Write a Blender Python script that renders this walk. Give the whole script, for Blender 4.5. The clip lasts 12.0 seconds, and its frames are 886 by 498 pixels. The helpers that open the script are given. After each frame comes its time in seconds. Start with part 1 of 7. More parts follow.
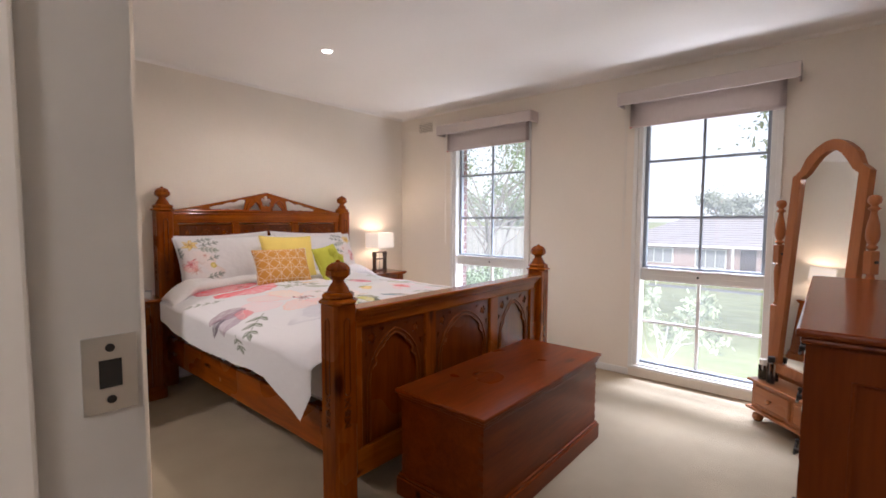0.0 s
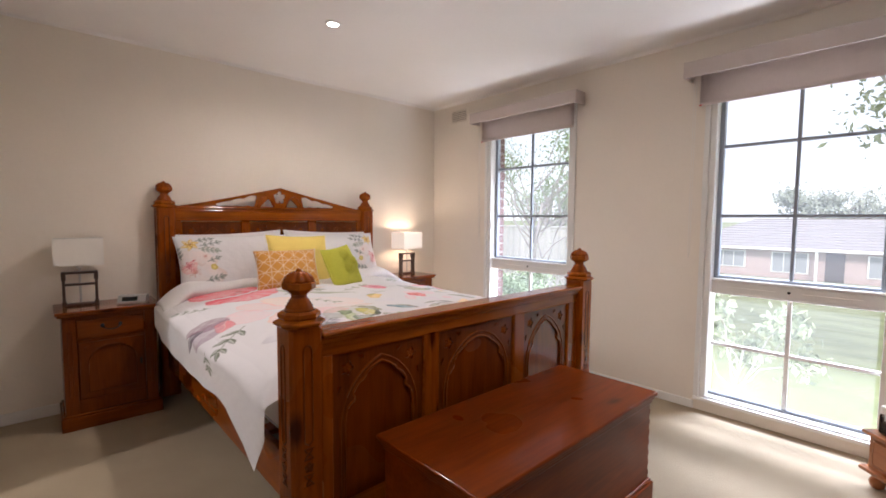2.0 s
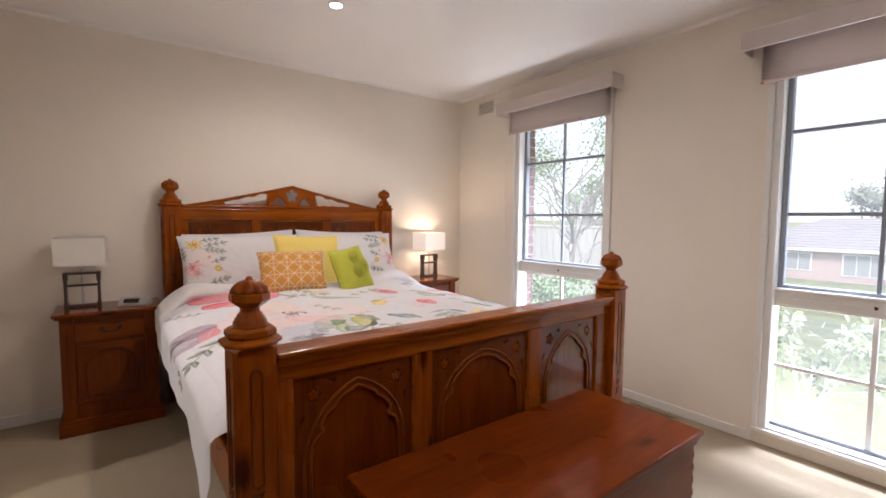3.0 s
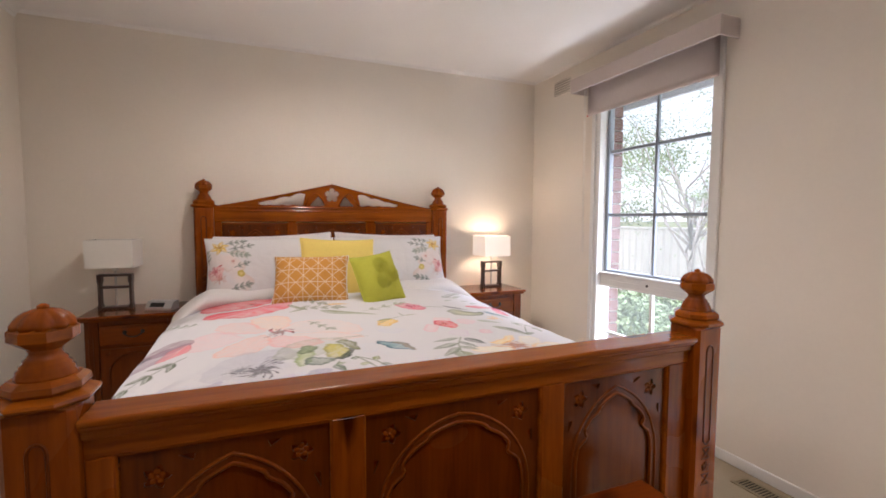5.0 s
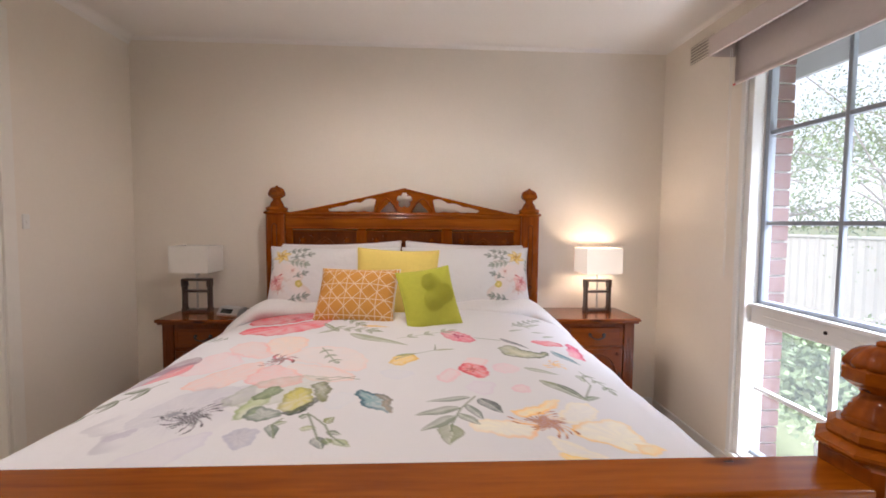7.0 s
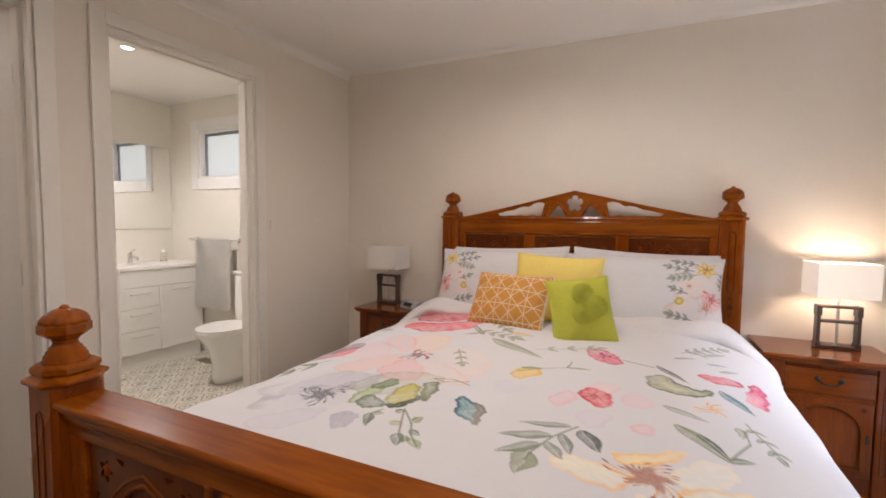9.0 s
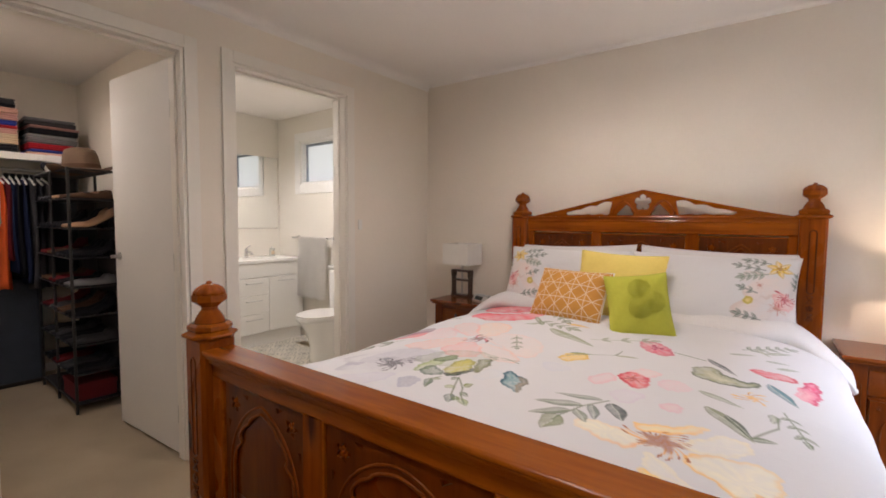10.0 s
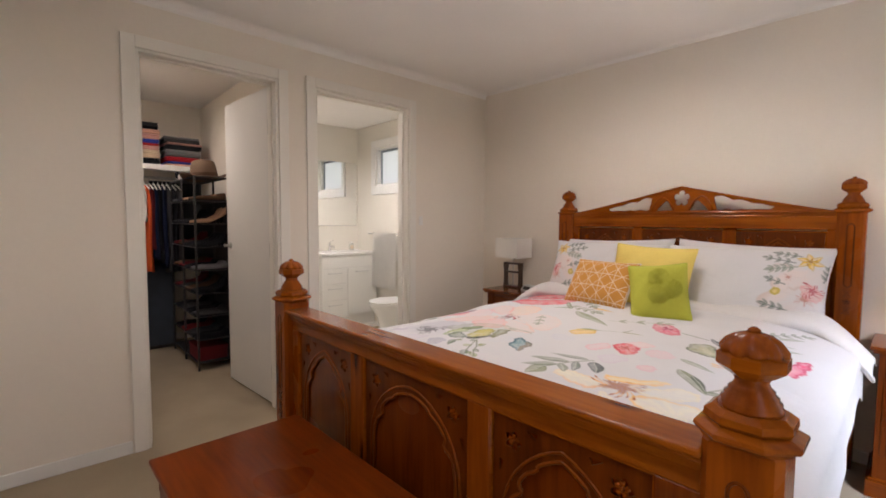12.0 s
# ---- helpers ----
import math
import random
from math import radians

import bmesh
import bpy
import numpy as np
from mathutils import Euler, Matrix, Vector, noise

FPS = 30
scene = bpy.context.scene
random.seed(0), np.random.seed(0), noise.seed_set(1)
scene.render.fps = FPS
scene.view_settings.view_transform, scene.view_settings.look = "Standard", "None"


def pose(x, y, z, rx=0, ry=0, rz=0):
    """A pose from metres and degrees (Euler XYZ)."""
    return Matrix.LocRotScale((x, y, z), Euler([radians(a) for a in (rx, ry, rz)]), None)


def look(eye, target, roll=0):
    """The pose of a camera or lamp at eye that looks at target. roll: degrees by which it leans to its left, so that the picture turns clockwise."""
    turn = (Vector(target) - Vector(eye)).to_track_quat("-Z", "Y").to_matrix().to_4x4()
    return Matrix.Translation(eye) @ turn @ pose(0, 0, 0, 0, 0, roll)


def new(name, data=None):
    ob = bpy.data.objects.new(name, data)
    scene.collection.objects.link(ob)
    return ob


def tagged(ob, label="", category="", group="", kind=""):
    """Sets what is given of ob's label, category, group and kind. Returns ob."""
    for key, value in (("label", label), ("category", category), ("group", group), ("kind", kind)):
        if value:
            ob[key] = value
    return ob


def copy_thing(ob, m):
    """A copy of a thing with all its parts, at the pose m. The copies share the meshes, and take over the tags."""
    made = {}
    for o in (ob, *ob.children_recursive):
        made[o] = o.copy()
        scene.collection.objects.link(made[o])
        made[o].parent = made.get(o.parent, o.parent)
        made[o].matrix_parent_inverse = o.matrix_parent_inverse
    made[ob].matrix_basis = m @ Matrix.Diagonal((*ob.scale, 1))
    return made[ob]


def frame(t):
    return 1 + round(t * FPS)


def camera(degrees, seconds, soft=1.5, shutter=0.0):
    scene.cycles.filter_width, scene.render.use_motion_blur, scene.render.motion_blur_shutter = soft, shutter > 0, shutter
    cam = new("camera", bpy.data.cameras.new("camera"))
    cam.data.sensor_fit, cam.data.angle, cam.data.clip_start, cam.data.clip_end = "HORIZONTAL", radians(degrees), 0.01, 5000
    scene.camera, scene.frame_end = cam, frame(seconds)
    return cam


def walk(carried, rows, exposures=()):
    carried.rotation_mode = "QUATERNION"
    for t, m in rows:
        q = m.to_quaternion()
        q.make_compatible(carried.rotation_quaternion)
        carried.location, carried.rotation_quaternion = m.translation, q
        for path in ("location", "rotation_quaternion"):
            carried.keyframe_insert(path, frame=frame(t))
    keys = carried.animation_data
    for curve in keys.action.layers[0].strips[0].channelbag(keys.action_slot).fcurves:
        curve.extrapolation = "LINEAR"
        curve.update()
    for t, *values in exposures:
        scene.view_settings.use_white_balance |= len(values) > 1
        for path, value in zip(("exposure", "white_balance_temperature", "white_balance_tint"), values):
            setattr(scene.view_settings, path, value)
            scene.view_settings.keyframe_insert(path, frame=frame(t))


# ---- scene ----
from mathutils.geometry import tessellate_polygon

cam = camera(89.8, 12.0, soft=1.7)
PATH = [
    (0, (0.513, 0.385, 1.223), (-0.794, 1.893, 1.095), 0.2),
    (0.5, (0.475, 0.481, 1.225), (-0.86, 1.962, 1.091), 0.2),
    (1, (0.435, 0.610, 1.226), (-0.941, 2.053, 1.094), 0.2),
    (1.5, (0.39, 0.73, 1.222), (-1.03, 2.13, 1.091), 0.3),
    (2, (0.342, 0.868, 1.22), (-1.134, 2.21, 1.086), 0.4),
    (2.5, (0.29, 1.024, 1.219), (-1.245, 2.299, 1.084), 0.4),
    (3, (0.238, 1.18, 1.216), (-1.361, 2.378, 1.080), 0.4),
    (3.5, (0.188, 1.345, 1.216), (-1.474, 2.448, 1.083), 0.4),
    (5.5, (-0.074, 1.997, 1.215), (-1.97, 2.621, 1.089), 0.3),
    (6, (-0.169, 2.16, 1.219), (-2.107, 2.645, 1.102), 0.4),
    (6.5, (-0.253, 2.289, 1.230), (-2.224, 2.61, 1.115), 0.45),
    (7, (-0.342, 2.400, 1.240), (-2.337, 2.498, 1.123), 0.5),
    (9, (-0.430, 2.702, 1.265), (-2.240, 1.861, 1.142), 0.6),
    (9.5, (-0.362, 2.793, 1.266), (-2.077, 1.771, 1.140), 0.6),
    (10, (-0.287, 2.894, 1.257), (-1.904, 1.724, 1.133), 0.45),
    (10.5, (-0.224, 2.998, 1.251), (-1.769, 1.736, 1.127), 0.4),
    (11, (-0.185, 3.102, 1.244), (-1.666, 1.767, 1.118), 0.45),
    (11.5, (-0.166, 3.196, 1.236), (-1.593, 1.803, 1.110), 0.45),
    (12, (-0.15, 3.281, 1.226), (-1.53, 1.839, 1.102), 0.4),
]
walk(cam, [(t, look(eye, target, roll)) for t, eye, target, roll in PATH], [(0, 0.71, 6000, 18), (3.5, 0.73, 6050, 17), (7, 0.72, 6050, 17), (9, 0.68, 6150, 17), (12, 0.69, 6100, 16)])

# ---- the plan, metres ----
XW, XE = -3.24, 1.00
YN, YS = 3.99, 0.592
ZC = 2.37
WIN_A, WIN_B = (-2.47, -1.585), (-0.62, 0.24)
SILL, HEAD = 0.09, 2.11
SOUTH_TURN = Matrix.Translation((XW, YS, 0)) @ pose(0, 0, 0, 0, 0, -1.5) @ Matrix.Translation((-XW, -YS, 0))

# ---- world and light ----
world = bpy.data.worlds.new("sky")
scene.world = world
world.use_nodes = True
wn = world.node_tree.nodes
sky = wn.new("ShaderNodeTexSky")
sky.sky_type = "NISHITA"
sky.sun_disc = False
sky.sun_elevation = radians(38)
sky.sun_rotation = radians(200)
sky.air_density, sky.dust_density, sky.ozone_density = 1.0, 1.2, 1.0
wn["Background"].inputs["Strength"].default_value = 0.25
# thin bright cloud over most of the sky
cloud, cover, place, veil = wn.new("ShaderNodeTexNoise"), wn.new("ShaderNodeMapRange"), wn.new("ShaderNodeTexCoord"), wn.new("ShaderNodeMix")
cloud.inputs["Scale"].default_value, cloud.inputs["Detail"].default_value = 2.5, 5
cover.inputs["From Min"].default_value, cover.inputs["From Max"].default_value = 0.3, 0.6
cover.inputs["To Min"].default_value, cover.inputs["To Max"].default_value = 0.70, 0.95
veil.data_type = "RGBA"
veil.inputs["B"].default_value = (3.1, 3.2, 3.3, 1)
wl = world.node_tree.links
wl.new(place.outputs["Generated"], cloud.inputs["Vector"])
wl.new(cloud.outputs["Fac"], cover.inputs["Value"])
wl.new(cover.outputs[0], veil.inputs["Factor"])
wl.new(sky.outputs[0], veil.inputs["A"])
wl.new(veil.outputs["Result"], wn["Background"].inputs["Color"])


def lamp(name, kind, m, energy, color, size=0.1, size_y=None, spread=None, angle=None):
    data = bpy.data.lights.new(name, kind)
    data.energy, data.color = energy, color
    if kind == "AREA":
        data.size = size
        if size_y:
            data.shape, data.size_y = "RECTANGLE", size_y
        if spread:
            data.spread = radians(spread)
    elif kind == "SUN":
        data.angle = radians(angle)
    else:
        data.shadow_soft_size = size
    if kind == "SPOT":
        data.spot_size, data.spot_blend = radians(spread or 120), 0.7
    ob = new(name, data)
    ob.matrix_world = m
    return ob


lamp("sun", "SUN", look((0, 0, 0), (-0.45, 0.7, -0.62)), 2.0, (1.0, 0.95, 0.88), angle=12)
SKYLIGHT = (0.82, 0.89, 1.0)
# added area lamps outside each window, standing in for sky light and ground bounce
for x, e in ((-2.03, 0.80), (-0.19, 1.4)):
    lamp("sky_fill", "AREA", look((x, 6.1, 3.65), (x, 3.9, 1.35)), 290 * e, SKYLIGHT, 1.8, 0.9)
    lamp("ground_fill", "AREA", look((x, 4.75, -0.51), (x, 4.70, 2.2)), 58 * e, (0.93, 0.95, 1.0), 1.9, 1.0)
WARM = (1.0, 0.80, 0.58)
# the east one of the two is unseen, added to brighten the north wall
for x in (-2.108, -0.12):
    lamp("downlight_lamp", "SPOT", look((x, 2.203, 2.34), (x, 2.203, 0)), 24 if x < -1 else 20, (1.0, 0.87, 0.72), 0.05, spread=174)
lamp("table_lamp_bulb", "POINT", pose(-3.10, 3.52, 1.02), 2.2, WARM, 0.035)
lamp("ensuite_lamp", "SPOT", look((-2.234, -0.394, 2.33), (-2.234, -0.394, 0)), 50, (1.0, 0.93, 0.85), 0.05, spread=160)
# unseen spot, assumed behind the wall to brighten the wardrobe
lamp("wardrobe_fill", "SPOT", look((-0.62, -0.62, 2.33), (-0.75, -0.8, 0)), 19, (1.0, 0.88, 0.74), 0.05, spread=170)
# added fill through the entry; the hall's own light is unseen
lamp("hall_fill", "AREA", look((0.6, -0.6, 2.3), (0.55, 0.3, 0.6)), 6, (1.0, 0.92, 0.84), 0.3)


# ---- mesh helpers ----
def part(name, bm, material, parent=None, label="", smooth=False, kind="", category="", group=""):
    me = bpy.data.meshes.new(name)
    if smooth:
        for f in bm.faces:
            f.smooth = True
    bm.to_mesh(me)
    bm.free()
    for mtl in (material if isinstance(material, (list, tuple)) else [material]):
        me.materials.append(mtl)
    ob = new(name, me)
    if parent is not None:
        ob.parent = parent
    return tagged(ob, label, category, group, kind)


def thing(name, m, label, category, group=""):
    ob = new(name)
    ob.empty_display_size = 0.1
    ob.matrix_basis = m
    return tagged(ob, label, category, group)


def box(x0, x1, y0, y1, z0, z1, bev=0.0, seg=1, bm=None):
    b = bmesh.new()
    v = [b.verts.new((x, y, z)) for z in (z0, z1) for y in (y0, y1) for x in (x0, x1)]
    for idx in ((0, 2, 3, 1), (4, 5, 7, 6), (0, 1, 5, 4), (2, 6, 7, 3), (0, 4, 6, 2), (1, 3, 7, 5)):
        b.faces.new([v[i] for i in idx])
    if bev:
        bmesh.ops.bevel(b, geom=list(b.edges), offset=bev, segments=seg, affect="EDGES", profile=0.5)
    return merge(bm, b) if bm is not None else b


def merge(a, *others):
    for b in others:
        tmp = bpy.data.meshes.new("tmp")
        b.to_mesh(tmp)
        b.free()
        a.from_mesh(tmp)
        bpy.data.meshes.remove(tmp)
    return a


def turned(bm, m):
    bmesh.ops.transform(bm, matrix=m, verts=bm.verts)
    return bm


def lathe(profile, n=24, flute=0.0, flutes=8, phase=0.0):
    """profile: rows of radius, z from bottom to top."""
    b = bmesh.new()
    rings = []
    for r, z in profile:
        ring = []
        for i in range(n):
            a = 2 * math.pi * (i + phase) / n
            q = r * (1 + flute * abs(math.sin(a * flutes / 2)))
            ring.append(b.verts.new((q * math.cos(a), q * math.sin(a), z)))
        rings.append(ring)
    for lo, hi in zip(rings, rings[1:]):
        for i in range(n):
            b.faces.new((lo[i], lo[(i + 1) % n], hi[(i + 1) % n], hi[i]))
    b.faces.new(list(reversed(rings[0])))
    b.faces.new(rings[-1])
    return b


def prism(outer, holes, depth, place):
    """A plate cut to an outline with holes; place maps (u, v, w) to the world, w from 0 to depth."""
    b = bmesh.new()
    loops = [outer] + list(holes)
    tris = tessellate_polygon([[Vector((u, v, 0)) for u, v in lp] for lp in loops])
    pts = [p for lp in loops for p in lp]
    lo = [b.verts.new(place(u, v, 0)) for u, v in pts]
    hi = [b.verts.new(place(u, v, depth)) for u, v in pts]
    for t in tris:
        for vs, flip in ((lo, True), (hi, False)):
            try:
                b.faces.new([vs[i] for i in (reversed(t) if flip else t)])
            except ValueError:
                pass
    k = 0
    for lp in loops:
        n = len(lp)
        for i in range(n):
            j = (i + 1) % n
            try:
                b.faces.new((lo[k + i], lo[k + j], hi[k + j], hi[k + i]))
            except ValueError:
                pass
        k += n
    bmesh.ops.recalc_face_normals(b, faces=b.faces)
    return b


def tube(points, radius, n=8, closed=False):
    b = bmesh.new()
    pts = [Vector(p) for p in points]
    rings = []
    for i, p in enumerate(pts):
        if closed:
            d = pts[(i + 1) % len(pts)] - pts[i - 1]
        else:
            d = pts[min(i + 1, len(pts) - 1)] - pts[max(i - 1, 0)]
        d.normalize()
        side = d.cross(Vector((0, 0, 1)) if abs(d.z) < 0.9 else Vector((1, 0, 0))).normalized()
        up = side.cross(d)
        r = radius(i / max(1, len(pts) - 1)) if callable(radius) else radius
        rings.append([b.verts.new(p + r * (math.cos(2 * math.pi * k / n) * side + math.sin(2 * math.pi * k / n) * up)) for k in range(n)])
    pairs = list(zip(rings, rings[1:])) + ([(rings[-1], rings[0])] if closed else [])
    for lo, hi in pairs:
        for i in range(n):
            b.faces.new((lo[i], lo[(i + 1) % n], hi[(i + 1) % n], hi[i]))
    if not closed:
        b.faces.new(list(reversed(rings[0])))
        b.faces.new(rings[-1])
    return b


# ---- materials ----
def material(name, color, rough=0.6, metal=0.0, vary=0.06, scale=3.0, grain=60.0, bump=0.0, bump_scale=200.0, coat=0.0, spec=0.5):
    m = bpy.data.materials.new(name)
    m.use_nodes = True
    nt = m.node_tree
    n, ln = nt.nodes, nt.links
    bsdf = n["Principled BSDF"]
    tc = n.new("ShaderNodeTexCoord")
    big, fine = n.new("ShaderNodeTexNoise"), n.new("ShaderNodeTexNoise")
    big.inputs["Scale"].default_value, fine.inputs["Scale"].default_value = scale, grain
    big.inputs["Detail"].default_value = 4
    ln.new(tc.outputs["Object"], big.inputs["Vector"])
    ln.new(tc.outputs["Object"], fine.inputs["Vector"])
    mix = n.new("ShaderNodeMath")
    mix.operation = "MULTIPLY_ADD"
    mix.inputs[1].default_value, mix.inputs[2].default_value = 0.4, 0.0
    ln.new(fine.outputs["Fac"], mix.inputs[0])
    add = n.new("ShaderNodeMath")
    add.operation = "MULTIPLY_ADD"
    add.inputs[1].default_value = 0.6
    ln.new(big.outputs["Fac"], add.inputs[0])
    ln.new(mix.outputs[0], add.inputs[2])
    ramp = n.new("ShaderNodeValToRGB")
    ramp.color_ramp.elements[0].position, ramp.color_ramp.elements[1].position = 0.3, 0.7
    ramp.color_ramp.elements[0].color = (*[c * (1 - vary) for c in color], 1)
    ramp.color_ramp.elements[1].color = (*[min(1, c * (1 + vary)) for c in color], 1)
    ln.new(add.outputs[0], ramp.inputs[0])
    ln.new(ramp.outputs[0], bsdf.inputs["Base Color"])
    bsdf.inputs["Roughness"].default_value, bsdf.inputs["Metallic"].default_value = rough, metal
    bsdf.inputs["Coat Weight"].default_value = coat
    bsdf.inputs["Coat Roughness"].default_value = 0.15
    bsdf.inputs["Specular IOR Level"].default_value = spec
    if bump:
        bn, bt = n.new("ShaderNodeBump"), n.new("ShaderNodeTexNoise")
        bt.inputs["Scale"].default_value = bump_scale
        bn.inputs["Strength"].default_value, bn.inputs["Distance"].default_value = bump, 0.004
        ln.new(tc.outputs["Object"], bt.inputs["Vector"])
        ln.new(bt.outputs["Fac"], bn.inputs["Height"])
        ln.new(bn.outputs[0], bsdf.inputs["Normal"])
    return m


def wood(name, dark, light, axis="z", rough=0.24, coat=0.16, knots=True, spec=0.14):
    """Stained pine: long grain along an axis, slow tone changes, dark knots."""
    m = bpy.data.materials.new(name)
    m.use_nodes = True
    nt = m.node_tree
    n, ln = nt.nodes, nt.links
    bsdf = n["Principled BSDF"]
    tc, mp = n.new("ShaderNodeTexCoord"), n.new("ShaderNodeMapping")
    info = n.new("ShaderNodeObjectInfo")
    s = {"x": (1.2, 14, 14), "y": (14, 1.2, 14), "z": (14, 14, 1.2)}[axis]
    mp.inputs["Scale"].default_value = s
    ln.new(tc.outputs["Object"], mp.inputs["Vector"])
    ln.new(info.outputs["Random"], mp.inputs["Location"])
    g1, g2 = n.new("ShaderNodeTexNoise"), n.new("ShaderNodeTexNoise")
    g1.inputs["Scale"].default_value, g1.inputs["Detail"].default_value, g1.inputs["Distortion"].default_value = 1.0, 3, 0.8
    g2.inputs["Scale"].default_value, g2.inputs["Detail"].default_value = 6.0, 5
    ln.new(mp.outputs[0], g1.inputs["Vector"])
    ln.new(mp.outputs[0], g2.inputs["Vector"])
    slow = n.new("ShaderNodeTexNoise")
    slow.inputs["Scale"].default_value = 2.6
    ln.new(tc.outputs["Object"], slow.inputs["Vector"])
    a1, a2 = n.new("ShaderNodeMath"), n.new("ShaderNodeMath")
    a1.operation = a2.operation = "MULTIPLY_ADD"
    a1.inputs[1].default_value = 0.45
    a2.inputs[1].default_value = 0.3
    ln.new(g1.outputs["Fac"], a1.inputs[0])
    ln.new(a2.outputs[0], a1.inputs[2])
    ln.new(g2.outputs["Fac"], a2.inputs[0])
    sm = n.new("ShaderNodeMath")
    sm.operation = "MULTIPLY"
    sm.inputs[1].default_value = 0.25
    ln.new(slow.outputs["Fac"], sm.inputs[0])
    ln.new(sm.outputs[0], a2.inputs[2])
    ramp = n.new("ShaderNodeValToRGB")
    ramp.color_ramp.elements[0].position, ramp.color_ramp.elements[1].position = 0.30, 0.70
    ramp.color_ramp.elements[0].color, ramp.color_ramp.elements[1].color = (*dark, 1), (*light, 1)
    ln.new(a1.outputs[0], ramp.inputs[0])
    out = ramp.outputs[0]
    if knots:
        kp = n.new("ShaderNodeMapping")
        kp.inputs["Scale"].default_value = {"x": (1.5, 4.5, 4.5), "y": (4.5, 1.5, 4.5), "z": (4.5, 4.5, 1.5)}[axis]
        ln.new(tc.outputs["Object"], kp.inputs["Vector"])
        vor = n.new("ShaderNodeTexVoronoi")
        vor.inputs["Scale"].default_value = 1.3
        ln.new(kp.outputs[0], vor.inputs["Vector"])
        kr = n.new("ShaderNodeValToRGB")
        kr.color_ramp.elements[0].position, kr.color_ramp.elements[1].position = 0.05, 0.13
        kr.color_ramp.elements[0].color, kr.color_ramp.elements[1].color = (0.22, 0.14, 0.12, 1), (1, 1, 1, 1)
        rag = n.new("ShaderNodeMath")
        rag.operation = "MULTIPLY_ADD"
        rag.inputs[1].default_value = 0.22
        off = n.new("ShaderNodeMath")
        off.operation = "SUBTRACT"
        off.inputs[1].default_value = 0.11
        ln.new(g1.outputs["Fac"], rag.inputs[0])
        ln.new(vor.outputs["Distance"], rag.inputs[2])
        ln.new(rag.outputs[0], off.inputs[0])
        ln.new(off.outputs[0], kr.inputs[0])
        mul = n.new("ShaderNodeMix")
        mul.data_type, mul.blend_type = "RGBA", "MULTIPLY"
        mul.inputs["Factor"].default_value = 1
        ln.new(out, mul.inputs["A"])
        ln.new(kr.outputs[0], mul.inputs["B"])
        out = mul.outputs["Result"]
    ln.new(out, bsdf.inputs["Base Color"])
    rr = n.new("ShaderNodeMapRange")
    rr.inputs["To Min"].default_value, rr.inputs["To Max"].default_value = rough - 0.05, rough + 0.12
    ln.new(slow.outputs["Fac"], rr.inputs["Value"])
    ln.new(rr.outputs[0], bsdf.inputs["Roughness"])
    bsdf.inputs["Specular IOR Level"].default_value = spec
    bsdf.inputs["Coat Weight"].default_value, bsdf.inputs["Coat Roughness"].default_value = coat, 0.09
    bn = n.new("ShaderNodeBump")
    bn.inputs["Strength"].default_value, bn.inputs["Distance"].default_value = 0.02, 0.001
    ln.new(g2.outputs["Fac"], bn.inputs["Height"])
    ln.new(bn.outputs[0], bsdf.inputs["Normal"])
    return m


def glass(name, tint=(1, 1, 1), rough=0.0, glare_haze=0.0):
    m = bpy.data.materials.new(name)
    m.use_nodes = True
    n, ln = m.node_tree.nodes, m.node_tree.links
    n.remove(n["Principled BSDF"])
    tr, gl, mx, fr = n.new("ShaderNodeBsdfTransparent"), n.new("ShaderNodeBsdfGlossy"), n.new("ShaderNodeMixShader"), n.new("ShaderNodeFresnel")
    tr.inputs[0].default_value = (*tint, 1)
    gl.inputs["Roughness"].default_value = rough
    ln.new(fr.outputs[0], mx.inputs[0])
    ln.new(tr.outputs[0], mx.inputs[1])
    ln.new(gl.outputs[0], mx.inputs[2])
    out = mx.outputs[0]
    # a translucent share makes the pane milky, imitating glare over the window
    if glare_haze:
        film, both = n.new("ShaderNodeBsdfTranslucent"), n.new("ShaderNodeMixShader")
        film.inputs[0].default_value = (0.9, 0.92, 0.95, 1)
        both.inputs[0].default_value = glare_haze
        ln.new(out, both.inputs[1])
        ln.new(film.outputs[0], both.inputs[2])
        out = both.outputs[0]
    ln.new(out, n["Material Output"].inputs["Surface"])
    return m


def glow(name, color, strength):
    m = bpy.data.materials.new(name)
    m.use_nodes = True
    b = m.node_tree.nodes["Principled BSDF"]
    b.inputs["Base Color"].default_value = (*color, 1)
    b.inputs["Emission Color"].default_value = (*color, 1)
    b.inputs["Emission Strength"].default_value = strength
    return m


def printed(name, rough=0.9, sheen=0.0):
    """Cloth whose print is held in the mesh's colour layer, with a fine weave."""
    m = bpy.data.materials.new(name)
    m.use_nodes = True
    n, ln = m.node_tree.nodes, m.node_tree.links
    b = n["Principled BSDF"]
    at = n.new("ShaderNodeAttribute")
    at.attribute_name = "print"
    ln.new(at.outputs["Color"], b.inputs["Base Color"])
    b.inputs["Roughness"].default_value = rough
    b.inputs["Sheen Weight"].default_value = sheen
    tc, ns, bn = n.new("ShaderNodeTexCoord"), n.new("ShaderNodeTexNoise"), n.new("ShaderNodeBump")
    ns.inputs["Scale"].default_value, ns.inputs["Detail"].default_value = 22, 6
    ln.new(tc.outputs["Object"], ns.inputs["Vector"])
    ln.new(ns.outputs["Fac"], bn.inputs["Height"])
    bn.inputs["Strength"].default_value, bn.inputs["Distance"].default_value = 0.35, 0.01
    ln.new(bn.outputs[0], b.inputs["Normal"])
    return m


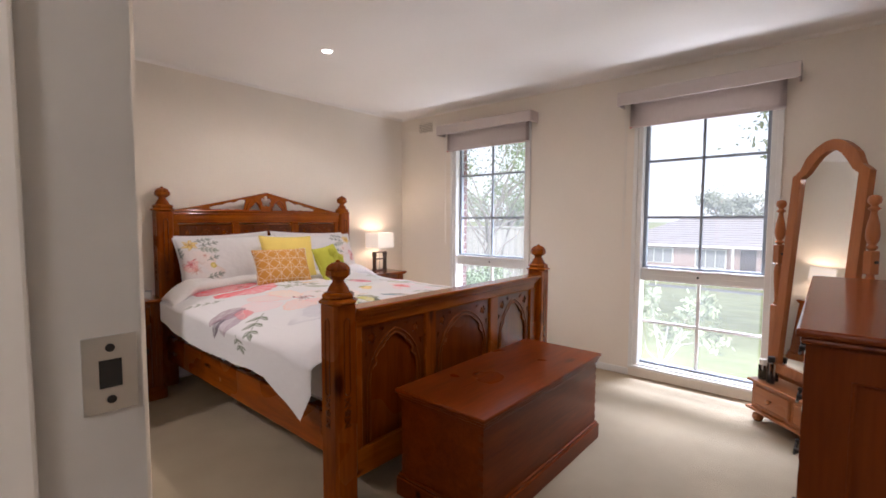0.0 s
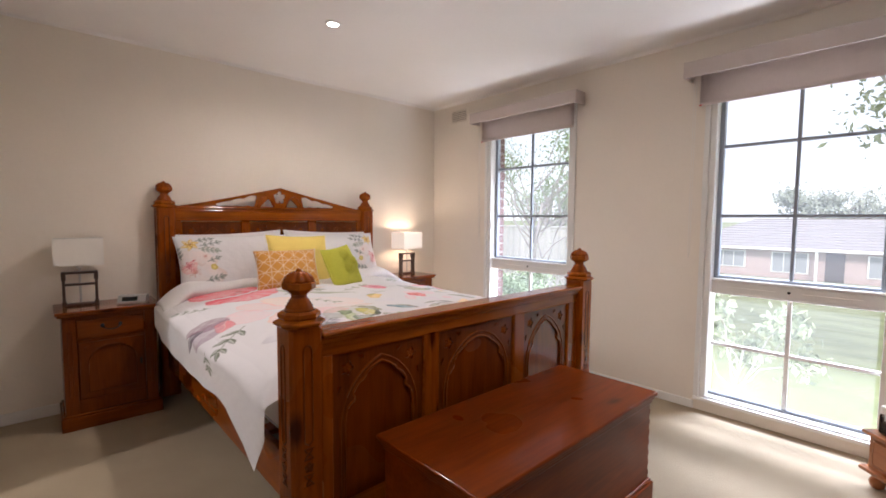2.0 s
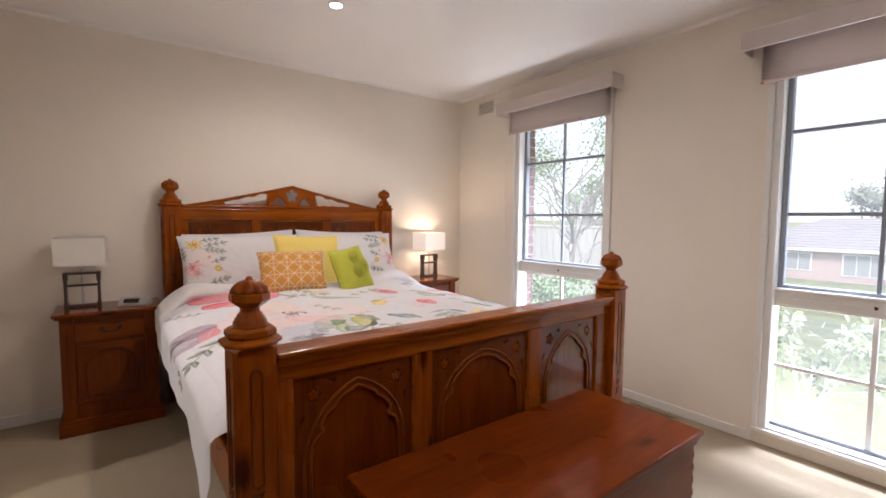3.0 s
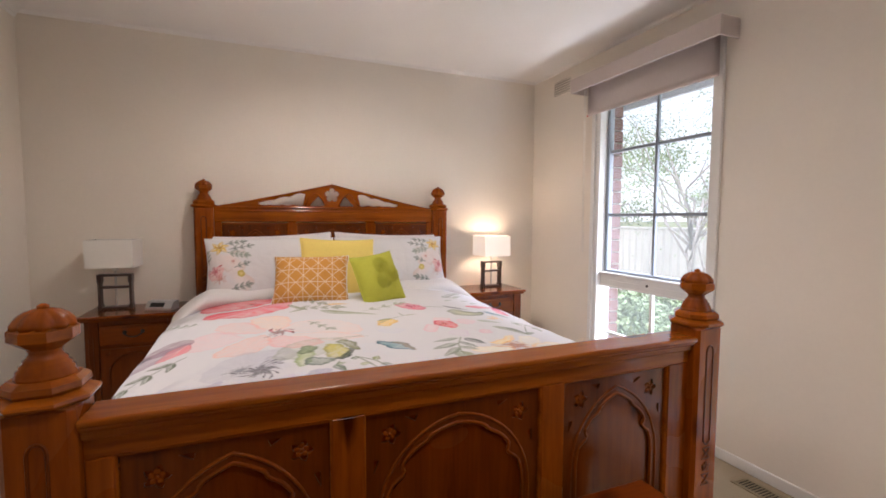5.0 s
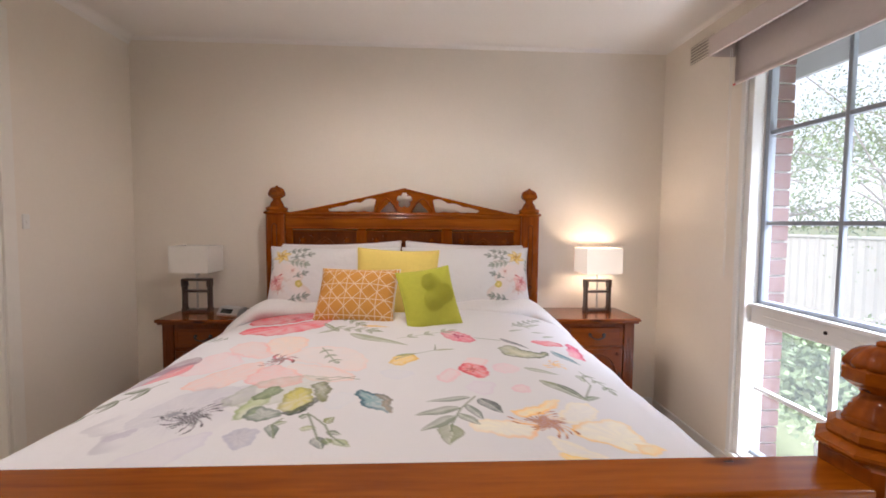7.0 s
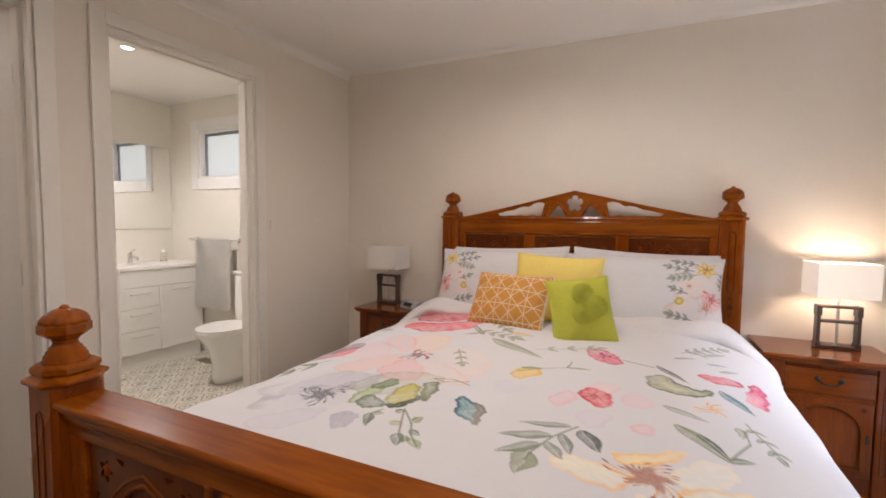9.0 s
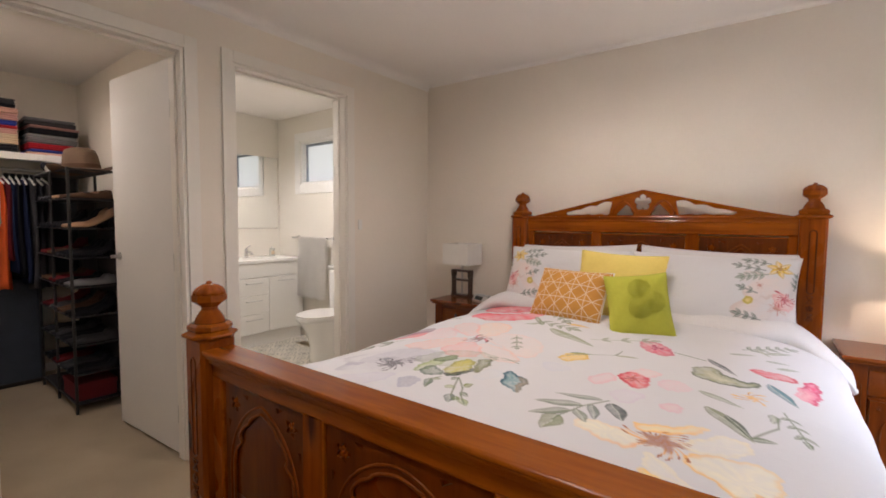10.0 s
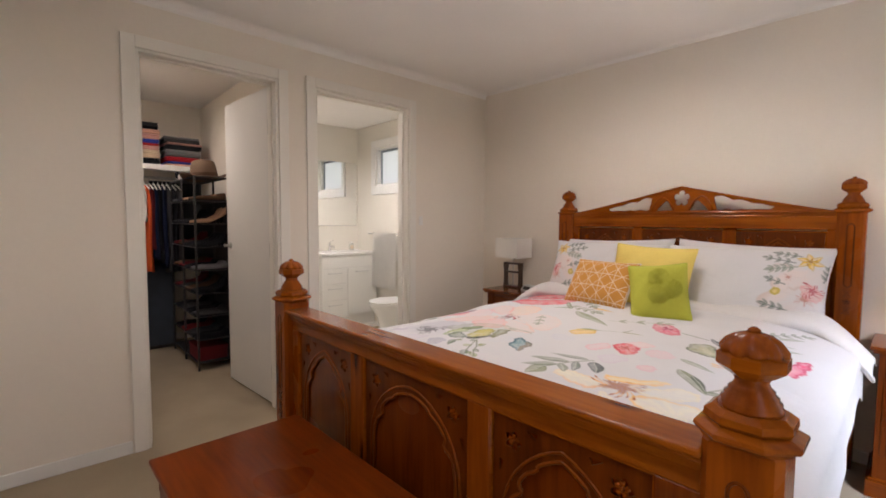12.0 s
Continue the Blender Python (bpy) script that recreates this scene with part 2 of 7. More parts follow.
M_WALL = material("wall_paint", (0.80, 0.735, 0.645), 0.75, vary=0.02, bump=0.05, bump_scale=350)
M_CEIL = material("ceiling_paint", (0.84, 0.805, 0.765), 0.85, vary=0.02)
M_DOORTRIM = material("warm_white_trim", (0.81, 0.775, 0.71), 0.35, vary=0.02, scale=8)
M_TRIM = material("gloss_white_trim", (0.78, 0.77, 0.74), 0.3, vary=0.02, scale=8)
M_DOOR = material("white_door_paint", (0.74, 0.72, 0.69), 0.42, vary=0.03)
M_CARPET = material("beige_carpet", (0.405, 0.33, 0.232), 0.98, vary=0.16, scale=2.2, grain=500, bump=0.9, bump_scale=420, spec=0.1)
# sash grey is lightened, so the paint colour carries some window glare
M_SASH = material("grey_sash_paint", (0.27, 0.30, 0.34), 0.45, vary=0.06)
# clear glass with the windows' glare mixed in as a milky layer
M_GLASS = glass("window_glass", glare_haze=0.055)
M_BLIND = material("taupe_blind_fabric", (0.62, 0.53, 0.50), 0.9, vary=0.04, bump=0.25, bump_scale=700)
M_PELMET = material("pelmet_fabric", (0.60, 0.52, 0.48), 0.85, vary=0.04, bump=0.2, bump_scale=700)
M_RED = material("red_plastic", (0.6, 0.05, 0.04), 0.4)
M_WHITEPLASTIC = material("white_plastic", (0.78, 0.76, 0.72), 0.35, vary=0.02)
M_BRASSVENT = material("tan_metal_grille", (0.33, 0.27, 0.17), 0.45, metal=0.3)
M_DARK = material("painted_hole_shade", (0.02, 0.018, 0.015), 0.9)
BED_D, BED_L = (0.125, 0.020, 0.001), (0.360, 0.086, 0.003)
M_BEDZ = wood("stained_pine_upright", BED_D, BED_L, "z")
M_BEDY = wood("stained_pine_cross", (0.15, 0.027, 0.001), (0.40, 0.108, 0.004), "y", 0.2, 0.2)
M_BEDX = wood("stained_pine_long", BED_D, BED_L, "x")
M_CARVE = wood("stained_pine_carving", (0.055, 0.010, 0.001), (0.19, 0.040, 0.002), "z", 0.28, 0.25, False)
M_MOULD = wood("stained_pine_bead", (0.12, 0.022, 0.001), (0.28, 0.066, 0.003), "z", 0.28, 0.25, False)
M_CHESTY = wood("red_stained_pine", (0.085, 0.012, 0.0008), (0.230, 0.042, 0.002), "y", 0.27, 0.12, spec=0.10)
M_DRESS = wood("deep_red_pine", (0.09, 0.015, 0.002), (0.20, 0.042, 0.005), "z", 0.28, 0.15)
M_DRESSY = wood("deep_red_pine_cross", (0.10, 0.017, 0.003), (0.21, 0.042, 0.006), "y", 0.20, 0.35)
M_MIRW = wood("honey_red_pine", (0.26, 0.085, 0.028), (0.42, 0.155, 0.055), "z", 0.3, 0.4, False)
M_MIRX = wood("honey_red_pine_cross", (0.28, 0.095, 0.03), (0.44, 0.17, 0.06), "x", 0.25, 0.4, False)
M_LAMPW = material("dark_lamp_wood", (0.045, 0.022, 0.014), 0.35, vary=0.2, coat=0.2)
M_METAL = material("brushed_steel", (0.55, 0.54, 0.52), 0.3, metal=1.0, vary=0.03)
M_IRON = material("black_iron", (0.03, 0.027, 0.025), 0.38, metal=0.6)
M_SHADE = material("white_lampshade", (0.78, 0.75, 0.70), 0.8, vary=0.02, bump=0.15, bump_scale=900)
M_SHADE_LIT = glow("lit_lampshade", (0.72, 0.62, 0.50), 0.42)
M_SHEET = material("white_sheet", (0.74, 0.72, 0.72), 0.85, vary=0.03, bump=0.3, bump_scale=30)
M_PRINT = printed("floral_cotton")
M_YELLOW = material("yellow_cushion_cloth", (0.84, 0.66, 0.17), 0.8, vary=0.05, bump=0.2, bump_scale=300)
M_GREEN = material("lime_cushion_cloth", (0.50, 0.50, 0.05), 0.8, vary=0.06, bump=0.25, bump_scale=300)
# ---- room shell ----
def structure(name, bm, mtl, smooth=False, m=None):
    ob = part(name, bm, mtl, kind="structure", smooth=smooth)
    if m is not None:
        ob.matrix_basis = m
    return ob


structure("floor", box(XW - 0.1, XE + 0.1, YS - 0.12, YN + 0.05, -0.06, 0), M_CARPET)
structure("floor_hall", box(-0.30, XE + 0.1, -1.1, YS - 0.12, -0.06, 0), M_CARPET)
structure("floor_wardrobe", box(-1.60, -0.30, -2.0, YS - 0.12, -0.06, 0.0), M_CARPET)
structure("wall_wardrobe_east", box(-0.35, -0.25, -2.0, -1.0, 0, ZC), M_WALL)
structure("ceiling", box(XW - 0.12, XE + 0.12, -2.0, YN + 0.12, ZC, ZC + 0.1), M_CEIL)
structure("wall_west", box(XW - 0.12, XW, YS - 0.16, YN + 0.2, -0.05, ZC), M_WALL)
structure("wall_east", box(XE, XE + 0.12, -1.1, YN + 0.2, -0.05, ZC), M_WALL)


def wall_x(y0, y1, x0, x1, openings, z1, name, mtl=M_WALL, m=None):
    """A wall along x, with openings (x0, x1, z0, z1) through it."""
    b = bmesh.new()
    x = x0
    for ox0, ox1, oz0, oz1 in sorted(openings):
        box(x, ox0, y0, y1, -0.05, z1, bm=b)
        if oz0 > 0:
            box(ox0, ox1, y0, y1, -0.05, oz0, bm=b)
        box(ox0, ox1, y0, y1, oz1, z1, bm=b)
        x = ox1
    box(x, x1, y0, y1, -0.05, z1, bm=b)
    return structure(name, b, mtl, m=m)


wall_x(YN, YN + 0.10, XW - 0.12, XE + 0.12, [(*WIN_A, SILL, HEAD), (*WIN_B, SILL, HEAD)], ZC, "wall_north")
DOORH = 2.095
WIR, ENS = (-1.345, -0.612), (-2.37, -1.59)
ENTRY = (0.063, 0.90)
wall_x(YS - 0.10, YS, XW, XE + 0.1, [(*ENS, -0.1, DOORH), (*WIR, -0.1, DOORH), (*ENTRY, -0.1, DOORH)], ZC, "wall_south", m=SOUTH_TURN)


def skirting(name, x0, x1, y0, y1, h=0.068, m=None):
    structure(name, box(x0, x1, y0, y1, 0, h, 0.004, 2), M_TRIM, m=m)


skirting("baseboard_north", XW + 0.012, -0.65, YN - 0.012, YN, 0.055)
skirting("baseboard_west", XW, XW + 0.012, YS + 0.012, YN - 0.012)
skirting("baseboard_east", XE - 0.012, XE, YS, YN)
skirting("baseboard_south_middle", -1.525, -1.41, YS, YS + 0.012, m=SOUTH_TURN)
skirting("baseboard_south_right", -0.545, 0.01, YS, YS + 0.012, m=SOUTH_TURN)
skirting("baseboard_south_left", XW + 0.012, -2.435, YS, YS + 0.012, m=SOUTH_TURN)


def cove(name, p0, p1, into, size=0.045, m=None):
    """A small cove cornice between two points along the top of a wall; into: the way into the room."""
    b = bmesh.new()
    rows = []
    for p in (p0, p1):
        row = [b.verts.new((p[0], p[1], ZC)), b.verts.new((p[0], p[1], ZC - size))]
        for k in range(1, 7):
            a = math.pi / 2 * k / 6
            off, dz = size * (1 - math.cos(a)) * 1.0, size * (1 - math.sin(a))
            row.append(b.verts.new((p[0] + into[0] * (0.006 + off), p[1] + into[1] * (0.006 + off), ZC - dz - 0.001)))
        rows.append(row)
    n = len(rows[0])
    for i in range(n):
        b.faces.new((rows[0][i], rows[0][(i + 1) % n], rows[1][(i + 1) % n], rows[1][i]))
    b.faces.new(rows[0])
    b.faces.new(list(reversed(rows[1])))
    bmesh.ops.recalc_face_normals(b, faces=b.faces)
    structure(name, b, M_CEIL, m=m)


cove("trim_cornice_south", (XW, YS), (XE, YS), (0, 1), 0.05, m=SOUTH_TURN)
cove("trim_cornice_west", (XW, YS), (XW, YN), (1, 0), 0.022)
cove("trim_cornice_north", (XW, YN), (XE, YN), (0, -1), 0.022)


def architrave(name, x0, x1, z1, y, w, t, side, z0=0.0, m=None, sill=False):
    """Mitred flat trim round an opening; side +1: stands proud towards +y."""
    ya, yb = (y, y + t) if side > 0 else (y - t, y)
    b = box(x0 - w, x0, ya, yb, z0, z1 + w, 0.003, 2)
    box(x1, x1 + w, ya, yb, z0, z1 + w, 0.003, 2, bm=b)
    box(x0, x1, ya, yb, z1, z1 + w, 0.003, 2, bm=b)
    if sill:
        box(x0, x1, ya, yb, z0, z0 + w, 0.003, 2, bm=b)
    return structure(name, b, M_DOORTRIM if side > 0 else M_TRIM, m=m)


for nm, (x0, x1) in (("wardrobe", WIR), ("ensuite", ENS)):
    architrave("trim_door_" + nm, x0, x1, DOORH, YS, 0.062, 0.016, 1, m=SOUTH_TURN)
    for k, off in enumerate((0.0, 0.05)):
        w = 0.016 if k == 0 else 0.028
        b = box(x0, x0 + w, YS - 0.10 - 0.005, YS + 0.004 - off, 0, DOORH, 0.002)
        box(x1 - w, x1, YS - 0.10 - 0.005, YS + 0.004 - off, 0, DOORH, 0.002, bm=b)
        box(x0 + w, x1 - w, YS - 0.10 - 0.005, YS + 0.004 - off, DOORH - w, DOORH, 0.002, bm=b)
        structure("trim_jamb_" + nm, b, M_DOORTRIM, m=SOUTH_TURN)
b = box(ENTRY[0] - 0.018, ENTRY[0], YS - 0.112, YS + 0.0, 0, DOORH, 0.003, 2)
box(ENTRY[1], ENTRY[1] + 0.018, YS - 0.112, YS + 0.006, 0, DOORH, 0.003, 2, bm=b)
box(ENTRY[0], ENTRY[1], YS - 0.112, YS + 0.006, DOORH, DOORH + 0.018, 0.003, 2, bm=b)
box(ENTRY[0], ENTRY[0] + 0.010, YS - 0.112, YS - 0.075, 0, DOORH, 0.003, 2, bm=b)
structure("trim_jamb_entry", b, M_TRIM, m=SOUTH_TURN)
plate = thing("strike_plate", SOUTH_TURN @ Matrix.Translation((ENTRY[0], YS - 0.0265, 1.094)), "brushed metal strike plate screwed to the white door jamb", "door hardware")
part("plate", prism([(-0.019, -0.032), (0.019, -0.032), (0.019, 0.032), (-0.019, 0.032)], [[(-0.008, -0.012), (0.008, -0.012), (0.008, 0.012), (-0.008, 0.012)]], 0.002, lambda u, v, w: (w, u, v)), M_METAL, plate)
# flat dark sheet paints the shade inside the latch hole
part("hole_shade", box(0.0002, 0.001, -0.008, 0.008, -0.012, 0.012), M_DARK, plate)
for s in (-1, 1):
    part("screw", turned(lathe([(0.0035, 0), (0.0035, 0.001), (0.001, 0.0018)], 10), pose(0.002, 0, 0.022 * s, 0, 90, 0)), M_IRON, plate)

# hall behind the entry
structure("wall_hall_west", box(-0.35, -0.25, -1.0, YS - 0.08, 0, ZC), M_WALL, m=SOUTH_TURN)
structure("wall_hall_south", box(-0.35, XE + 0.1, -1.1, -1.0, 0, ZC), M_WALL)


# ---- windows ----
def sheet(x0, x1, y, z0, z1):
    """One thin sheet of glass, facing the room."""
    b = bmesh.new()
    b.faces.new([b.verts.new(p) for p in ((x0, y, z0), (x1, y, z0), (x1, y, z1), (x0, y, z1))])
    return b


def window(name, x0, x1):
    w = tagged(new(name), kind="structure")
    w.matrix_basis = Matrix.Translation((x0, YN, 0))
    W = x1 - x0
    yf0, yf1 = 0.045, 0.115
    fr = box(0, 0.035, -0.002, yf1, SILL, HEAD, 0.003)
    box(W - 0.035, W, -0.002, yf1, SILL, HEAD, 0.003, bm=fr)
    box(0.035, W - 0.035, -0.002, yf1, HEAD - 0.03, HEAD, 0.003, bm=fr)
    box(0.035, W - 0.035, -0.002, yf1, SILL, SILL + 0.012, 0.003, bm=fr)
    part("window_frame", fr, M_TRIM, w)
    tr = box(0.035, W - 0.035, 0.035, 0.11, 0.765, 0.86, 0.004, 2)
    box(0.035, W - 0.035, 0.020, 0.035, 0.845, 0.862, 0.003, 2, bm=tr)
    box(0.035, W - 0.035, 0.028, 0.035, 0.765, 0.775, 0.002, bm=tr)
    part("transom", tr, M_TRIM, w)
    catch = lathe([(0.008, 0), (0.008, 0.004), (0.004, 0.008)], 12)
    part("catch", turned(catch, pose(W / 2, 0.035, 0.812, 90, 0, 0)), M_IRON, w)
    slide = box(0.12, W / 2 - 0.06, 0.031, 0.035, 0.807, 0.812, 0.001)
    box(W / 2 + 0.06, W - 0.12, 0.031, 0.035, 0.807, 0.812, 0.001, bm=slide)
    part("slide_groove", slide, M_WHITEPLASTIC, w)
    sash = box(0.035, 0.060, 0.062, 0.10, 0.86, HEAD - 0.03, 0.002)
    box(W - 0.060, W - 0.035, 0.062, 0.10, 0.86, HEAD - 0.03, 0.002, bm=sash)
    box(0.060, W - 0.060, 0.062, 0.10, 0.86, 0.878, 0.002, bm=sash)
    box(0.060, W - 0.060, 0.062, 0.10, HEAD - 0.05, HEAD - 0.03, 0.002, bm=sash)
    part("sash", sash, M_SASH, w, "grey painted sash frame")
    mid = W / 2
    up = box(mid - 0.009, mid + 0.009, 0.070, 0.092, 0.878, HEAD - 0.05, 0.002)
    for z in (1.252, 1.682):
        box(0.060, mid - 0.009, 0.070, 0.092, z - 0.010, z + 0.010, 0.002, bm=up)
        box(mid + 0.009, W - 0.060, 0.070, 0.092, z - 0.010, z + 0.010, 0.002, bm=up)
    part("glazing_bar", up, M_SASH, w, "grey painted glazing bars")
    lo = box(mid - 0.011, mid + 0.011, 0.068, 0.092, SILL + 0.03, 0.765, 0.002)
    for a, c in ((0.035, mid - 0.011), (mid + 0.011, W - 0.035)):
        box(a, c, 0.068, 0.092, 0.425, 0.445, 0.002, bm=lo)
    part("glazing_bar", lo, M_TRIM, w, "white painted glazing bars")
    part("bottom_rail", box(0.035, W - 0.035, 0.060, 0.10, SILL + 0.012, SILL + 0.03, 0.003), M_SASH, w)
    for a, c in ((0.055, mid), (mid, W - 0.055)):
        for z0, z1 in ((0.875, 1.252), (1.252, 1.682), (1.682, HEAD - 0.045)):
            pn = part("pane", sheet(a, c, 0.080, z0, z1), M_GLASS, w)
            pn.visible_shadow = False
        for z0, z1 in ((SILL + 0.025, 0.435), (0.435, 0.77)):
            pn = part("pane", sheet(a, c, 0.080, z0, z1), M_GLASS, w)
            pn.visible_shadow = False
    part("window_sill", box(-0.03, W + 0.03, -0.022, 0.045, SILL - 0.022, SILL, 0.004, 2), M_TRIM, w)
    return w


window("window_1", *WIN_A)
window("window_2", *WIN_B)
for nm, (x0, x1) in (("a", WIN_A), ("b", WIN_B)):
    architrave("trim_window_" + nm, x0, x1, HEAD, YN, 0.030, 0.018, -1, SILL - 0.0, m=None)


def blind(x0, x1, tag):
    t = thing("roller_blind", Matrix.Translation(((x0 + x1) / 2, YN - 0.02, 2.14)), "taupe roller blind slightly lowered under a fabric covered pelmet", "blind", "roller blinds at the windows")
    h = (x1 - x0) / 2
    px = h + 0.07
    pel = box(-px, px, -0.120, -0.108, -0.045, 0.05, 0.003, 2)
    for s in (-1, 1):
        a, c = sorted((s * px, s * (px - 0.012)))
        box(a, c, -0.108, 0.018, -0.045, 0.05, 0.002, bm=pel)
    box(-px + 0.012, px - 0.012, -0.108, 0.018, 0.040, 0.05, 0.002, bm=pel)
    part("pelmet", pel, M_PELMET, t, "taupe fabric pelmet box")
    b = bmesh.new()
    cols = []
    for i in range(25):
        x = -h + 2 * h * i / 24
        cols.append([b.verts.new((x, -0.022 + 0.0015 * math.sin(i * 0.9 + k), 0.03 - 0.235 * k / 6)) for k in range(7)])
    for a, c in zip(cols, cols[1:]):
        for k in range(6):
            b.faces.new((a[k], c[k], c[k + 1], a[k + 1]))
    bmesh.ops.solidify(b, geom=b.faces[:], thickness=0.0012)
    part("fabric", b, M_BLIND, t, smooth=True)
    part("hem_bar", box(-h, h, -0.027, -0.017, -0.207, -0.188, 0.004, 2), M_BLIND, t)
    part("roller", turned(lathe([(0.018, -h), (0.018, h)], 16), pose(0, -0.04, 0.015, 0, 90, 0)), M_WHITEPLASTIC, t)
    part("corner_tag", box(-h - 0.002, -h + 0.012, -0.030, -0.026, -0.208, -0.200), M_RED, t, "small red plastic tag")
    pts = [(-h - 0.035, -0.025, -0.02), (-h - 0.036, -0.02, -0.6), (-h - 0.037, -0.012, -1.12), (-h - 0.032, -0.01, -1.16), (-h - 0.027, -0.012, -1.12), (-h - 0.024, -0.02, -0.6), (-h - 0.022, -0.025, -0.02)]
    part("bead_chain", tube(pts, 0.0016, 5), M_WHITEPLASTIC, t)
    return t


blind(-2.518, -1.56, "a")
blind(-0.675, 0.277, "b")

# wall vent high beside the window
vt = thing("wall_vent", Matrix.Translation((-2.862, YN, 2.232)), "off-white louvred wall vent painted like the wall", "vent")
fr = box(-0.105, 0.105, -0.006, 0, -0.058, -0.052, 0.001)
box(-0.105, 0.105, -0.006, 0, 0.052, 0.058, 0.001, bm=fr)
box(-0.105, -0.098, -0.006, 0, -0.052, 0.052, 0.001, bm=fr)
box(0.098, 0.105, -0.006, 0, -0.052, 0.052, 0.001, bm=fr)
part("frame", fr, M_WALL, vt)
# darker sheet paints the shade into the slots between the louvres
part("backing", box(-0.098, 0.098, -0.0022, -0.0006, -0.052, 0.052), material("vent_slot_shade", (0.42, 0.37, 0.32), 0.9), vt)
for k in range(6):
    part("louvre", turned(box(-0.098, 0.098, -0.007, 0.007, -0.0012, 0.0012), pose(0, -0.006, -0.044 + 0.0176 * k, 50, 0, 0)), M_WALL, vt)
# floor register
fv = thing("floor_vent", pose(-1.17, 3.885, 0.002), "tan metal floor register set in the carpet by the window wall", "vent")
part("frame", prism([(-0.16, -0.05), (0.16, -0.05), (0.16, 0.05), (-0.16, 0.05)], [[(-0.145, -0.035), (0.145, -0.035), (0.145, 0.035), (-0.145, 0.035)]], 0.005, lambda u, v, w: (u, v, w)), M_BRASSVENT, fv)
# flat dark sheet in place of the shade down the vent opening
part("duct_shade", box(-0.145, 0.145, -0.035, 0.035, -0.001, 0.001), M_DARK, fv)
for k in range(20):
    part("slat", box(-0.143 + k * 0.0146, -0.137 + k * 0.0146, -0.035, 0.035, 0.0012, 0.0042), M_BRASSVENT, fv)

# downlights
def downlight(x, y, z, m=Matrix.Identity(4)):
    d = thing("downlight", m @ Matrix.Translation((x, y, z)), "small round white recessed ceiling downlight, switched on", "ceiling light", "recessed downlights")
    part("trim_ring", lathe([(0.045, 0), (0.043, -0.005), (0.036, -0.006), (0.034, 0.0)], 28), M_WHITEPLASTIC, d)
    part("lens", lathe([(0.031, -0.0066), (0.031, -0.0075)], 24), M_LENS, d)


M_LENS = glow("downlight_lens", (1.0, 0.94, 0.84), 14)
downlight(-2.108, 2.203, ZC)
# unseen fitting, assumed for the added east lamp
downlight(-0.12, 2.203, ZC)
downlight(-2.234, -0.394, ZC)
# unseen fitting, assumed to go with the wardrobe's added spot
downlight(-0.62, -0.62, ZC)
# power point low on the south wall
sw = thing("wall_switch", SOUTH_TURN @ Matrix.Translation((-2.435 + 0.0, YS, 1.23)), "small white light switch plate on the painted wall", "switch")
sw.matrix_basis = SOUTH_TURN @ Matrix.Translation((-2.49, YS, 1.23))
part("plate", box(-0.018, 0.018, 0, 0.007, -0.035, 0.035, 0.003, 2), M_WHITEPLASTIC, sw)
part("rocker", box(-0.006, 0.006, 0.007, 0.011, -0.010, 0.010, 0.002), M_WHITEPLASTIC, sw)
# ---- bed ----
BY = 2.293
bed = thing("bed", pose(-2.1, BY, 0), "stained pine four-post bed frame with gothic carved head and foot boards", "bed")


def arch(w, h0, h1, cusp=0.0, n=10):
    """A pointed arch centred on u = 0, from its left foot over the tip to its right foot."""
    R = (w * w / 4 + (h1 - h0) ** 2) / w
    right = []
    top = math.asin(min(1, (h1 - h0) / R))
    for i in range(n + 1):
        a = top * i / n
        u = w / 2 - R + R * math.cos(a)
        v = h0 + R * math.sin(a)
        if cusp:
            u -= cusp * math.exp(-((i / n - 0.34) / 0.055) ** 2) + cusp * 0.55 * math.exp(-((i / n - 0.66) / 0.05) ** 2)
        right.append((u, v))
    left = [(-u, v) for u, v in right[:-1]]
    return left + [(0, h1)] + list(reversed(right[:-1]))


def octagon(r, c=0.30):
    k = r * (1 - c * 2)
    return [(r, -k), (r, k), (k, r), (-k, r), (-r, k), (-r, -k), (-k, -r), (k, -r)]


def stacked(levels):
    """Octagonal block through levels of (half width, z, corner cut)."""
    b = bmesh.new()
    rings = [[b.verts.new((u, v, z)) for u, v in octagon(r, c)] for r, z, c in levels]
    for lo, hi in zip(rings, rings[1:]):
        for i in range(8):
            b.faces.new((lo[i], lo[(i + 1) % 8], hi[(i + 1) % 8], hi[i]))
    b.faces.new(list(reversed(rings[0])))
    b.faces.new(rings[-1])
    return b


def rosette(r, n=5, depth=0.004):
    """A small carved flower: petals round a boss, facing +w."""
    b = lathe([(r * 0.30, 0), (r * 0.30, depth * 1.1), (r * 0.15, depth * 1.6)], 10)
    for k in range(n):
        a = 2 * math.pi * k / n + 0.3
        petal = lathe([(r * 0.34, 0), (r * 0.36, depth * 0.7), (r * 0.18, depth)], 10)
        merge(b, turned(petal, pose(0.62 * r * math.cos(a), 0.62 * r * math.sin(a), 0)))
    return b


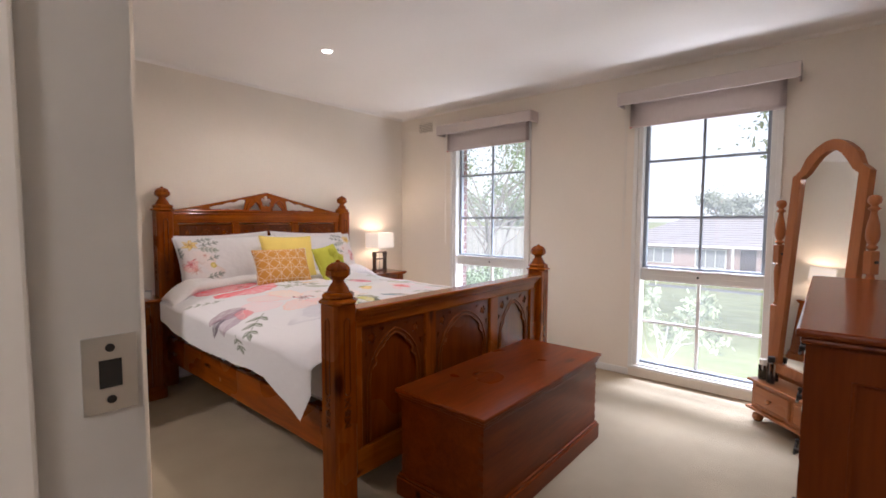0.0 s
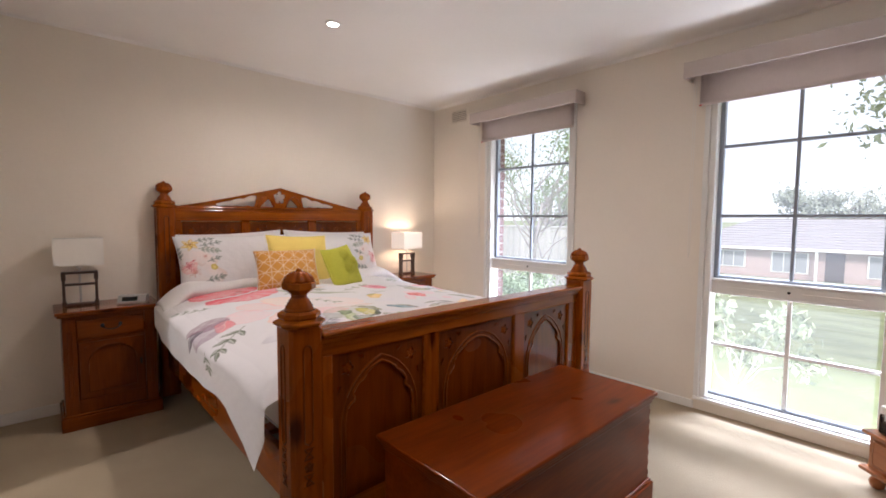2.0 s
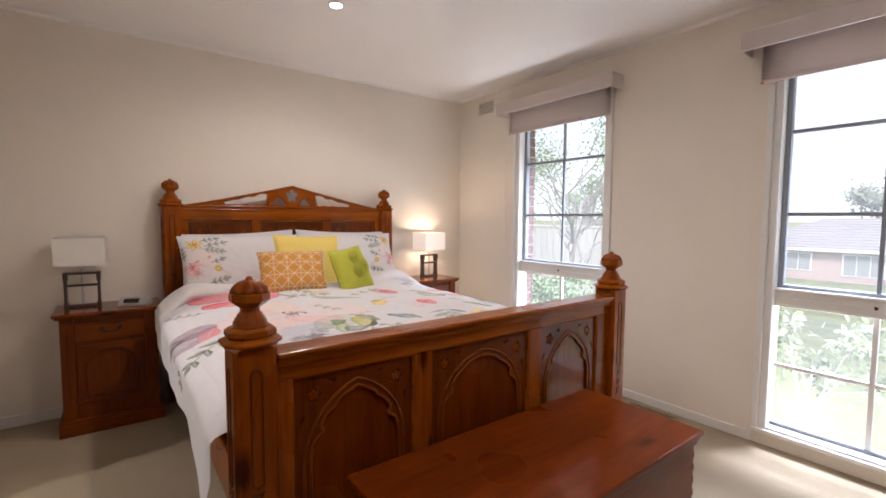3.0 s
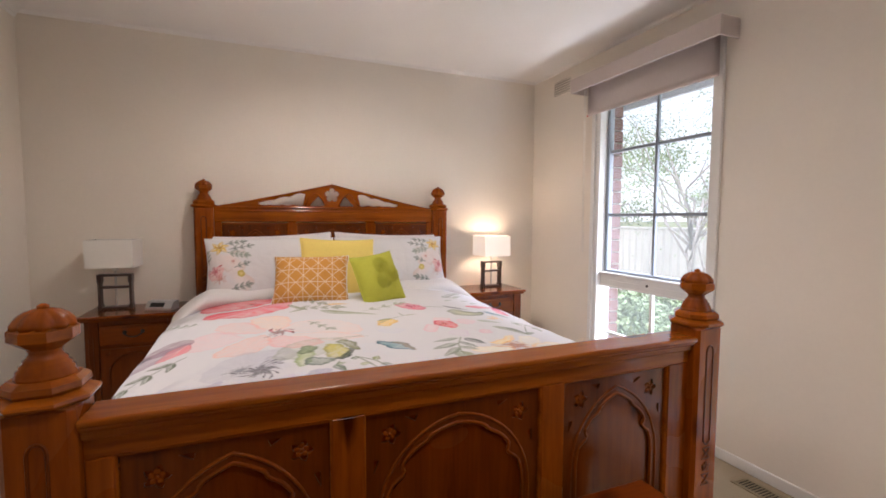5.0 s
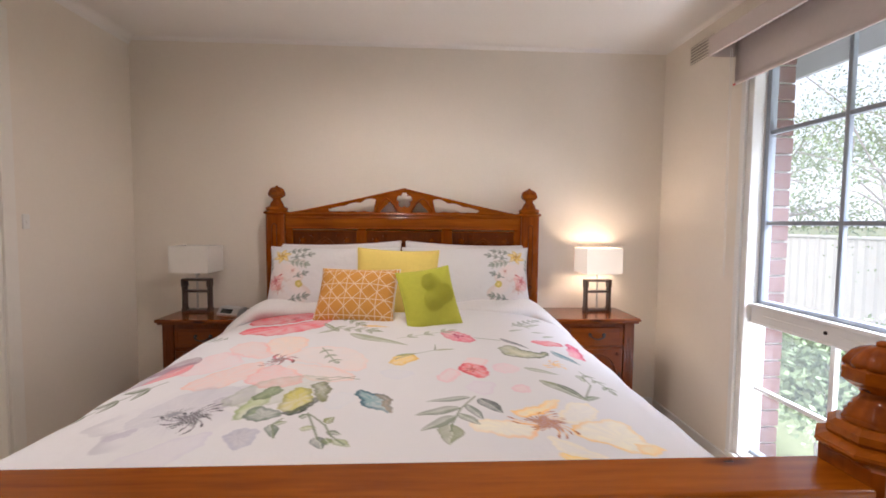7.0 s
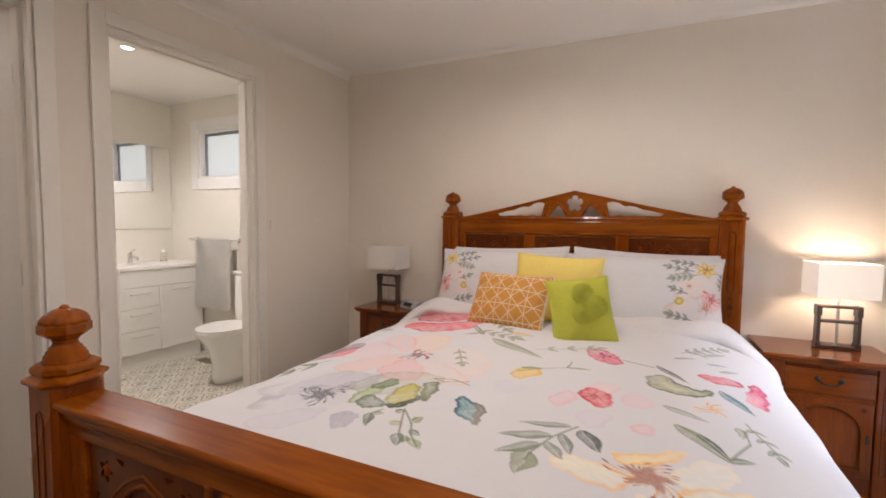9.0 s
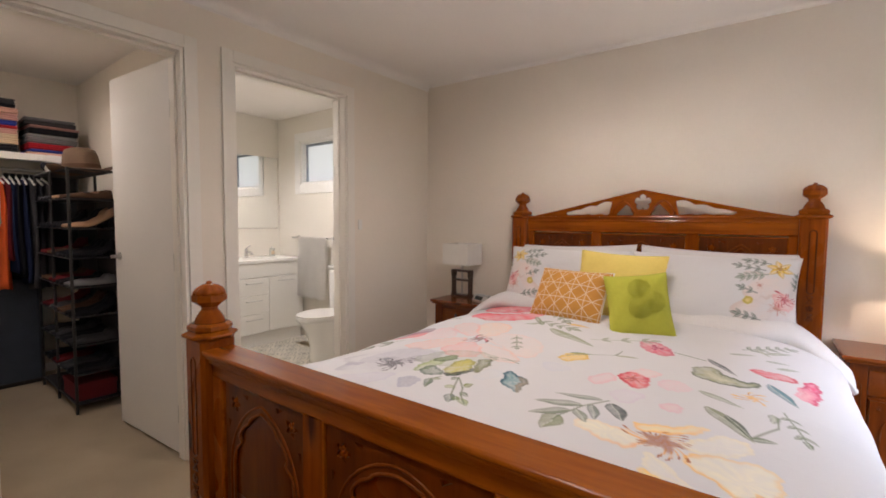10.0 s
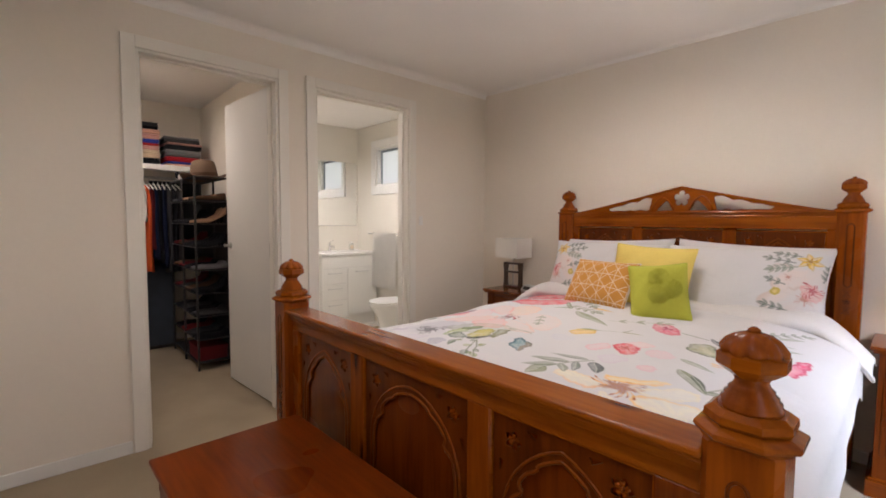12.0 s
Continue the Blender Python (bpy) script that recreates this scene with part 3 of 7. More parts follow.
def post(x, y, ztop, face, base=0.0):
    """ztop: top of the square shaft. face: +1 carved on the side towards +x."""
    p = part("post", stacked([(0.055, base, 0.10), (0.055, ztop - 0.004, 0.10), (0.053, ztop, 0.10)]), M_BEDZ, bed)
    p.location = (x, y, 0)
    cap = stacked([(0.057, 0, 0.14), (0.063, 0.004, 0.25), (0.070, 0.007, 0.27), (0.073, 0.012, 0.27), (0.072, 0.017, 0.27), (0.064, 0.021, 0.27), (0.056, 0.025, 0.27), (0.060, 0.031, 0.27), (0.059, 0.042, 0.27), (0.049, 0.050, 0.28)])
    c = part("post_cap", cap, M_BEDY, p, "eight-sided moulded cap")
    c.location = (0, 0, ztop)
    prof = [(0.050, 0.050), (0.050, 0.056), (0.046, 0.062), (0.047, 0.066), (0.041, 0.071), (0.042, 0.075), (0.035, 0.080), (0.036, 0.084), (0.029, 0.090), (0.026, 0.098), (0.029, 0.104)]
    fin = lathe(prof, 24)
    dome = lathe([(0.046, 0.1445), (0.046, 0.153), (0.038, 0.165), (0.026, 0.174), (0.012, 0.179)], 60, flute=0.16, flutes=10)
    merge(fin, dome, turned(lathe([(0.004, 0), (0.010, 0.004), (0.010, 0.009), (0.004, 0.013)], 12), pose(0, 0, 0.175)))
    turned(fin, Matrix.Diagonal((0.9, 0.9, 0.96, 1)))
    f = part("finial", fin, M_BEDZ, p, "turned finial with a fluted dome", smooth=True)
    f.location = (0, 0, ztop)
    ball = part("finial_ball", lathe([(0.025, 0.099), (0.038, 0.108), (0.051, 0.118), (0.051, 0.136), (0.046, 0.1400)], 8, phase=0.5), M_BEDY, p, "eight-sided faceted band")
    ball.location = (0, 0, ztop)
    sides = [(0, 1), (1, 0)] if face > 0 else [(1, 0), (0, 1)]
    for sgn in (-1, 1):
        place = pose(0.0552, 0, 0, 90, 0, 90) if sgn > 0 else pose(0, 0.0552 if y > BY else -0.0552, 0, 90, 0, 180 if y > BY else 0)
        # long round-headed flute outlined with a bead, then cross, rosette and cross
        top, low = ztop - 0.055, ztop - 0.36
        pts = [(-0.014, low, 0.0)] + [(-0.014 * math.cos(math.pi * k / 8), top - 0.02 + 0.02 * math.sin(math.pi * k / 8), 0.0) for k in range(9)] + [(0.014, low, 0.0), (0, low - 0.012, 0)]
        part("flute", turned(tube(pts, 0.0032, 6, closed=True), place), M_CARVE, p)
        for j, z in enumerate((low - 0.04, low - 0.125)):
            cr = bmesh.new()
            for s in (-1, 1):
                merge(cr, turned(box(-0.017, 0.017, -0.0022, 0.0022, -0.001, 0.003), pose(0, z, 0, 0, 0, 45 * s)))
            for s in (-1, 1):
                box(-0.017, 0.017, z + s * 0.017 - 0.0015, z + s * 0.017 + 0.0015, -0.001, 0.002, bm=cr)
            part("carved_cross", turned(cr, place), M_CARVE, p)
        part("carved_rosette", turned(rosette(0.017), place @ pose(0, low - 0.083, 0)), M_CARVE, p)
    return p


def panel(w, z0, z1, x, y, name="carved_panel", front=1, spring=0.55, apex=0.035):
    """A recessed panel with a pierced spandrel over a pointed arch, in local metres; the face looks to +x."""
    place = lambda u, v, d: (x + d, y + u, v)
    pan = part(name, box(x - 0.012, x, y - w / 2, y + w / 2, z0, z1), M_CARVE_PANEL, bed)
    hh = z1 - z0
    ins = w / 2 - 0.004
    outline = [(-ins, z0 + 0.002), (-ins, z1 - 0.002), (ins, z1 - 0.002), (ins, z0 + 0.002)]
    foot = 0.030
    band = 0.020
    head = arch(w - 2 * foot - 2 * band, z0 + hh * spring, z1 - apex - band * 1.2, cusp=0.020, n=28)
    outer = [(-ins, z0 + 0.002), (-ins, z1 - 0.002), (ins, z1 - 0.002), (ins, z0 + 0.002), (w / 2 - foot - band, z0 + 0.002)] + list(reversed(head)) + [(-w / 2 + foot + band, z0 + 0.002)]
    holes = []
    cz = z1 - 0.06
    for s in (-1, 1):
        c = s * (w / 2 - 0.062)
        holes.append([(c + (0.021 + 0.006 * math.cos(5 * a)) * math.cos(a), cz + (0.021 + 0.006 * math.cos(5 * a)) * math.sin(a)) for a in [2 * math.pi * k / 20 for k in range(20)]])
        t = s * (w / 2 - 0.115)
        holes.append([(t - 0.016, z1 - 0.022), (t + 0.016, z1 - 0.022), (t - s * 0.010, z1 - 0.038)])
        q = s * (w / 2 - 0.022)
        holes.append([(q, z1 - 0.115), (q, z1 - 0.150), (q - s * 0.014, z1 - 0.118)])
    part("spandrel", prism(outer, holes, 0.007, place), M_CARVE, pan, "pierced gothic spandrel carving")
    line = arch(w - 2 * foot - 0.004, z0 + hh * spring, z1 - apex - 0.002)
    pts = [(x + 0.007, y - w / 2 + foot + 0.002, z0 + 0.01)] + [(x + 0.007, y + u, v) for u, v in line] + [(x + 0.007, y + w / 2 - foot - 0.002, z0 + 0.01)]
    part("arch_moulding", tube(pts, 0.0045, 6), M_MOULD, pan, smooth=True)
    pts = [(x + 0.006, y - w / 2 + foot + band, z0 + 0.01)] + [(x + 0.006, y + u, v) for u, v in head] + [(x + 0.006, y + w / 2 - foot - band, z0 + 0.01)]
    part("cusp_moulding", tube(pts, 0.0052, 6), M_MOULD, pan, smooth=True)
    for s in (-1, 1):
        part("carved_flower", turned(rosette(0.017, 5, 0.005), Matrix.Translation((x + 0.0005, y + s * (w / 2 - 0.062), cz)) @ pose(0, 0, 0, 90, 0, 90)), M_BEDZ, pan)
    e = 0.0085
    fr = bmesh.new()
    box(x - 0.002, x + 0.017, y - w / 2 - 0.006, y - w / 2 + e - 0.006, z0, z1 + 0.006, 0.003, bm=fr)
    box(x - 0.002, x + 0.017, y + w / 2 + 0.006 - e, y + w / 2 + 0.006, z0, z1 + 0.006, 0.003, bm=fr)
    box(x - 0.002, x + 0.017, y - w / 2, y + w / 2, z1 - 0.003, z1 + 0.006, 0.003, bm=fr)
    part("panel_moulding", fr, M_BEDY, pan)


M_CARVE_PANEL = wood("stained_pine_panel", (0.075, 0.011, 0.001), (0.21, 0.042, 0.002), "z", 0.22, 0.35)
HX, FX = -3.163 + 2.1, -0.990 + 2.1
for y in (1.503 - BY, 3.086 - BY):
    post(HX, y, 1.283, 1)
for y in (1.467 - BY, 3.120 - BY):
    post(FX, y, 0.882, 1)
# headboard
part("head_rail", box(HX - 0.022, HX + 0.022, -0.735, 0.738, 1.195, 1.290, 0.004, 2), M_BEDY, bed)
cr = box(HX - 0.030, HX + 0.034, -0.735, 0.738, 1.284, 1.296, 0.004, 2)
box(HX - 0.026, HX + 0.029, -0.735, 0.738, 1.262, 1.272, 0.003, 2, bm=cr)
part("head_moulding", cr, M_BEDY, bed)
peak, base = 1.455, 1.2965


def scallop(u0, u1, top, n=3, low=1.306, side=1):
    """A long opening with a scalloped upper and lower edge."""
    up, lo = [], []
    for k in range(n * 6 + 1):
        q = k / (n * 6)
        u = u0 + (u1 - u0) * q
        bumps = abs(math.sin(math.pi * q * n))
        roof = top + (low + 0.014 - top) * q
        up.append((side * u, low + 0.006 + (roof - low - 0.006) * (0.80 + 0.20 * bumps)))
        lo.append((side * u, low + 0.010 * (1 - abs(math.sin(math.pi * q * (n + 1)))) * (1 - q)))
    return up + list(reversed(lo[1:-1]))


def roof(u):
    return 1.300 + (peak - 1.300) * (1 - min(1, abs(u) / 0.70)) ** 1.08


outer = [(-0.735, base)] + [(u, roof(u)) for u in [-0.70 + 1.40 * k / 28 for k in range(29)]] + [(0.735, base)]
holes = [[((0.028 + 0.020 * abs(math.cos(2.5 * (a - math.pi / 2))) ** 0.5) * math.cos(a), 1.380 + (0.028 + 0.020 * abs(math.cos(2.5 * (a - math.pi / 2))) ** 0.5) * math.sin(a)) for a in [2 * math.pi * k / 60 for k in range(60)]]]
for s in (-1, 1):
    holes.append(scallop(0.178, 0.475, 1.400, 3, side=s))
    holes.append([(s * 0.046, 1.306), (s * 0.062, 1.326), (s * 0.072, 1.350), (s * 0.092, 1.368), (s * 0.114, 1.346), (s * 0.132, 1.328), (s * 0.150, 1.306)])
part("pediment", prism(outer, holes, 0.016, lambda u, v, d: (HX - 0.006 + d, u, v)), M_BEDY, bed, "pierced carved pediment with a five-lobed opening")
for s in (-1, 1):
    pts = [(HX + 0.012, s * u, roof(u) - 0.006) for u in [0.0 + 0.70 * k / 14 for k in range(15)]]
    part("pediment_bead", tube(pts, 0.0075, 6), M_BEDY, bed, smooth=True)
    pts = [(HX + 0.012, s * u, v) for u, v in ((0.045, 1.305), (0.060, 1.345), (0.085, 1.375), (0.115, 1.392), (0.145, 1.370), (0.165, 1.335), (0.178, 1.305))]
    part("pediment_arch", tube(pts, 0.006, 6), M_BEDZ, bed, smooth=True)
for y0, y1 in ((1.558, 1.600), (1.997, 2.056), (2.528, 2.594), (2.991, 3.030)):
    part("stile", box(HX - 0.018, HX + 0.018, y0 - BY + 0.001, y1 - BY - 0.001, 0.40, 1.195, 0.003), M_BEDZ, bed)
for y0, y1 in ((1.600, 1.997), (2.056, 2.528), (2.594, 2.991)):
    panel(y1 - y0, 0.42, 1.183, HX + 0.002, (y0 + y1) / 2 - BY)
part("lower_rail", box(HX - 0.018, HX + 0.018, -0.735, 0.738, 0.28, 0.40, 0.004), M_BEDY, bed)
# footboard
ft = box(FX - 0.046, FX + 0.056, -0.772, 0.773, 0.842, 0.858, 0.006, 3)
box(FX - 0.038, FX + 0.046, -0.772, 0.773, 0.830, 0.842, 0.005, 2, bm=ft)
box(FX - 0.030, FX + 0.036, -0.772, 0.773, 0.812, 0.830, 0.004, 2, bm=ft)
part("foot_top_rail", ft, M_BEDY, bed)
part("foot_frieze", box(FX - 0.022, FX + 0.024, -0.772, 0.773, 0.772, 0.812, 0.002), M_BEDY, bed)
for y0, y1 in ((1.521, 1.569), (1.967, 2.041), (2.521, 2.596), (2.984, 3.066)):
    part("stile", box(FX - 0.022, FX + 0.024, y0 - BY, y1 - BY, 0.24, 0.772, 0.003), M_BEDZ, bed)
for y0, y1 in ((1.569, 1.967), (2.041, 2.521), (2.596, 2.984)):
    panel(y1 - y0 - 0.002, 0.24, 0.768, FX + 0.004, (y0 + y1) / 2 - BY, spring=0.50)
part("foot_bottom_rail", box(FX - 0.022, FX + 0.026, -0.772, 0.773, 0.12, 0.24, 0.004, 2), M_BEDY, bed)
for s in (-1, 1):
    y = (1.500 - BY) if s < 0 else (3.085 - BY)
    part("side_rail", box(HX + 0.05, FX - 0.05, y - 0.014, y + 0.014, 0.195, 0.375, 0.005, 2), M_BEDX, bed, "stained pine side rail")
slats = bmesh.new()
for k in range(11):
    x = HX + 0.15 + k * 0.19
    box(x, x + 0.07, -0.77, 0.77, 0.34, 0.36, bm=slats)
part("slat", slats, M_BEDY, bed)

mt = thing("mattress", pose(-2.085, BY, 0.362), "white mattress under a fitted sheet", "mattress")
b = box(-1.00, 0.98, -0.755, 0.755, 0.0, 0.285, 0.05, 4)
part("body", b, M_SHEET, mt, smooth=True)
for z in (0.03, 0.255):
    pts = [(-0.96, -0.752, z), (0.94, -0.752, z), (0.975, -0.715, z), (0.975, 0.715, z), (0.94, 0.752, z), (-0.96, 0.752, z), (-0.995, 0.715, z), (-0.995, -0.715, z)]
    part("piping", tube(pts, 0.005, 6, closed=True), M_SHEET, mt)

# ---- printed cloth ----
BASE = np.array((0.72, 0.71, 0.73))


def smoothstep(a, b_, x):
    q = np.clip((x - a) / (b_ - a), 0, 1)
    return q * q * (3 - 2 * q)


def wobble(u, v, s, seed):
    return (np.sin(u * s + seed) * np.cos(v * s * 1.3 + seed * 2.1) + 0.5 * np.sin(u * s * 2.3 - seed + v * s * 1.9)) / 1.5


def wash(img, amount, color):
    a = np.clip(amount, 0, 1)[:, None]
    return img * (1 - a) + np.array(color) * a


def flower(img, u, v, cu, cv, r, color, heart, petals=5, turn=0.0, strength=0.8, edge=None):
    """A watercolour bloom: petals washed from a darker heart, with stamens."""
    du, dv = u - cu, v - cv
    d = np.hypot(du, dv) + 1e-6
    a = np.arctan2(dv, du) + turn
    lobe = 0.72 + 0.28 * np.abs(np.cos(a * petals / 2)) ** 0.7 + 0.08 * np.sin(a * 3 + cu * 17) + 0.05 * np.sin(a * 11 + cv * 23)
    q = d / (r * lobe)
    tone = 0.45 + 0.35 * np.abs(np.sin(a * petals / 2)) + 0.25 * wobble(u, v, 34 / (r * 10 + 1), cu * 9)
    pool = np.clip(0.62 + 0.55 * wobble(u, v, 2.2 / r, cu * 5 + 1) + 0.25 * wobble(u, v, 7 / r, cv * 3), 0.15, 1.1)
    body = smoothstep(1.03, 0.96, q) * np.clip(tone * pool * (1.45 - 0.65 * q), 0.06, 1) * strength
    img = wash(img, body, color)
    patch = np.clip(0.25 + 0.9 * np.sin(a * 2 + cu * 40) + 0.5 * np.sin(a * 5 + cv * 30), 0.05, 1)
    rim = smoothstep(0.70, 0.96, q) * smoothstep(1.04, 0.99, q) * patch
    img = wash(img, rim * 1.1 * strength, edge or [c * 0.7 for c in color])
    gap = smoothstep(0.12, 0.02, np.abs(np.cos(a * petals / 2))) * smoothstep(0.98, 0.6, q) * smoothstep(0.1, 0.3, q)
    img = wash(img, gap * 0.30 * strength, edge or [c * 0.6 for c in color])
    vein = np.abs(np.sin(a * petals * 3.0)) ** 12 * smoothstep(0.9, 0.2, q) * smoothstep(0.12, 0.3, q)
    img = wash(img, vein * 0.25 * strength, heart)
    sta = np.abs(np.cos(a * 11 + 2 * np.sin(a * 3))) ** 5 * smoothstep(0.24, 0.16, q + 0.05 * np.sin(a * 7)) + smoothstep(0.11, 0.07, q)
    img = wash(img, sta * 0.95, [c * 0.75 for c in heart])
    return img


def leaf(img, u, v, p0, p1, width, color, strength=0.85):
    """A pointed leaf from p0 to p1 with a pale midrib."""
    ax, ay = p1[0] - p0[0], p1[1] - p0[1]
    L = math.hypot(ax, ay)
    s = ((u - p0[0]) * ax + (v - p0[1]) * ay) / (L * L)
    t = ((u - p0[0]) * -ay + (v - p0[1]) * ax) / L + 0.10 * width * np.sin(s * 9)
    hw = width * np.clip(np.sin(np.pi * np.clip(s, 0, 1) ** 0.8) * (1.1 - 0.4 * np.clip(s, 0, 1)), 0, None) ** 0.85
    inside = smoothstep(0.002, -0.002, np.abs(t) - hw) * (s > 0) * (s < 1)
    tone = 0.65 + 0.35 * np.sign(t) * 0.5 + 0.2 * wobble(u, v, 60, p0[0] * 31)
    img = wash(img, inside * np.clip(tone + 0.15, 0.35, 1) * min(1, strength * 1.1), color)
    edge = smoothstep(0.006, 0.0, hw - np.abs(t)) * inside
    img = wash(img, edge * 0.55, [c * 0.45 for c in color])
    barb = np.abs(np.sin((s * L - np.abs(t) * 0.8) * 260)) ** 6 * inside
    img = wash(img, barb * 0.18, [c * 0.5 for c in color])
    rib = smoothstep(0.0025, 0.001, np.abs(t)) * inside
    return wash(img, rib * 0.5, (0.75, 0.77, 0.70))


def stem(img, u, v, pts, width, color):
    for p, q in zip(pts, pts[1:]):
        ax, ay = q[0] - p[0], q[1] - p[1]
        L2 = ax * ax + ay * ay
        s = np.clip(((u - p[0]) * ax + (v - p[1]) * ay) / L2, 0, 1)
        d = np.hypot(u - p[0] - s * ax, v - p[1] - s * ay)
        img = wash(img, smoothstep(width, width * 0.4, d) * 0.8, color)
    return img


def branch(img, u, v, p0, p1, n, size, color):
    """A stem with pairs of leaves."""
    img = stem(img, u, v, [p0, p1], 0.004, color)
    ax, ay = p1[0] - p0[0], p1[1] - p0[1]
    L = math.hypot(ax, ay)
    ax, ay = ax / L, ay / L
    for k in range(n):
        q = (k + 0.6) / n
        c = (p0[0] + ax * L * q, p0[1] + ay * L * q)
        for s in (-1, 1):
            d = (ax * 0.75 - s * ay * 0.66, ay * 0.75 + s * ax * 0.66)
            img = leaf(img, u, v, c, (c[0] + d[0] * size, c[1] + d[1] * size), size * 0.18, color)
    return leaf(img, u, v, p1, (p1[0] + ax * size, p1[1] + ay * size), size * 0.24, color)


SAGE, OLIVE, TEAL, SLATE = (0.12, 0.15, 0.09), (0.27, 0.28, 0.07), (0.05, 0.17, 0.21), (0.07, 0.08, 0.11)
ROSE, BLUSH, CRIMSON, GOLD, PLUM = (0.78, 0.24, 0.27), (0.86, 0.55, 0.50), (0.66, 0.06, 0.12), (0.86, 0.48, 0.13), (0.33, 0.20, 0.26)


def blob(img, u, v, pts, color, edge, strength=0.8):
    """A watercolour patch with a rounded outline: uneven inside, darker where the paint dried at its rim."""
    P = np.array(pts)
    for _ in range(2):
        Q = np.roll(P, -1, axis=0)
        P = np.stack([0.75 * P + 0.25 * Q, 0.25 * P + 0.75 * Q], 1).reshape(-1, 2)
    lo, hi = P.min(0) - 0.02, P.max(0) + 0.02
    k = np.nonzero((u > lo[0]) & (u < hi[0]) & (v > lo[1]) & (v < hi[1]))[0]
    if not len(k):
        return img
    x = u[k] + 0.004 * np.sin(v[k] * 95 + 3) + 0.002 * np.sin(v[k] * 260)
    y = v[k] + 0.004 * np.sin(u[k] * 88 + 1) + 0.002 * np.sin(u[k] * 240)
    far, odd = np.full(len(k), 9.0), np.zeros(len(k), bool)
    for p, q in zip(P, np.roll(P, -1, axis=0)):
        e = q - p
        s = np.clip(((x - p[0]) * e[0] + (y - p[1]) * e[1]) / (e @ e + 1e-12), 0, 1)
        far = np.minimum(far, np.hypot(x - p[0] - s * e[0], y - p[1] - s * e[1]))
        cross = (p[1] > y) != (q[1] > y)
        odd ^= cross & (x < p[0] + (y - p[1]) * e[0] / (e[1] if abs(e[1]) > 1e-9 else 1e-9))
    d = np.where(odd, far, -far)
    size = float((hi - lo).min()) - 0.04
    cx, cy = P.mean(0)
    inside = smoothstep(-0.003, 0.002, d)
    pool = np.clip(0.86 + 0.34 * wobble(x, y, 1.6 / (size + 0.02), cx * 7) + 0.14 * wobble(x, y, 70, cy * 5), 0.12, 1.1)
    streak = 0.85 + 0.15 * np.sin(np.arctan2(y - cy, x - cx) * 9 + 3 * wobble(x, y, 14, cx))
    sub = wash(img[k], inside * pool * streak * strength * (1.18 if strength > 0.7 else 1.3), color)
    rim = inside * smoothstep(0.017, 0.002, d) * np.clip(0.70 + 0.6 * wobble(x, y, 12, cx * 3), 0.05, 1)
    sub = wash(sub, rim * min(1, strength * 1.1), edge)
    img[k] = sub
    return img


def stamens(img, u, v, c, r, n, dark, pale, core):
    """Fine curved threads with blunt tips round a speckled heart."""
    du, dv = u - c[0], v - c[1]
    d = np.hypot(du, dv) + 1e-6
    k = np.nonzero(d < r * 1.3)[0]
    du, dv, d = du[k], dv[k], d[k]
    a = np.arctan2(dv, du) + 0.8 * d / r
    reach = r * (0.72 + 0.28 * np.sin(a * 3 + n) + 0.18 * np.sin(a * 7 + 2))
    spoke = np.abs(np.cos(a * n / 2 + 1.1 * np.sin(a * 2) + 0.5 * np.sin(a * 5)))
    sub = wash(img[k], smoothstep(0.86, 0.97, spoke) * smoothstep(reach, reach * 0.85, d) * 0.8, pale)
    tip = smoothstep(0.80, 0.94, spoke) * smoothstep(0.010, 0.004, np.abs(d - reach * 0.88))
    sub = wash(sub, tip * 0.9, dark)
    heart = smoothstep(core, core * 0.6, d * (1 + 0.3 * np.sin(a * 5)))
    img[k] = wash(sub, heart * (0.65 + 0.35 * np.sin(du * 600) * np.sin(dv * 560)), dark)
    return img


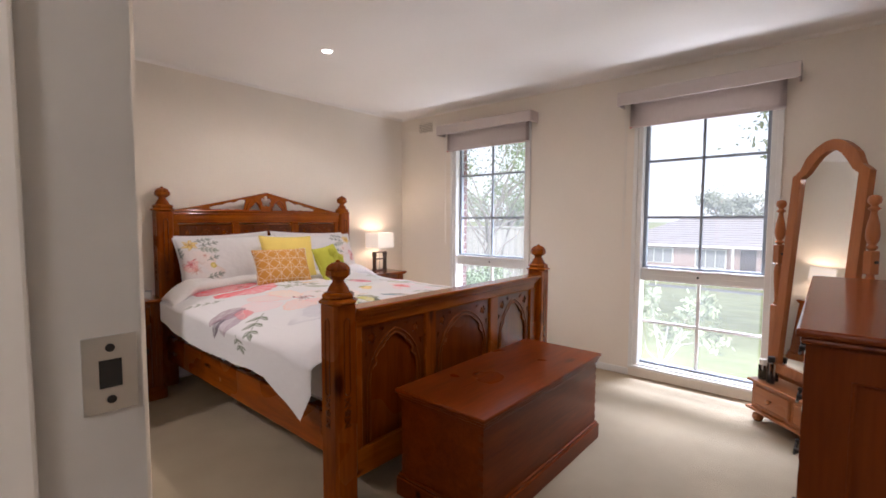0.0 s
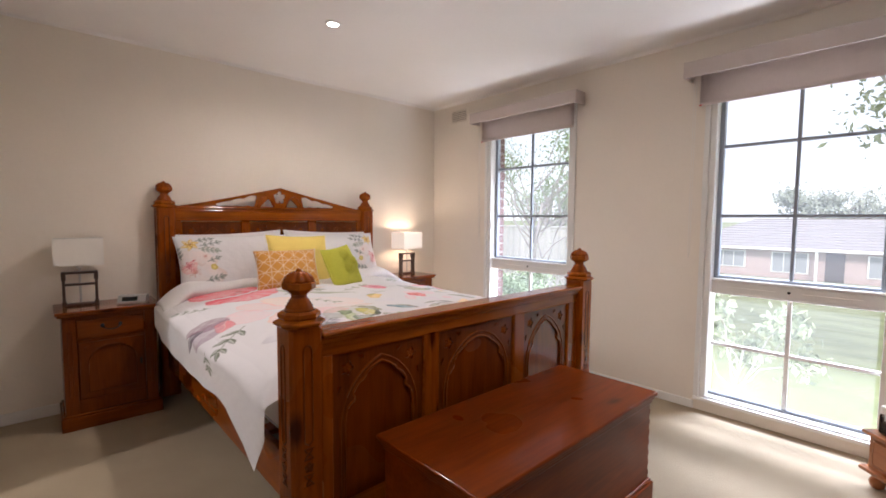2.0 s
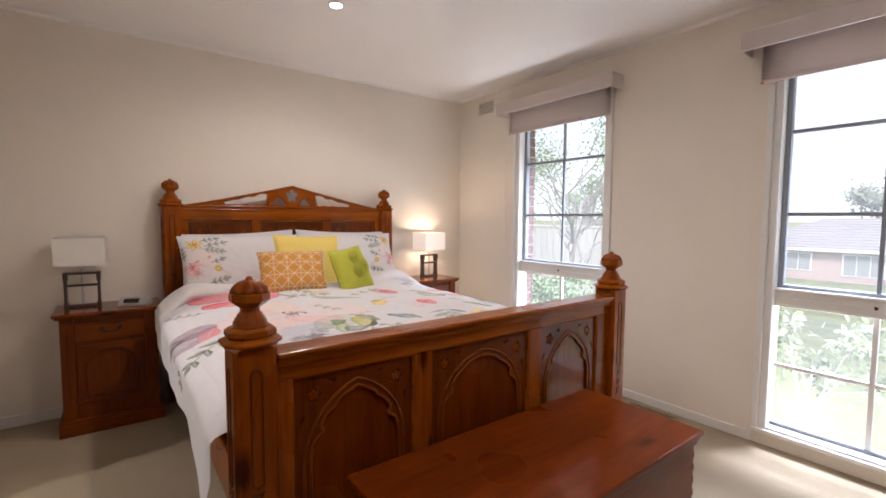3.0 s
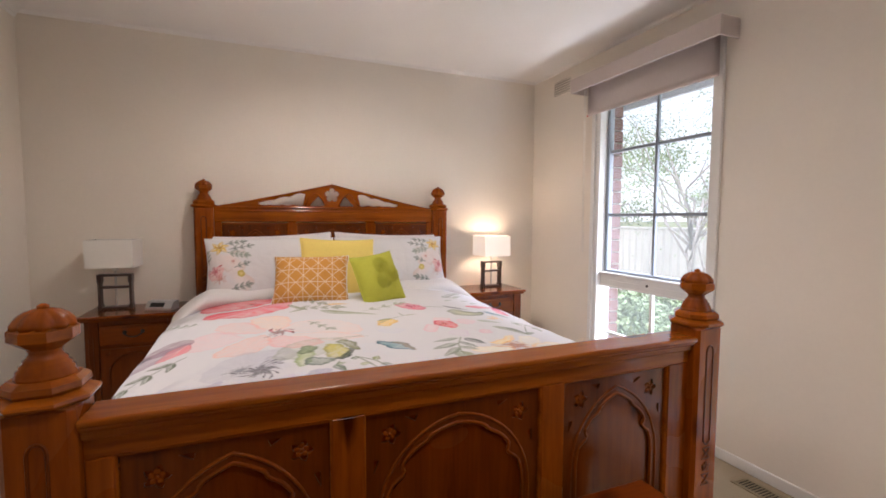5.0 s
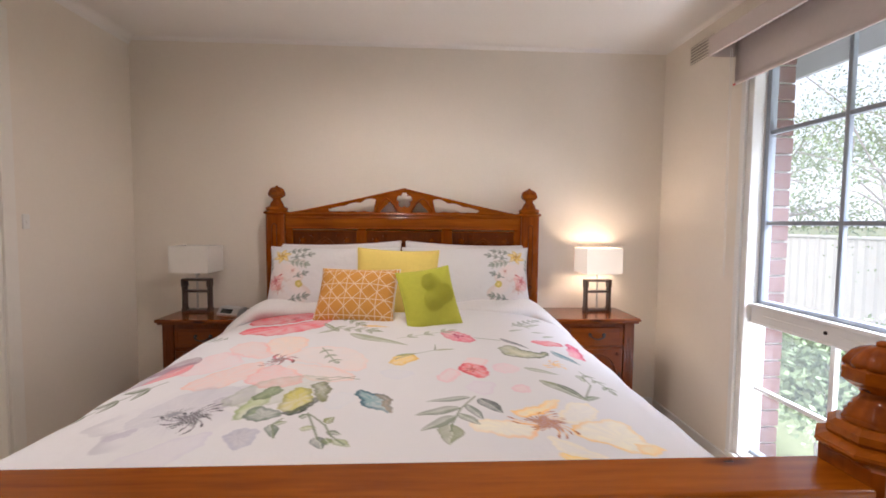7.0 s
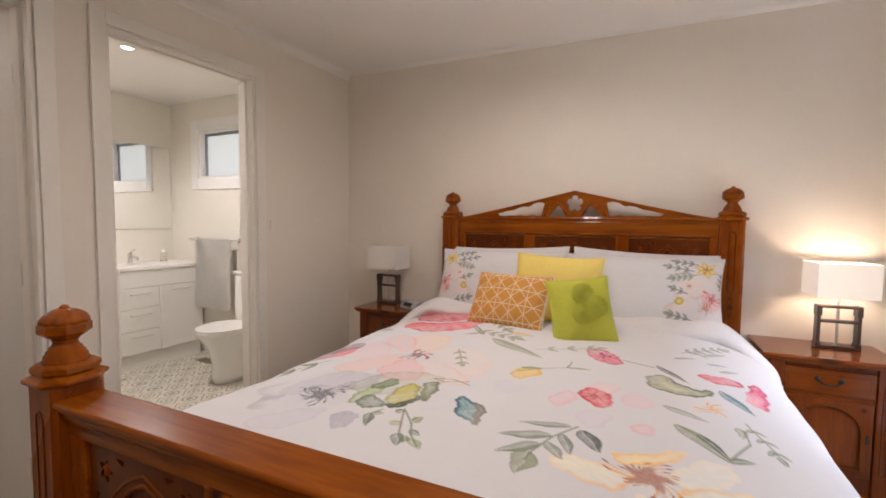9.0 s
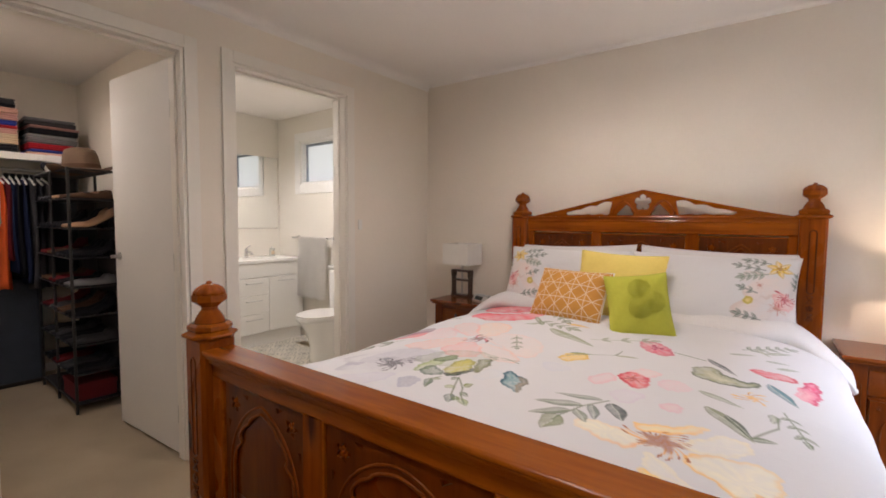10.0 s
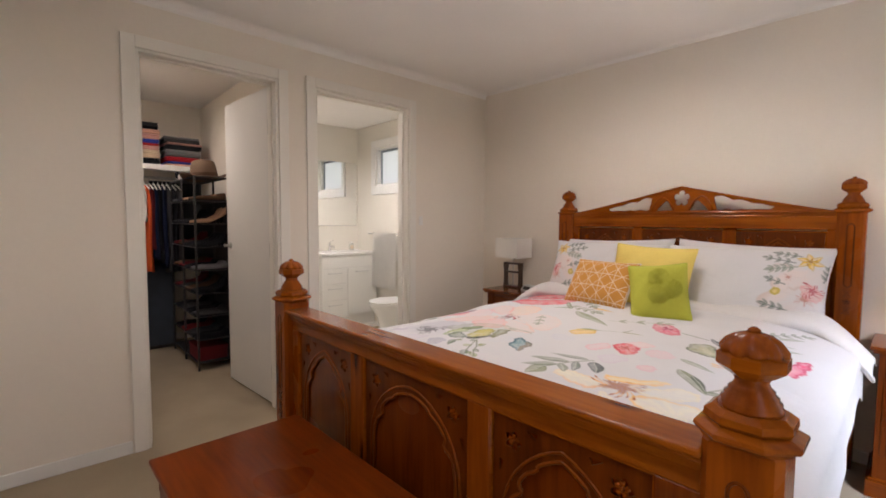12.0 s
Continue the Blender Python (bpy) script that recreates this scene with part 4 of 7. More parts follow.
def duvet_print(u, v):
    """u: x in the room, v: distance across the cloth measured like y in the room."""
    img = np.tile(BASE, (len(u), 1))
    # broad pink bloom
    img = blob(img, u, v, [(-1.949, 1.852), (-1.93, 1.769), (-1.839, 1.694), (-1.757, 1.653), (-1.692, 1.679), (-1.653, 1.748), (-1.67, 1.822), (-1.779, 1.864)], BLUSH, (0.85, 0.42, 0.30), 0.42)
    img = blob(img, u, v, [(-1.896, 1.86), (-1.779, 1.846), (-1.702, 1.859), (-1.64, 1.931), (-1.629, 2.0), (-1.673, 2.053), (-1.803, 2.001), (-1.895, 1.909)], (0.86, 0.48, 0.47), (0.80, 0.34, 0.36), 0.55)
    img = blob(img, u, v, [(-1.948, 1.902), (-1.893, 2.036), (-1.801, 2.112), (-1.771, 2.209), (-1.889, 2.223), (-2.029, 2.153), (-2.094, 2.011), (-2.033, 1.918)], (0.88, 0.70, 0.64), (0.86, 0.56, 0.50), 0.38)
    img = blob(img, u, v, [(-1.895, 1.918), (-1.733, 2.02), (-1.662, 2.123), (-1.693, 2.219), (-1.8, 2.15), (-1.893, 1.997)], (0.88, 0.68, 0.62), (0.84, 0.52, 0.44), 0.38)
    img = blob(img, u, v, [(-1.976, 1.873), (-2.098, 1.786), (-2.219, 1.772), (-2.246, 1.858), (-2.171, 1.953), (-2.048, 1.946), (-1.975, 1.904)], (0.90, 0.66, 0.52), (0.86, 0.50, 0.42), 0.5)
    img = blob(img, u, v, [(-1.962, 1.861), (-2.007, 1.76), (-2.101, 1.637), (-2.203, 1.639), (-2.201, 1.732), (-2.098, 1.813)], BLUSH, (0.84, 0.40, 0.42), 0.45)
    img = blob(img, u, v, [(-1.891, 1.537), (-2.004, 1.536), (-2.102, 1.572), (-2.1, 1.659), (-1.964, 1.776), (-1.899, 1.723), (-1.84, 1.657)], (0.86, 0.60, 0.62), (0.78, 0.44, 0.50), 0.4)
    # crimson bloom
    img = blob(img, u, v, [(-2.651, 1.515), (-2.768, 1.516), (-2.798, 1.642), (-2.721, 1.828), (-2.581, 1.918), (-2.493, 1.843), (-2.482, 1.712), (-2.532, 1.587)], (0.80, 0.13, 0.17), (0.62, 0.05, 0.09), 0.85)
    img = blob(img, u, v, [(-2.404, 1.553), (-2.508, 1.569), (-2.447, 1.723), (-2.492, 1.897), (-2.529, 1.976), (-2.376, 1.969), (-2.315, 1.864), (-2.257, 1.76), (-2.317, 1.654)], (0.82, 0.15, 0.19), (0.62, 0.05, 0.09), 0.9)
    img = blob(img, u, v, [(-2.542, 1.874), (-2.621, 1.938), (-2.567, 2.025), (-2.467, 2.009), (-2.468, 1.929)], (0.85, 0.10, 0.12), (0.66, 0.05, 0.06), 0.8)
    img = flower(img, u, v, -1.50, 1.76, 0.20, (0.62, 0.60, 0.68), (0.3, 0.3, 0.34), 5, 0.3, 0.45)
    # grey lilac washes
    img = blob(img, u, v, [(-1.368, 1.951), (-1.396, 1.978), (-1.38, 2.026), (-1.326, 2.031), (-1.289, 1.999), (-1.323, 1.962)], (0.42, 0.41, 0.50), (0.50, 0.50, 0.60), 0.6)
    img = blob(img, u, v, [(-1.403, 1.649), (-1.423, 1.688), (-1.437, 1.721), (-1.398, 1.719), (-1.371, 1.673)], (0.45, 0.42, 0.52), (0.55, 0.50, 0.60), 0.55)
    img = blob(img, u, v, [(-1.507, 1.845), (-1.583, 1.836), (-1.59, 1.868), (-1.542, 1.894), (-1.499, 1.889)], (0.44, 0.42, 0.48), (0.40, 0.38, 0.46), 0.55)
    img = blob(img, u, v, [(-1.221, 1.743), (-1.308, 1.797), (-1.371, 1.86), (-1.389, 1.922), (-1.28, 1.919), (-1.208, 1.848)], (0.66, 0.62, 0.72), (0.55, 0.52, 0.64), 0.3)
    img = blob(img, u, v, [(-1.593, 1.77), (-1.633, 1.837), (-1.611, 1.879), (-1.543, 1.884), (-1.529, 1.838)], (0.66, 0.64, 0.70), (0.60, 0.58, 0.66), 0.3)
    img = blob(img, u, v, [(-1.453, 2.159), (-1.496, 2.216), (-1.581, 2.222), (-1.582, 2.171), (-1.535, 2.149)], (0.70, 0.72, 0.76), (0.66, 0.68, 0.74), 0.35)
    img = blob(img, u, v, [(-1.77, 2.26), (-1.797, 2.299), (-1.767, 2.383), (-1.704, 2.366), (-1.686, 2.306)], (0.66, 0.67, 0.76), (0.60, 0.62, 0.72), 0.4)
    img = blob(img, u, v, [(-1.42, 1.66), (-1.45, 1.80), (-1.52, 1.92), (-1.66, 1.90), (-1.68, 1.76), (-1.58, 1.64)], (0.48, 0.47, 0.54), (0.56, 0.55, 0.63), 0.26)
    img = blob(img, u, v, [(-1.52, 1.84), (-1.50, 1.98), (-1.56, 2.10), (-1.72, 2.14), (-1.76, 2.02), (-1.70, 1.90)], (0.30, 0.36, 0.20), (0.20, 0.25, 0.14), 0.22)
    # olive leaves
    img = blob(img, u, v, [(-1.45, 1.923), (-1.549, 1.934), (-1.63, 1.967), (-1.652, 1.988), (-1.587, 1.997), (-1.475, 1.983), (-1.437, 1.949)], (0.50, 0.58, 0.30), (0.30, 0.38, 0.20), 0.75)
    img = blob(img, u, v, [(-1.45, 1.941), (-1.518, 1.978), (-1.466, 2.052), (-1.428, 2.037), (-1.429, 1.982)], (0.20, 0.26, 0.20), (0.10, 0.14, 0.12), 0.75)
    img = blob(img, u, v, [(-1.481, 2.025), (-1.578, 2.028), (-1.637, 2.05), (-1.584, 2.101), (-1.499, 2.113), (-1.459, 2.08)], (0.60, 0.55, 0.16), (0.22, 0.24, 0.10), 0.95)
    img = blob(img, u, v, [(-1.541, 1.937), (-1.631, 1.951), (-1.656, 1.991), (-1.586, 2.013), (-1.54, 1.982)], (0.22, 0.28, 0.16), (0.12, 0.16, 0.08), 0.8)
    img = blob(img, u, v, [(-1.464, 2.034), (-1.446, 2.084), (-1.478, 2.115), (-1.536, 2.125), (-1.552, 2.112), (-1.5, 2.098), (-1.476, 2.064)], (0.07, 0.09, 0.07), (0.04, 0.05, 0.04), 0.85)
    img = blob(img, u, v, [(-1.645, 2.077), (-1.686, 2.108), (-1.626, 2.143), (-1.535, 2.149), (-1.513, 2.13), (-1.576, 2.103)], (0.28, 0.29, 0.16), (0.12, 0.13, 0.08), 0.85)
    # teal leaf
    img = blob(img, u, v, [(-1.602, 2.212), (-1.58, 2.266), (-1.558, 2.319), (-1.438, 2.329), (-1.46, 2.286), (-1.489, 2.247), (-1.541, 2.231)], (0.16, 0.33, 0.38), (0.05, 0.13, 0.18), 0.9)
    img = blob(img, u, v, [(-1.576, 2.27), (-1.558, 2.319), (-1.438, 2.329), (-1.459, 2.308), (-1.52, 2.297)], (0.46, 0.33, 0.22), (0.22, 0.22, 0.20), 0.75)
    # yellow bud
    img = blob(img, u, v, [(-1.875, 2.289), (-1.939, 2.325), (-1.938, 2.381), (-1.885, 2.394), (-1.83, 2.346), (-1.831, 2.304)], (0.84, 0.62, 0.22), (0.72, 0.46, 0.10), 0.8)
    # small pink bloom
    img = blob(img, u, v, [(-1.821, 2.526), (-1.85, 2.568), (-1.789, 2.629), (-1.719, 2.613), (-1.715, 2.571), (-1.758, 2.53)], (0.80, 0.20, 0.22), (0.66, 0.08, 0.12), 0.9)
    img = blob(img, u, v, [(-1.733, 2.45), (-1.792, 2.501), (-1.752, 2.535), (-1.672, 2.5), (-1.678, 2.459)], (0.86, 0.60, 0.64), (0.80, 0.44, 0.50), 0.42)
    img = blob(img, u, v, [(-1.844, 2.54), (-1.934, 2.587), (-1.88, 2.647), (-1.807, 2.617), (-1.832, 2.566)], (0.88, 0.66, 0.66), (0.82, 0.48, 0.52), 0.42)
    img = blob(img, u, v, [(-1.818, 2.634), (-1.86, 2.688), (-1.81, 2.744), (-1.754, 2.709), (-1.761, 2.651)], (0.86, 0.60, 0.66), (0.76, 0.46, 0.56), 0.4)
    img = blob(img, u, v, [(-1.648, 2.67), (-1.681, 2.717), (-1.633, 2.743), (-1.598, 2.69)], (0.86, 0.58, 0.62), (0.76, 0.46, 0.56), 0.4)
    img = blob(img, u, v, [(-1.652, 2.529), (-1.699, 2.578), (-1.678, 2.637), (-1.596, 2.61), (-1.572, 2.564)], (0.74, 0.66, 0.76), (0.66, 0.52, 0.66), 0.3)
    # rose bloom
    img = blob(img, u, v, [(-2.266, 2.473), (-2.316, 2.546), (-2.187, 2.642), (-2.143, 2.599), (-2.162, 2.53)], (0.76, 0.22, 0.30), (0.58, 0.08, 0.16), 0.85)
    # great gold bloom
    img = blob(img, u, v, [(-1.401, 2.508), (-1.425, 2.579), (-1.406, 2.675), (-1.375, 2.692), (-1.319, 2.66), (-1.329, 2.59), (-1.359, 2.528)], (0.92, 0.86, 0.68), (0.88, 0.36, 0.03), 0.6)
    img = blob(img, u, v, [(-1.478, 2.633), (-1.509, 2.685), (-1.551, 2.743), (-1.604, 2.812), (-1.534, 2.78), (-1.468, 2.713), (-1.435, 2.66)], (0.93, 0.78, 0.46), (0.90, 0.45, 0.06), 0.75)
    img = blob(img, u, v, [(-1.426, 2.745), (-1.565, 2.812), (-1.589, 2.887), (-1.523, 2.897), (-1.457, 2.852), (-1.412, 2.777)], (0.93, 0.88, 0.74), (0.90, 0.74, 0.42), 0.4)
    img = blob(img, u, v, [(-1.394, 2.756), (-1.467, 2.871), (-1.48, 2.938), (-1.414, 2.951), (-1.352, 2.942), (-1.323, 2.975), (-1.27, 2.924), (-1.271, 2.88), (-1.308, 2.833), (-1.343, 2.78)], (0.92, 0.86, 0.68), (0.88, 0.50, 0.08), 0.65)
    img = blob(img, u, v, [(-1.331, 2.897), (-1.341, 2.942), (-1.323, 2.975), (-1.27, 2.924), (-1.273, 2.892)], (0.92, 0.64, 0.22), (0.86, 0.46, 0.08), 0.55)
    img = blob(img, u, v, [(-1.267, 2.696), (-1.254, 2.735), (-1.219, 2.77), (-1.189, 2.754), (-1.197, 2.726), (-1.227, 2.702)], (0.92, 0.70, 0.24), (0.90, 0.56, 0.12), 0.6)
    img = blob(img, u, v, [(-1.215, 2.811), (-1.243, 2.86), (-1.227, 2.856), (-1.2, 2.817)], (0.92, 0.66, 0.24), (0.90, 0.50, 0.10), 0.6)
    img = blob(img, u, v, [(-1.346, 2.693), (-1.325, 2.734), (-1.272, 2.779), (-1.247, 2.812), (-1.239, 2.754), (-1.279, 2.7)], (0.93, 0.88, 0.74), (0.92, 0.80, 0.54), 0.35)
    # coiled leaf
    img = blob(img, u, v, [(-2.082, 2.706), (-2.132, 2.757), (-2.032, 2.831), (-2.078, 2.925), (-1.971, 2.863), (-1.951, 2.768), (-1.981, 2.71)], (0.40, 0.42, 0.28), (0.07, 0.09, 0.08), 0.8)
    img = blob(img, u, v, [(-2.081, 2.747), (-2.024, 2.807), (-2.016, 2.849), (-1.98, 2.796), (-2.01, 2.738)], (0.72, 0.70, 0.56), (0.50, 0.50, 0.36), 0.8)
    # crimson petals
    img = blob(img, u, v, [(-2.202, 2.849), (-2.259, 2.988), (-2.181, 3.021), (-2.129, 2.914)], (0.78, 0.13, 0.18), (0.56, 0.04, 0.08), 0.9)
    img = blob(img, u, v, [(-2.278, 3.04), (-2.238, 3.068), (-2.076, 3.058), (-1.997, 3.033), (-2.077, 3.003)], (0.78, 0.10, 0.22), (0.56, 0.04, 0.12), 0.85)
    img = blob(img, u, v, [(-2.154, 3.005), (-2.118, 3.045), (-2.012, 3.034), (-2.045, 2.992)], (0.84, 0.46, 0.52), (0.76, 0.20, 0.30), 0.8)
    for a, b_, w, col in (
        ((-2.261, 2.095), (-2.088, 2.354), 0.045, (0.36, 0.40, 0.28)),
        ((-1.926, 2.31), (-1.952, 2.387), 0.018, (0.22, 0.30, 0.08)),
        ((-1.56, 2.541), (-1.513, 2.416), 0.022, (0.30, 0.34, 0.30)),
        ((-1.488, 2.506), (-1.434, 2.386), 0.026, (0.27, 0.31, 0.25)),
        ((-1.437, 2.489), (-1.357, 2.401), 0.028, (0.25, 0.29, 0.22)),
        ((-1.39, 2.474), (-1.294, 2.467), 0.045, (0.30, 0.33, 0.20)),
        ((-1.51, 2.525), (-1.419, 2.561), 0.022, (0.25, 0.29, 0.26)),
        ((-1.454, 2.499), (-1.388, 2.548), 0.024, (0.33, 0.37, 0.30)),
        ((-1.555, 2.565), (-1.467, 2.619), 0.036, (0.10, 0.12, 0.12)),
        ((-2.214, 2.741), (-2.08, 2.838), 0.02, SLATE),
        ((-2.086, 2.925), (-1.94, 2.999), 0.03, (0.12, 0.26, 0.32)),
        ((-1.816, 2.75), (-1.784, 2.869), 0.022, (0.42, 0.46, 0.38)),
        ((-1.715, 2.779), (-1.593, 2.899), 0.034, (0.30, 0.33, 0.22)),
        ((-1.693, 2.827), (-1.606, 2.894), 0.018, (0.14, 0.17, 0.14)),
        ((-1.811, 2.936), (-1.732, 2.934), 0.018, (0.40, 0.44, 0.34)),
        ((-1.606, 2.885), (-1.632, 2.942), 0.016, (0.25, 0.30, 0.22)),
        ((-1.403, 2.04), (-1.34, 2.068), 0.022, (0.16, 0.22, 0.16)),
        ((-1.403, 2.048), (-1.414, 2.076), 0.016, (0.30, 0.36, 0.20)),
        ((-1.377, 2.116), (-1.382, 2.155), 0.016, (0.50, 0.54, 0.34)),
        ((-1.432, 2.099), (-1.448, 2.125), 0.018, (0.16, 0.22, 0.14)),
        ((-1.343, 2.161), (-1.291, 2.19), 0.026, (0.14, 0.18, 0.16)),
        ((-1.399, 2.171), (-1.43, 2.185), 0.02, (0.30, 0.34, 0.14)),
        ((-1.364, 2.182), (-1.352, 2.218), 0.014, (0.24, 0.28, 0.22)),
        ((-1.337, 2.185), (-1.31, 2.198), 0.018, (0.26, 0.32, 0.16)),
        ((-1.331, 2.204), (-1.299, 2.247), 0.02, (0.42, 0.48, 0.26)),
        ((-2.008, 2.455), (-2.037, 2.535), 0.018, OLIVE),
        ((-2.344, 2.032), (-2.273, 1.947), 0.02, (0.34, 0.38, 0.26)),
        ((-2.421, 1.952), (-2.292, 2.041), 0.018, (0.28, 0.33, 0.20)),
        ((-2.375, 2.129), (-2.341, 2.26), 0.02, (0.86, 0.52, 0.12)),
        ((-2.334, 2.801), (-2.422, 2.887), 0.014, (0.30, 0.34, 0.26)),
        ((-2.482, 2.915), (-2.558, 3.005), 0.014, (0.36, 0.40, 0.30)),
        ((-2.365, 2.914), (-2.409, 2.993), 0.014, (0.30, 0.34, 0.26)),
        ((-2.3, 2.949), (-2.363, 3.02), 0.014, (0.36, 0.40, 0.30)),
        ((-2.507, 2.878), (-2.457, 2.937), 0.012, (0.40, 0.42, 0.30)),
    ):
        img = leaf(img, u, v, a, b_, w * 0.72, col)
    img = stem(img, u, v, [(-1.568, 2.555), (-1.478, 2.505), (-1.39, 2.477), (-1.352, 2.472)], 0.004, (0.20, 0.24, 0.16))
    img = stem(img, u, v, [(-1.433, 2.06), (-1.403, 2.044), (-1.34, 2.068)], 0.004, (0.20, 0.24, 0.16))
    img = stem(img, u, v, [(-1.455, 2.116), (-1.371, 2.152), (-1.334, 2.168)], 0.004, (0.20, 0.24, 0.16))
    img = stem(img, u, v, [(-1.448, 2.122), (-1.39, 2.173), (-1.347, 2.195), (-1.306, 2.234)], 0.004, (0.20, 0.24, 0.16))
    img = stem(img, u, v, [(-2.103, 2.458), (-2.008, 2.455), (-1.887, 2.312)], 0.004, (0.20, 0.24, 0.16))
    img = stem(img, u, v, [(-2.186, 2.736), (-2.206, 2.63)], 0.004, (0.20, 0.24, 0.16))
    img = stem(img, u, v, [(-1.799, 2.947), (-1.711, 2.944), (-1.606, 2.887)], 0.004, (0.20, 0.24, 0.16))
    img = stem(img, u, v, [(-1.693, 2.211), (-1.73, 2.144), (-1.711, 2.078)], 0.004, (0.20, 0.24, 0.16))
    img = stem(img, u, v, [(-1.711, 2.078), (-1.691, 2.125), (-1.729, 2.194)], 0.004, (0.20, 0.24, 0.16))
    img = stamens(img, u, v, (-1.948, 1.892), 0.068, 14, (0.20, 0.07, 0.07), (0.60, 0.10, 0.16), 0.03)
    img = stamens(img, u, v, (-1.463, 1.824), 0.088, 17, (0.07, 0.065, 0.08), (0.22, 0.20, 0.24), 0.04)
    img = stamens(img, u, v, (-1.414, 2.717), 0.092, 23, (0.36, 0.08, 0.02), (0.80, 0.40, 0.08), 0.046)
    img = stamens(img, u, v, (-2.543, 1.775), 0.040, 9, (0.35, 0.12, 0.12), (0.8, 0.5, 0.4), 0.015)
    img = stamens(img, u, v, (-1.894, 2.885), 0.068, 9, (0.86, 0.50, 0.10), (0.62, 0.28, 0.06), 0.02)
    img = stamens(img, u, v, (-1.779, 2.57), 0.036, 8, (0.50, 0.05, 0.05), (0.76, 0.28, 0.12), 0.015)
    img = stamens(img, u, v, (-2.226, 2.559), 0.028, 7, (0.42, 0.06, 0.14), (0.6,0.1,0.2), 0.01)
    for a, b_, k_, w, col in (((-2.36, 1.98), (-2.30, 2.18), 4, 0.06, (0.30, 0.34, 0.24)), ((-2.50, 2.02), (-2.40, 2.12), 3, 0.05, (0.24, 0.28, 0.18)), ((-2.20, 2.30), (-2.30, 2.52), 3, 0.05, (0.36, 0.40, 0.30)),
                              ((-2.46, 2.84), (-2.62, 3.00), 5, 0.045, (0.28, 0.33, 0.27)), ((-2.30, 1.56), (-2.44, 1.40), 4, 0.05, (0.26, 0.30, 0.24)), ((-1.86, 2.96), (-1.70, 3.00), 3, 0.04, (0.22, 0.27, 0.18)), ((-2.06, 2.02), (-1.90, 2.10), 3, 0.04, (0.30, 0.34, 0.24))):
        img = branch(img, u, v, a, b_, k_, w, col)
    # the posy low on the open side
    u, v = u + 0.02, v - 0.13
    img = leaf(img, u, v, (-2.02, 1.44), (-2.02, 1.18), 0.085, PLUM, 0.8)
    img = leaf(img, u, v, (-1.92, 1.40), (-1.84, 1.12), 0.080, (0.42, 0.32, 0.40), 0.7)
    img = leaf(img, u, v, (-1.96, 1.30), (-1.96, 1.05), 0.040, (0.16, 0.13, 0.17), 0.9)
    img = leaf(img, u, v, (-2.00, 1.42), (-1.82, 1.34), 0.050, (0.80, 0.30, 0.33), 0.9)
    img = branch(img, u, v, (-1.80, 1.44), (-1.62, 1.26), 3, 0.09, SAGE)
    img = branch(img, u, v, (-1.72, 1.20), (-1.66, 1.08), 2, 0.08, SAGE)
    return img


def painted(ob, colors):
    layer = ob.data.color_attributes.new("print", "FLOAT_COLOR", "POINT")
    layer.data.foreach_set("color", np.hstack([colors, np.ones((len(colors), 1))]).astype(np.float32).ravel())


def grid_mesh(name, P, parent, mtl, label="", thick=0.0):
    nu, nv = P.shape[:2]
    me = bpy.data.meshes.new(name)
    idx = np.arange(nu * nv).reshape(nu, nv)
    quads = np.stack([idx[:-1, :-1], idx[1:, :-1], idx[1:, 1:], idx[:-1, 1:]], -1).reshape(-1, 4)
    me.from_pydata(P.reshape(-1, 3).tolist(), [], quads.tolist())
    me.polygons.foreach_set("use_smooth", [True] * len(me.polygons))
    me.materials.append(mtl)
    ob = new(name, me)
    ob.parent = parent
    if thick:
        md = ob.modifiers.new("thickness", "SOLIDIFY")
        md.thickness, md.offset = thick, -1
    return tagged(ob, label)


duvet = thing("duvet", Matrix.Identity(4), "white cotton duvet with watercolour flowers, turned back on the bed", "bedding")
NU, NV = 470, 640
xs = np.linspace(-2.86, -1.052, NU)
cs = np.linspace(0.98, 3.64, NV)
U, V = np.meshgrid(xs, cs, indexing="ij")
yl, yr, r = 1.375, 3.170, 0.12
fold = 0.012 * np.sin(U * 7 + V * 3.1) + 0.010 * np.sin(U * 13.0 - V * 5 + 1) + 0.005 * np.sin(U * 29 + V * 11)
top = 0.712 + 0.044 * np.clip(1 - ((V - 2.29) / 0.86) ** 2, 0, 1) ** 0.8 + 0.018 * np.exp(-((U + 2.6) / 0.35) ** 2) + 0.35 * fold * 1.0
top += -0.03 * np.clip((V - 2.29) / 0.8, -1, 1) ** 4
Y = V.copy()
Z = top.copy()


def drape(over):
    """Along the cloth past an edge: outward and downward run."""
    a = np.clip(over / r, 0, math.pi / 2)
    out = r * np.sin(a)
    down = r * (1 - np.cos(a)) + np.clip(over - r * math.pi / 2, 0, None)
    return out, down


lap_l = np.clip(yl + r - V, 0, None)
lap_r = np.clip(V - (yr - r), 0, None)
ol, dl_ = drape(lap_l)
orr, dr = drape(lap_r)
# how far the cloth hangs along the bed
lin = np.interp(U, [-2.86, -2.5, -2.1, -1.7, -1.45, -1.25, -1.12, -1.05], [0.15, 0.20, 0.21, 0.185, 0.19, 0.25, 0.30, 0.14])
linr = np.interp(U, [-2.86, -2.55, -2.2, -1.6, -1.05], [0.26, 0.16, 0.22, 0.26, 0.30])
kl, kr = lin / dl_.max(), linr / dr.max()
wave = 0.018 * np.sin(U * 9.5 + 0.6) + 0.010 * np.sin(U * 21)
Y = np.where(V < yl + r, yl + r - ol - np.clip(dl_, 0, None) * kl * (0.02 + wave * 1.2), Y)
Z = np.where(V < yl + r, top - dl_ * kl * 1.0, Z)
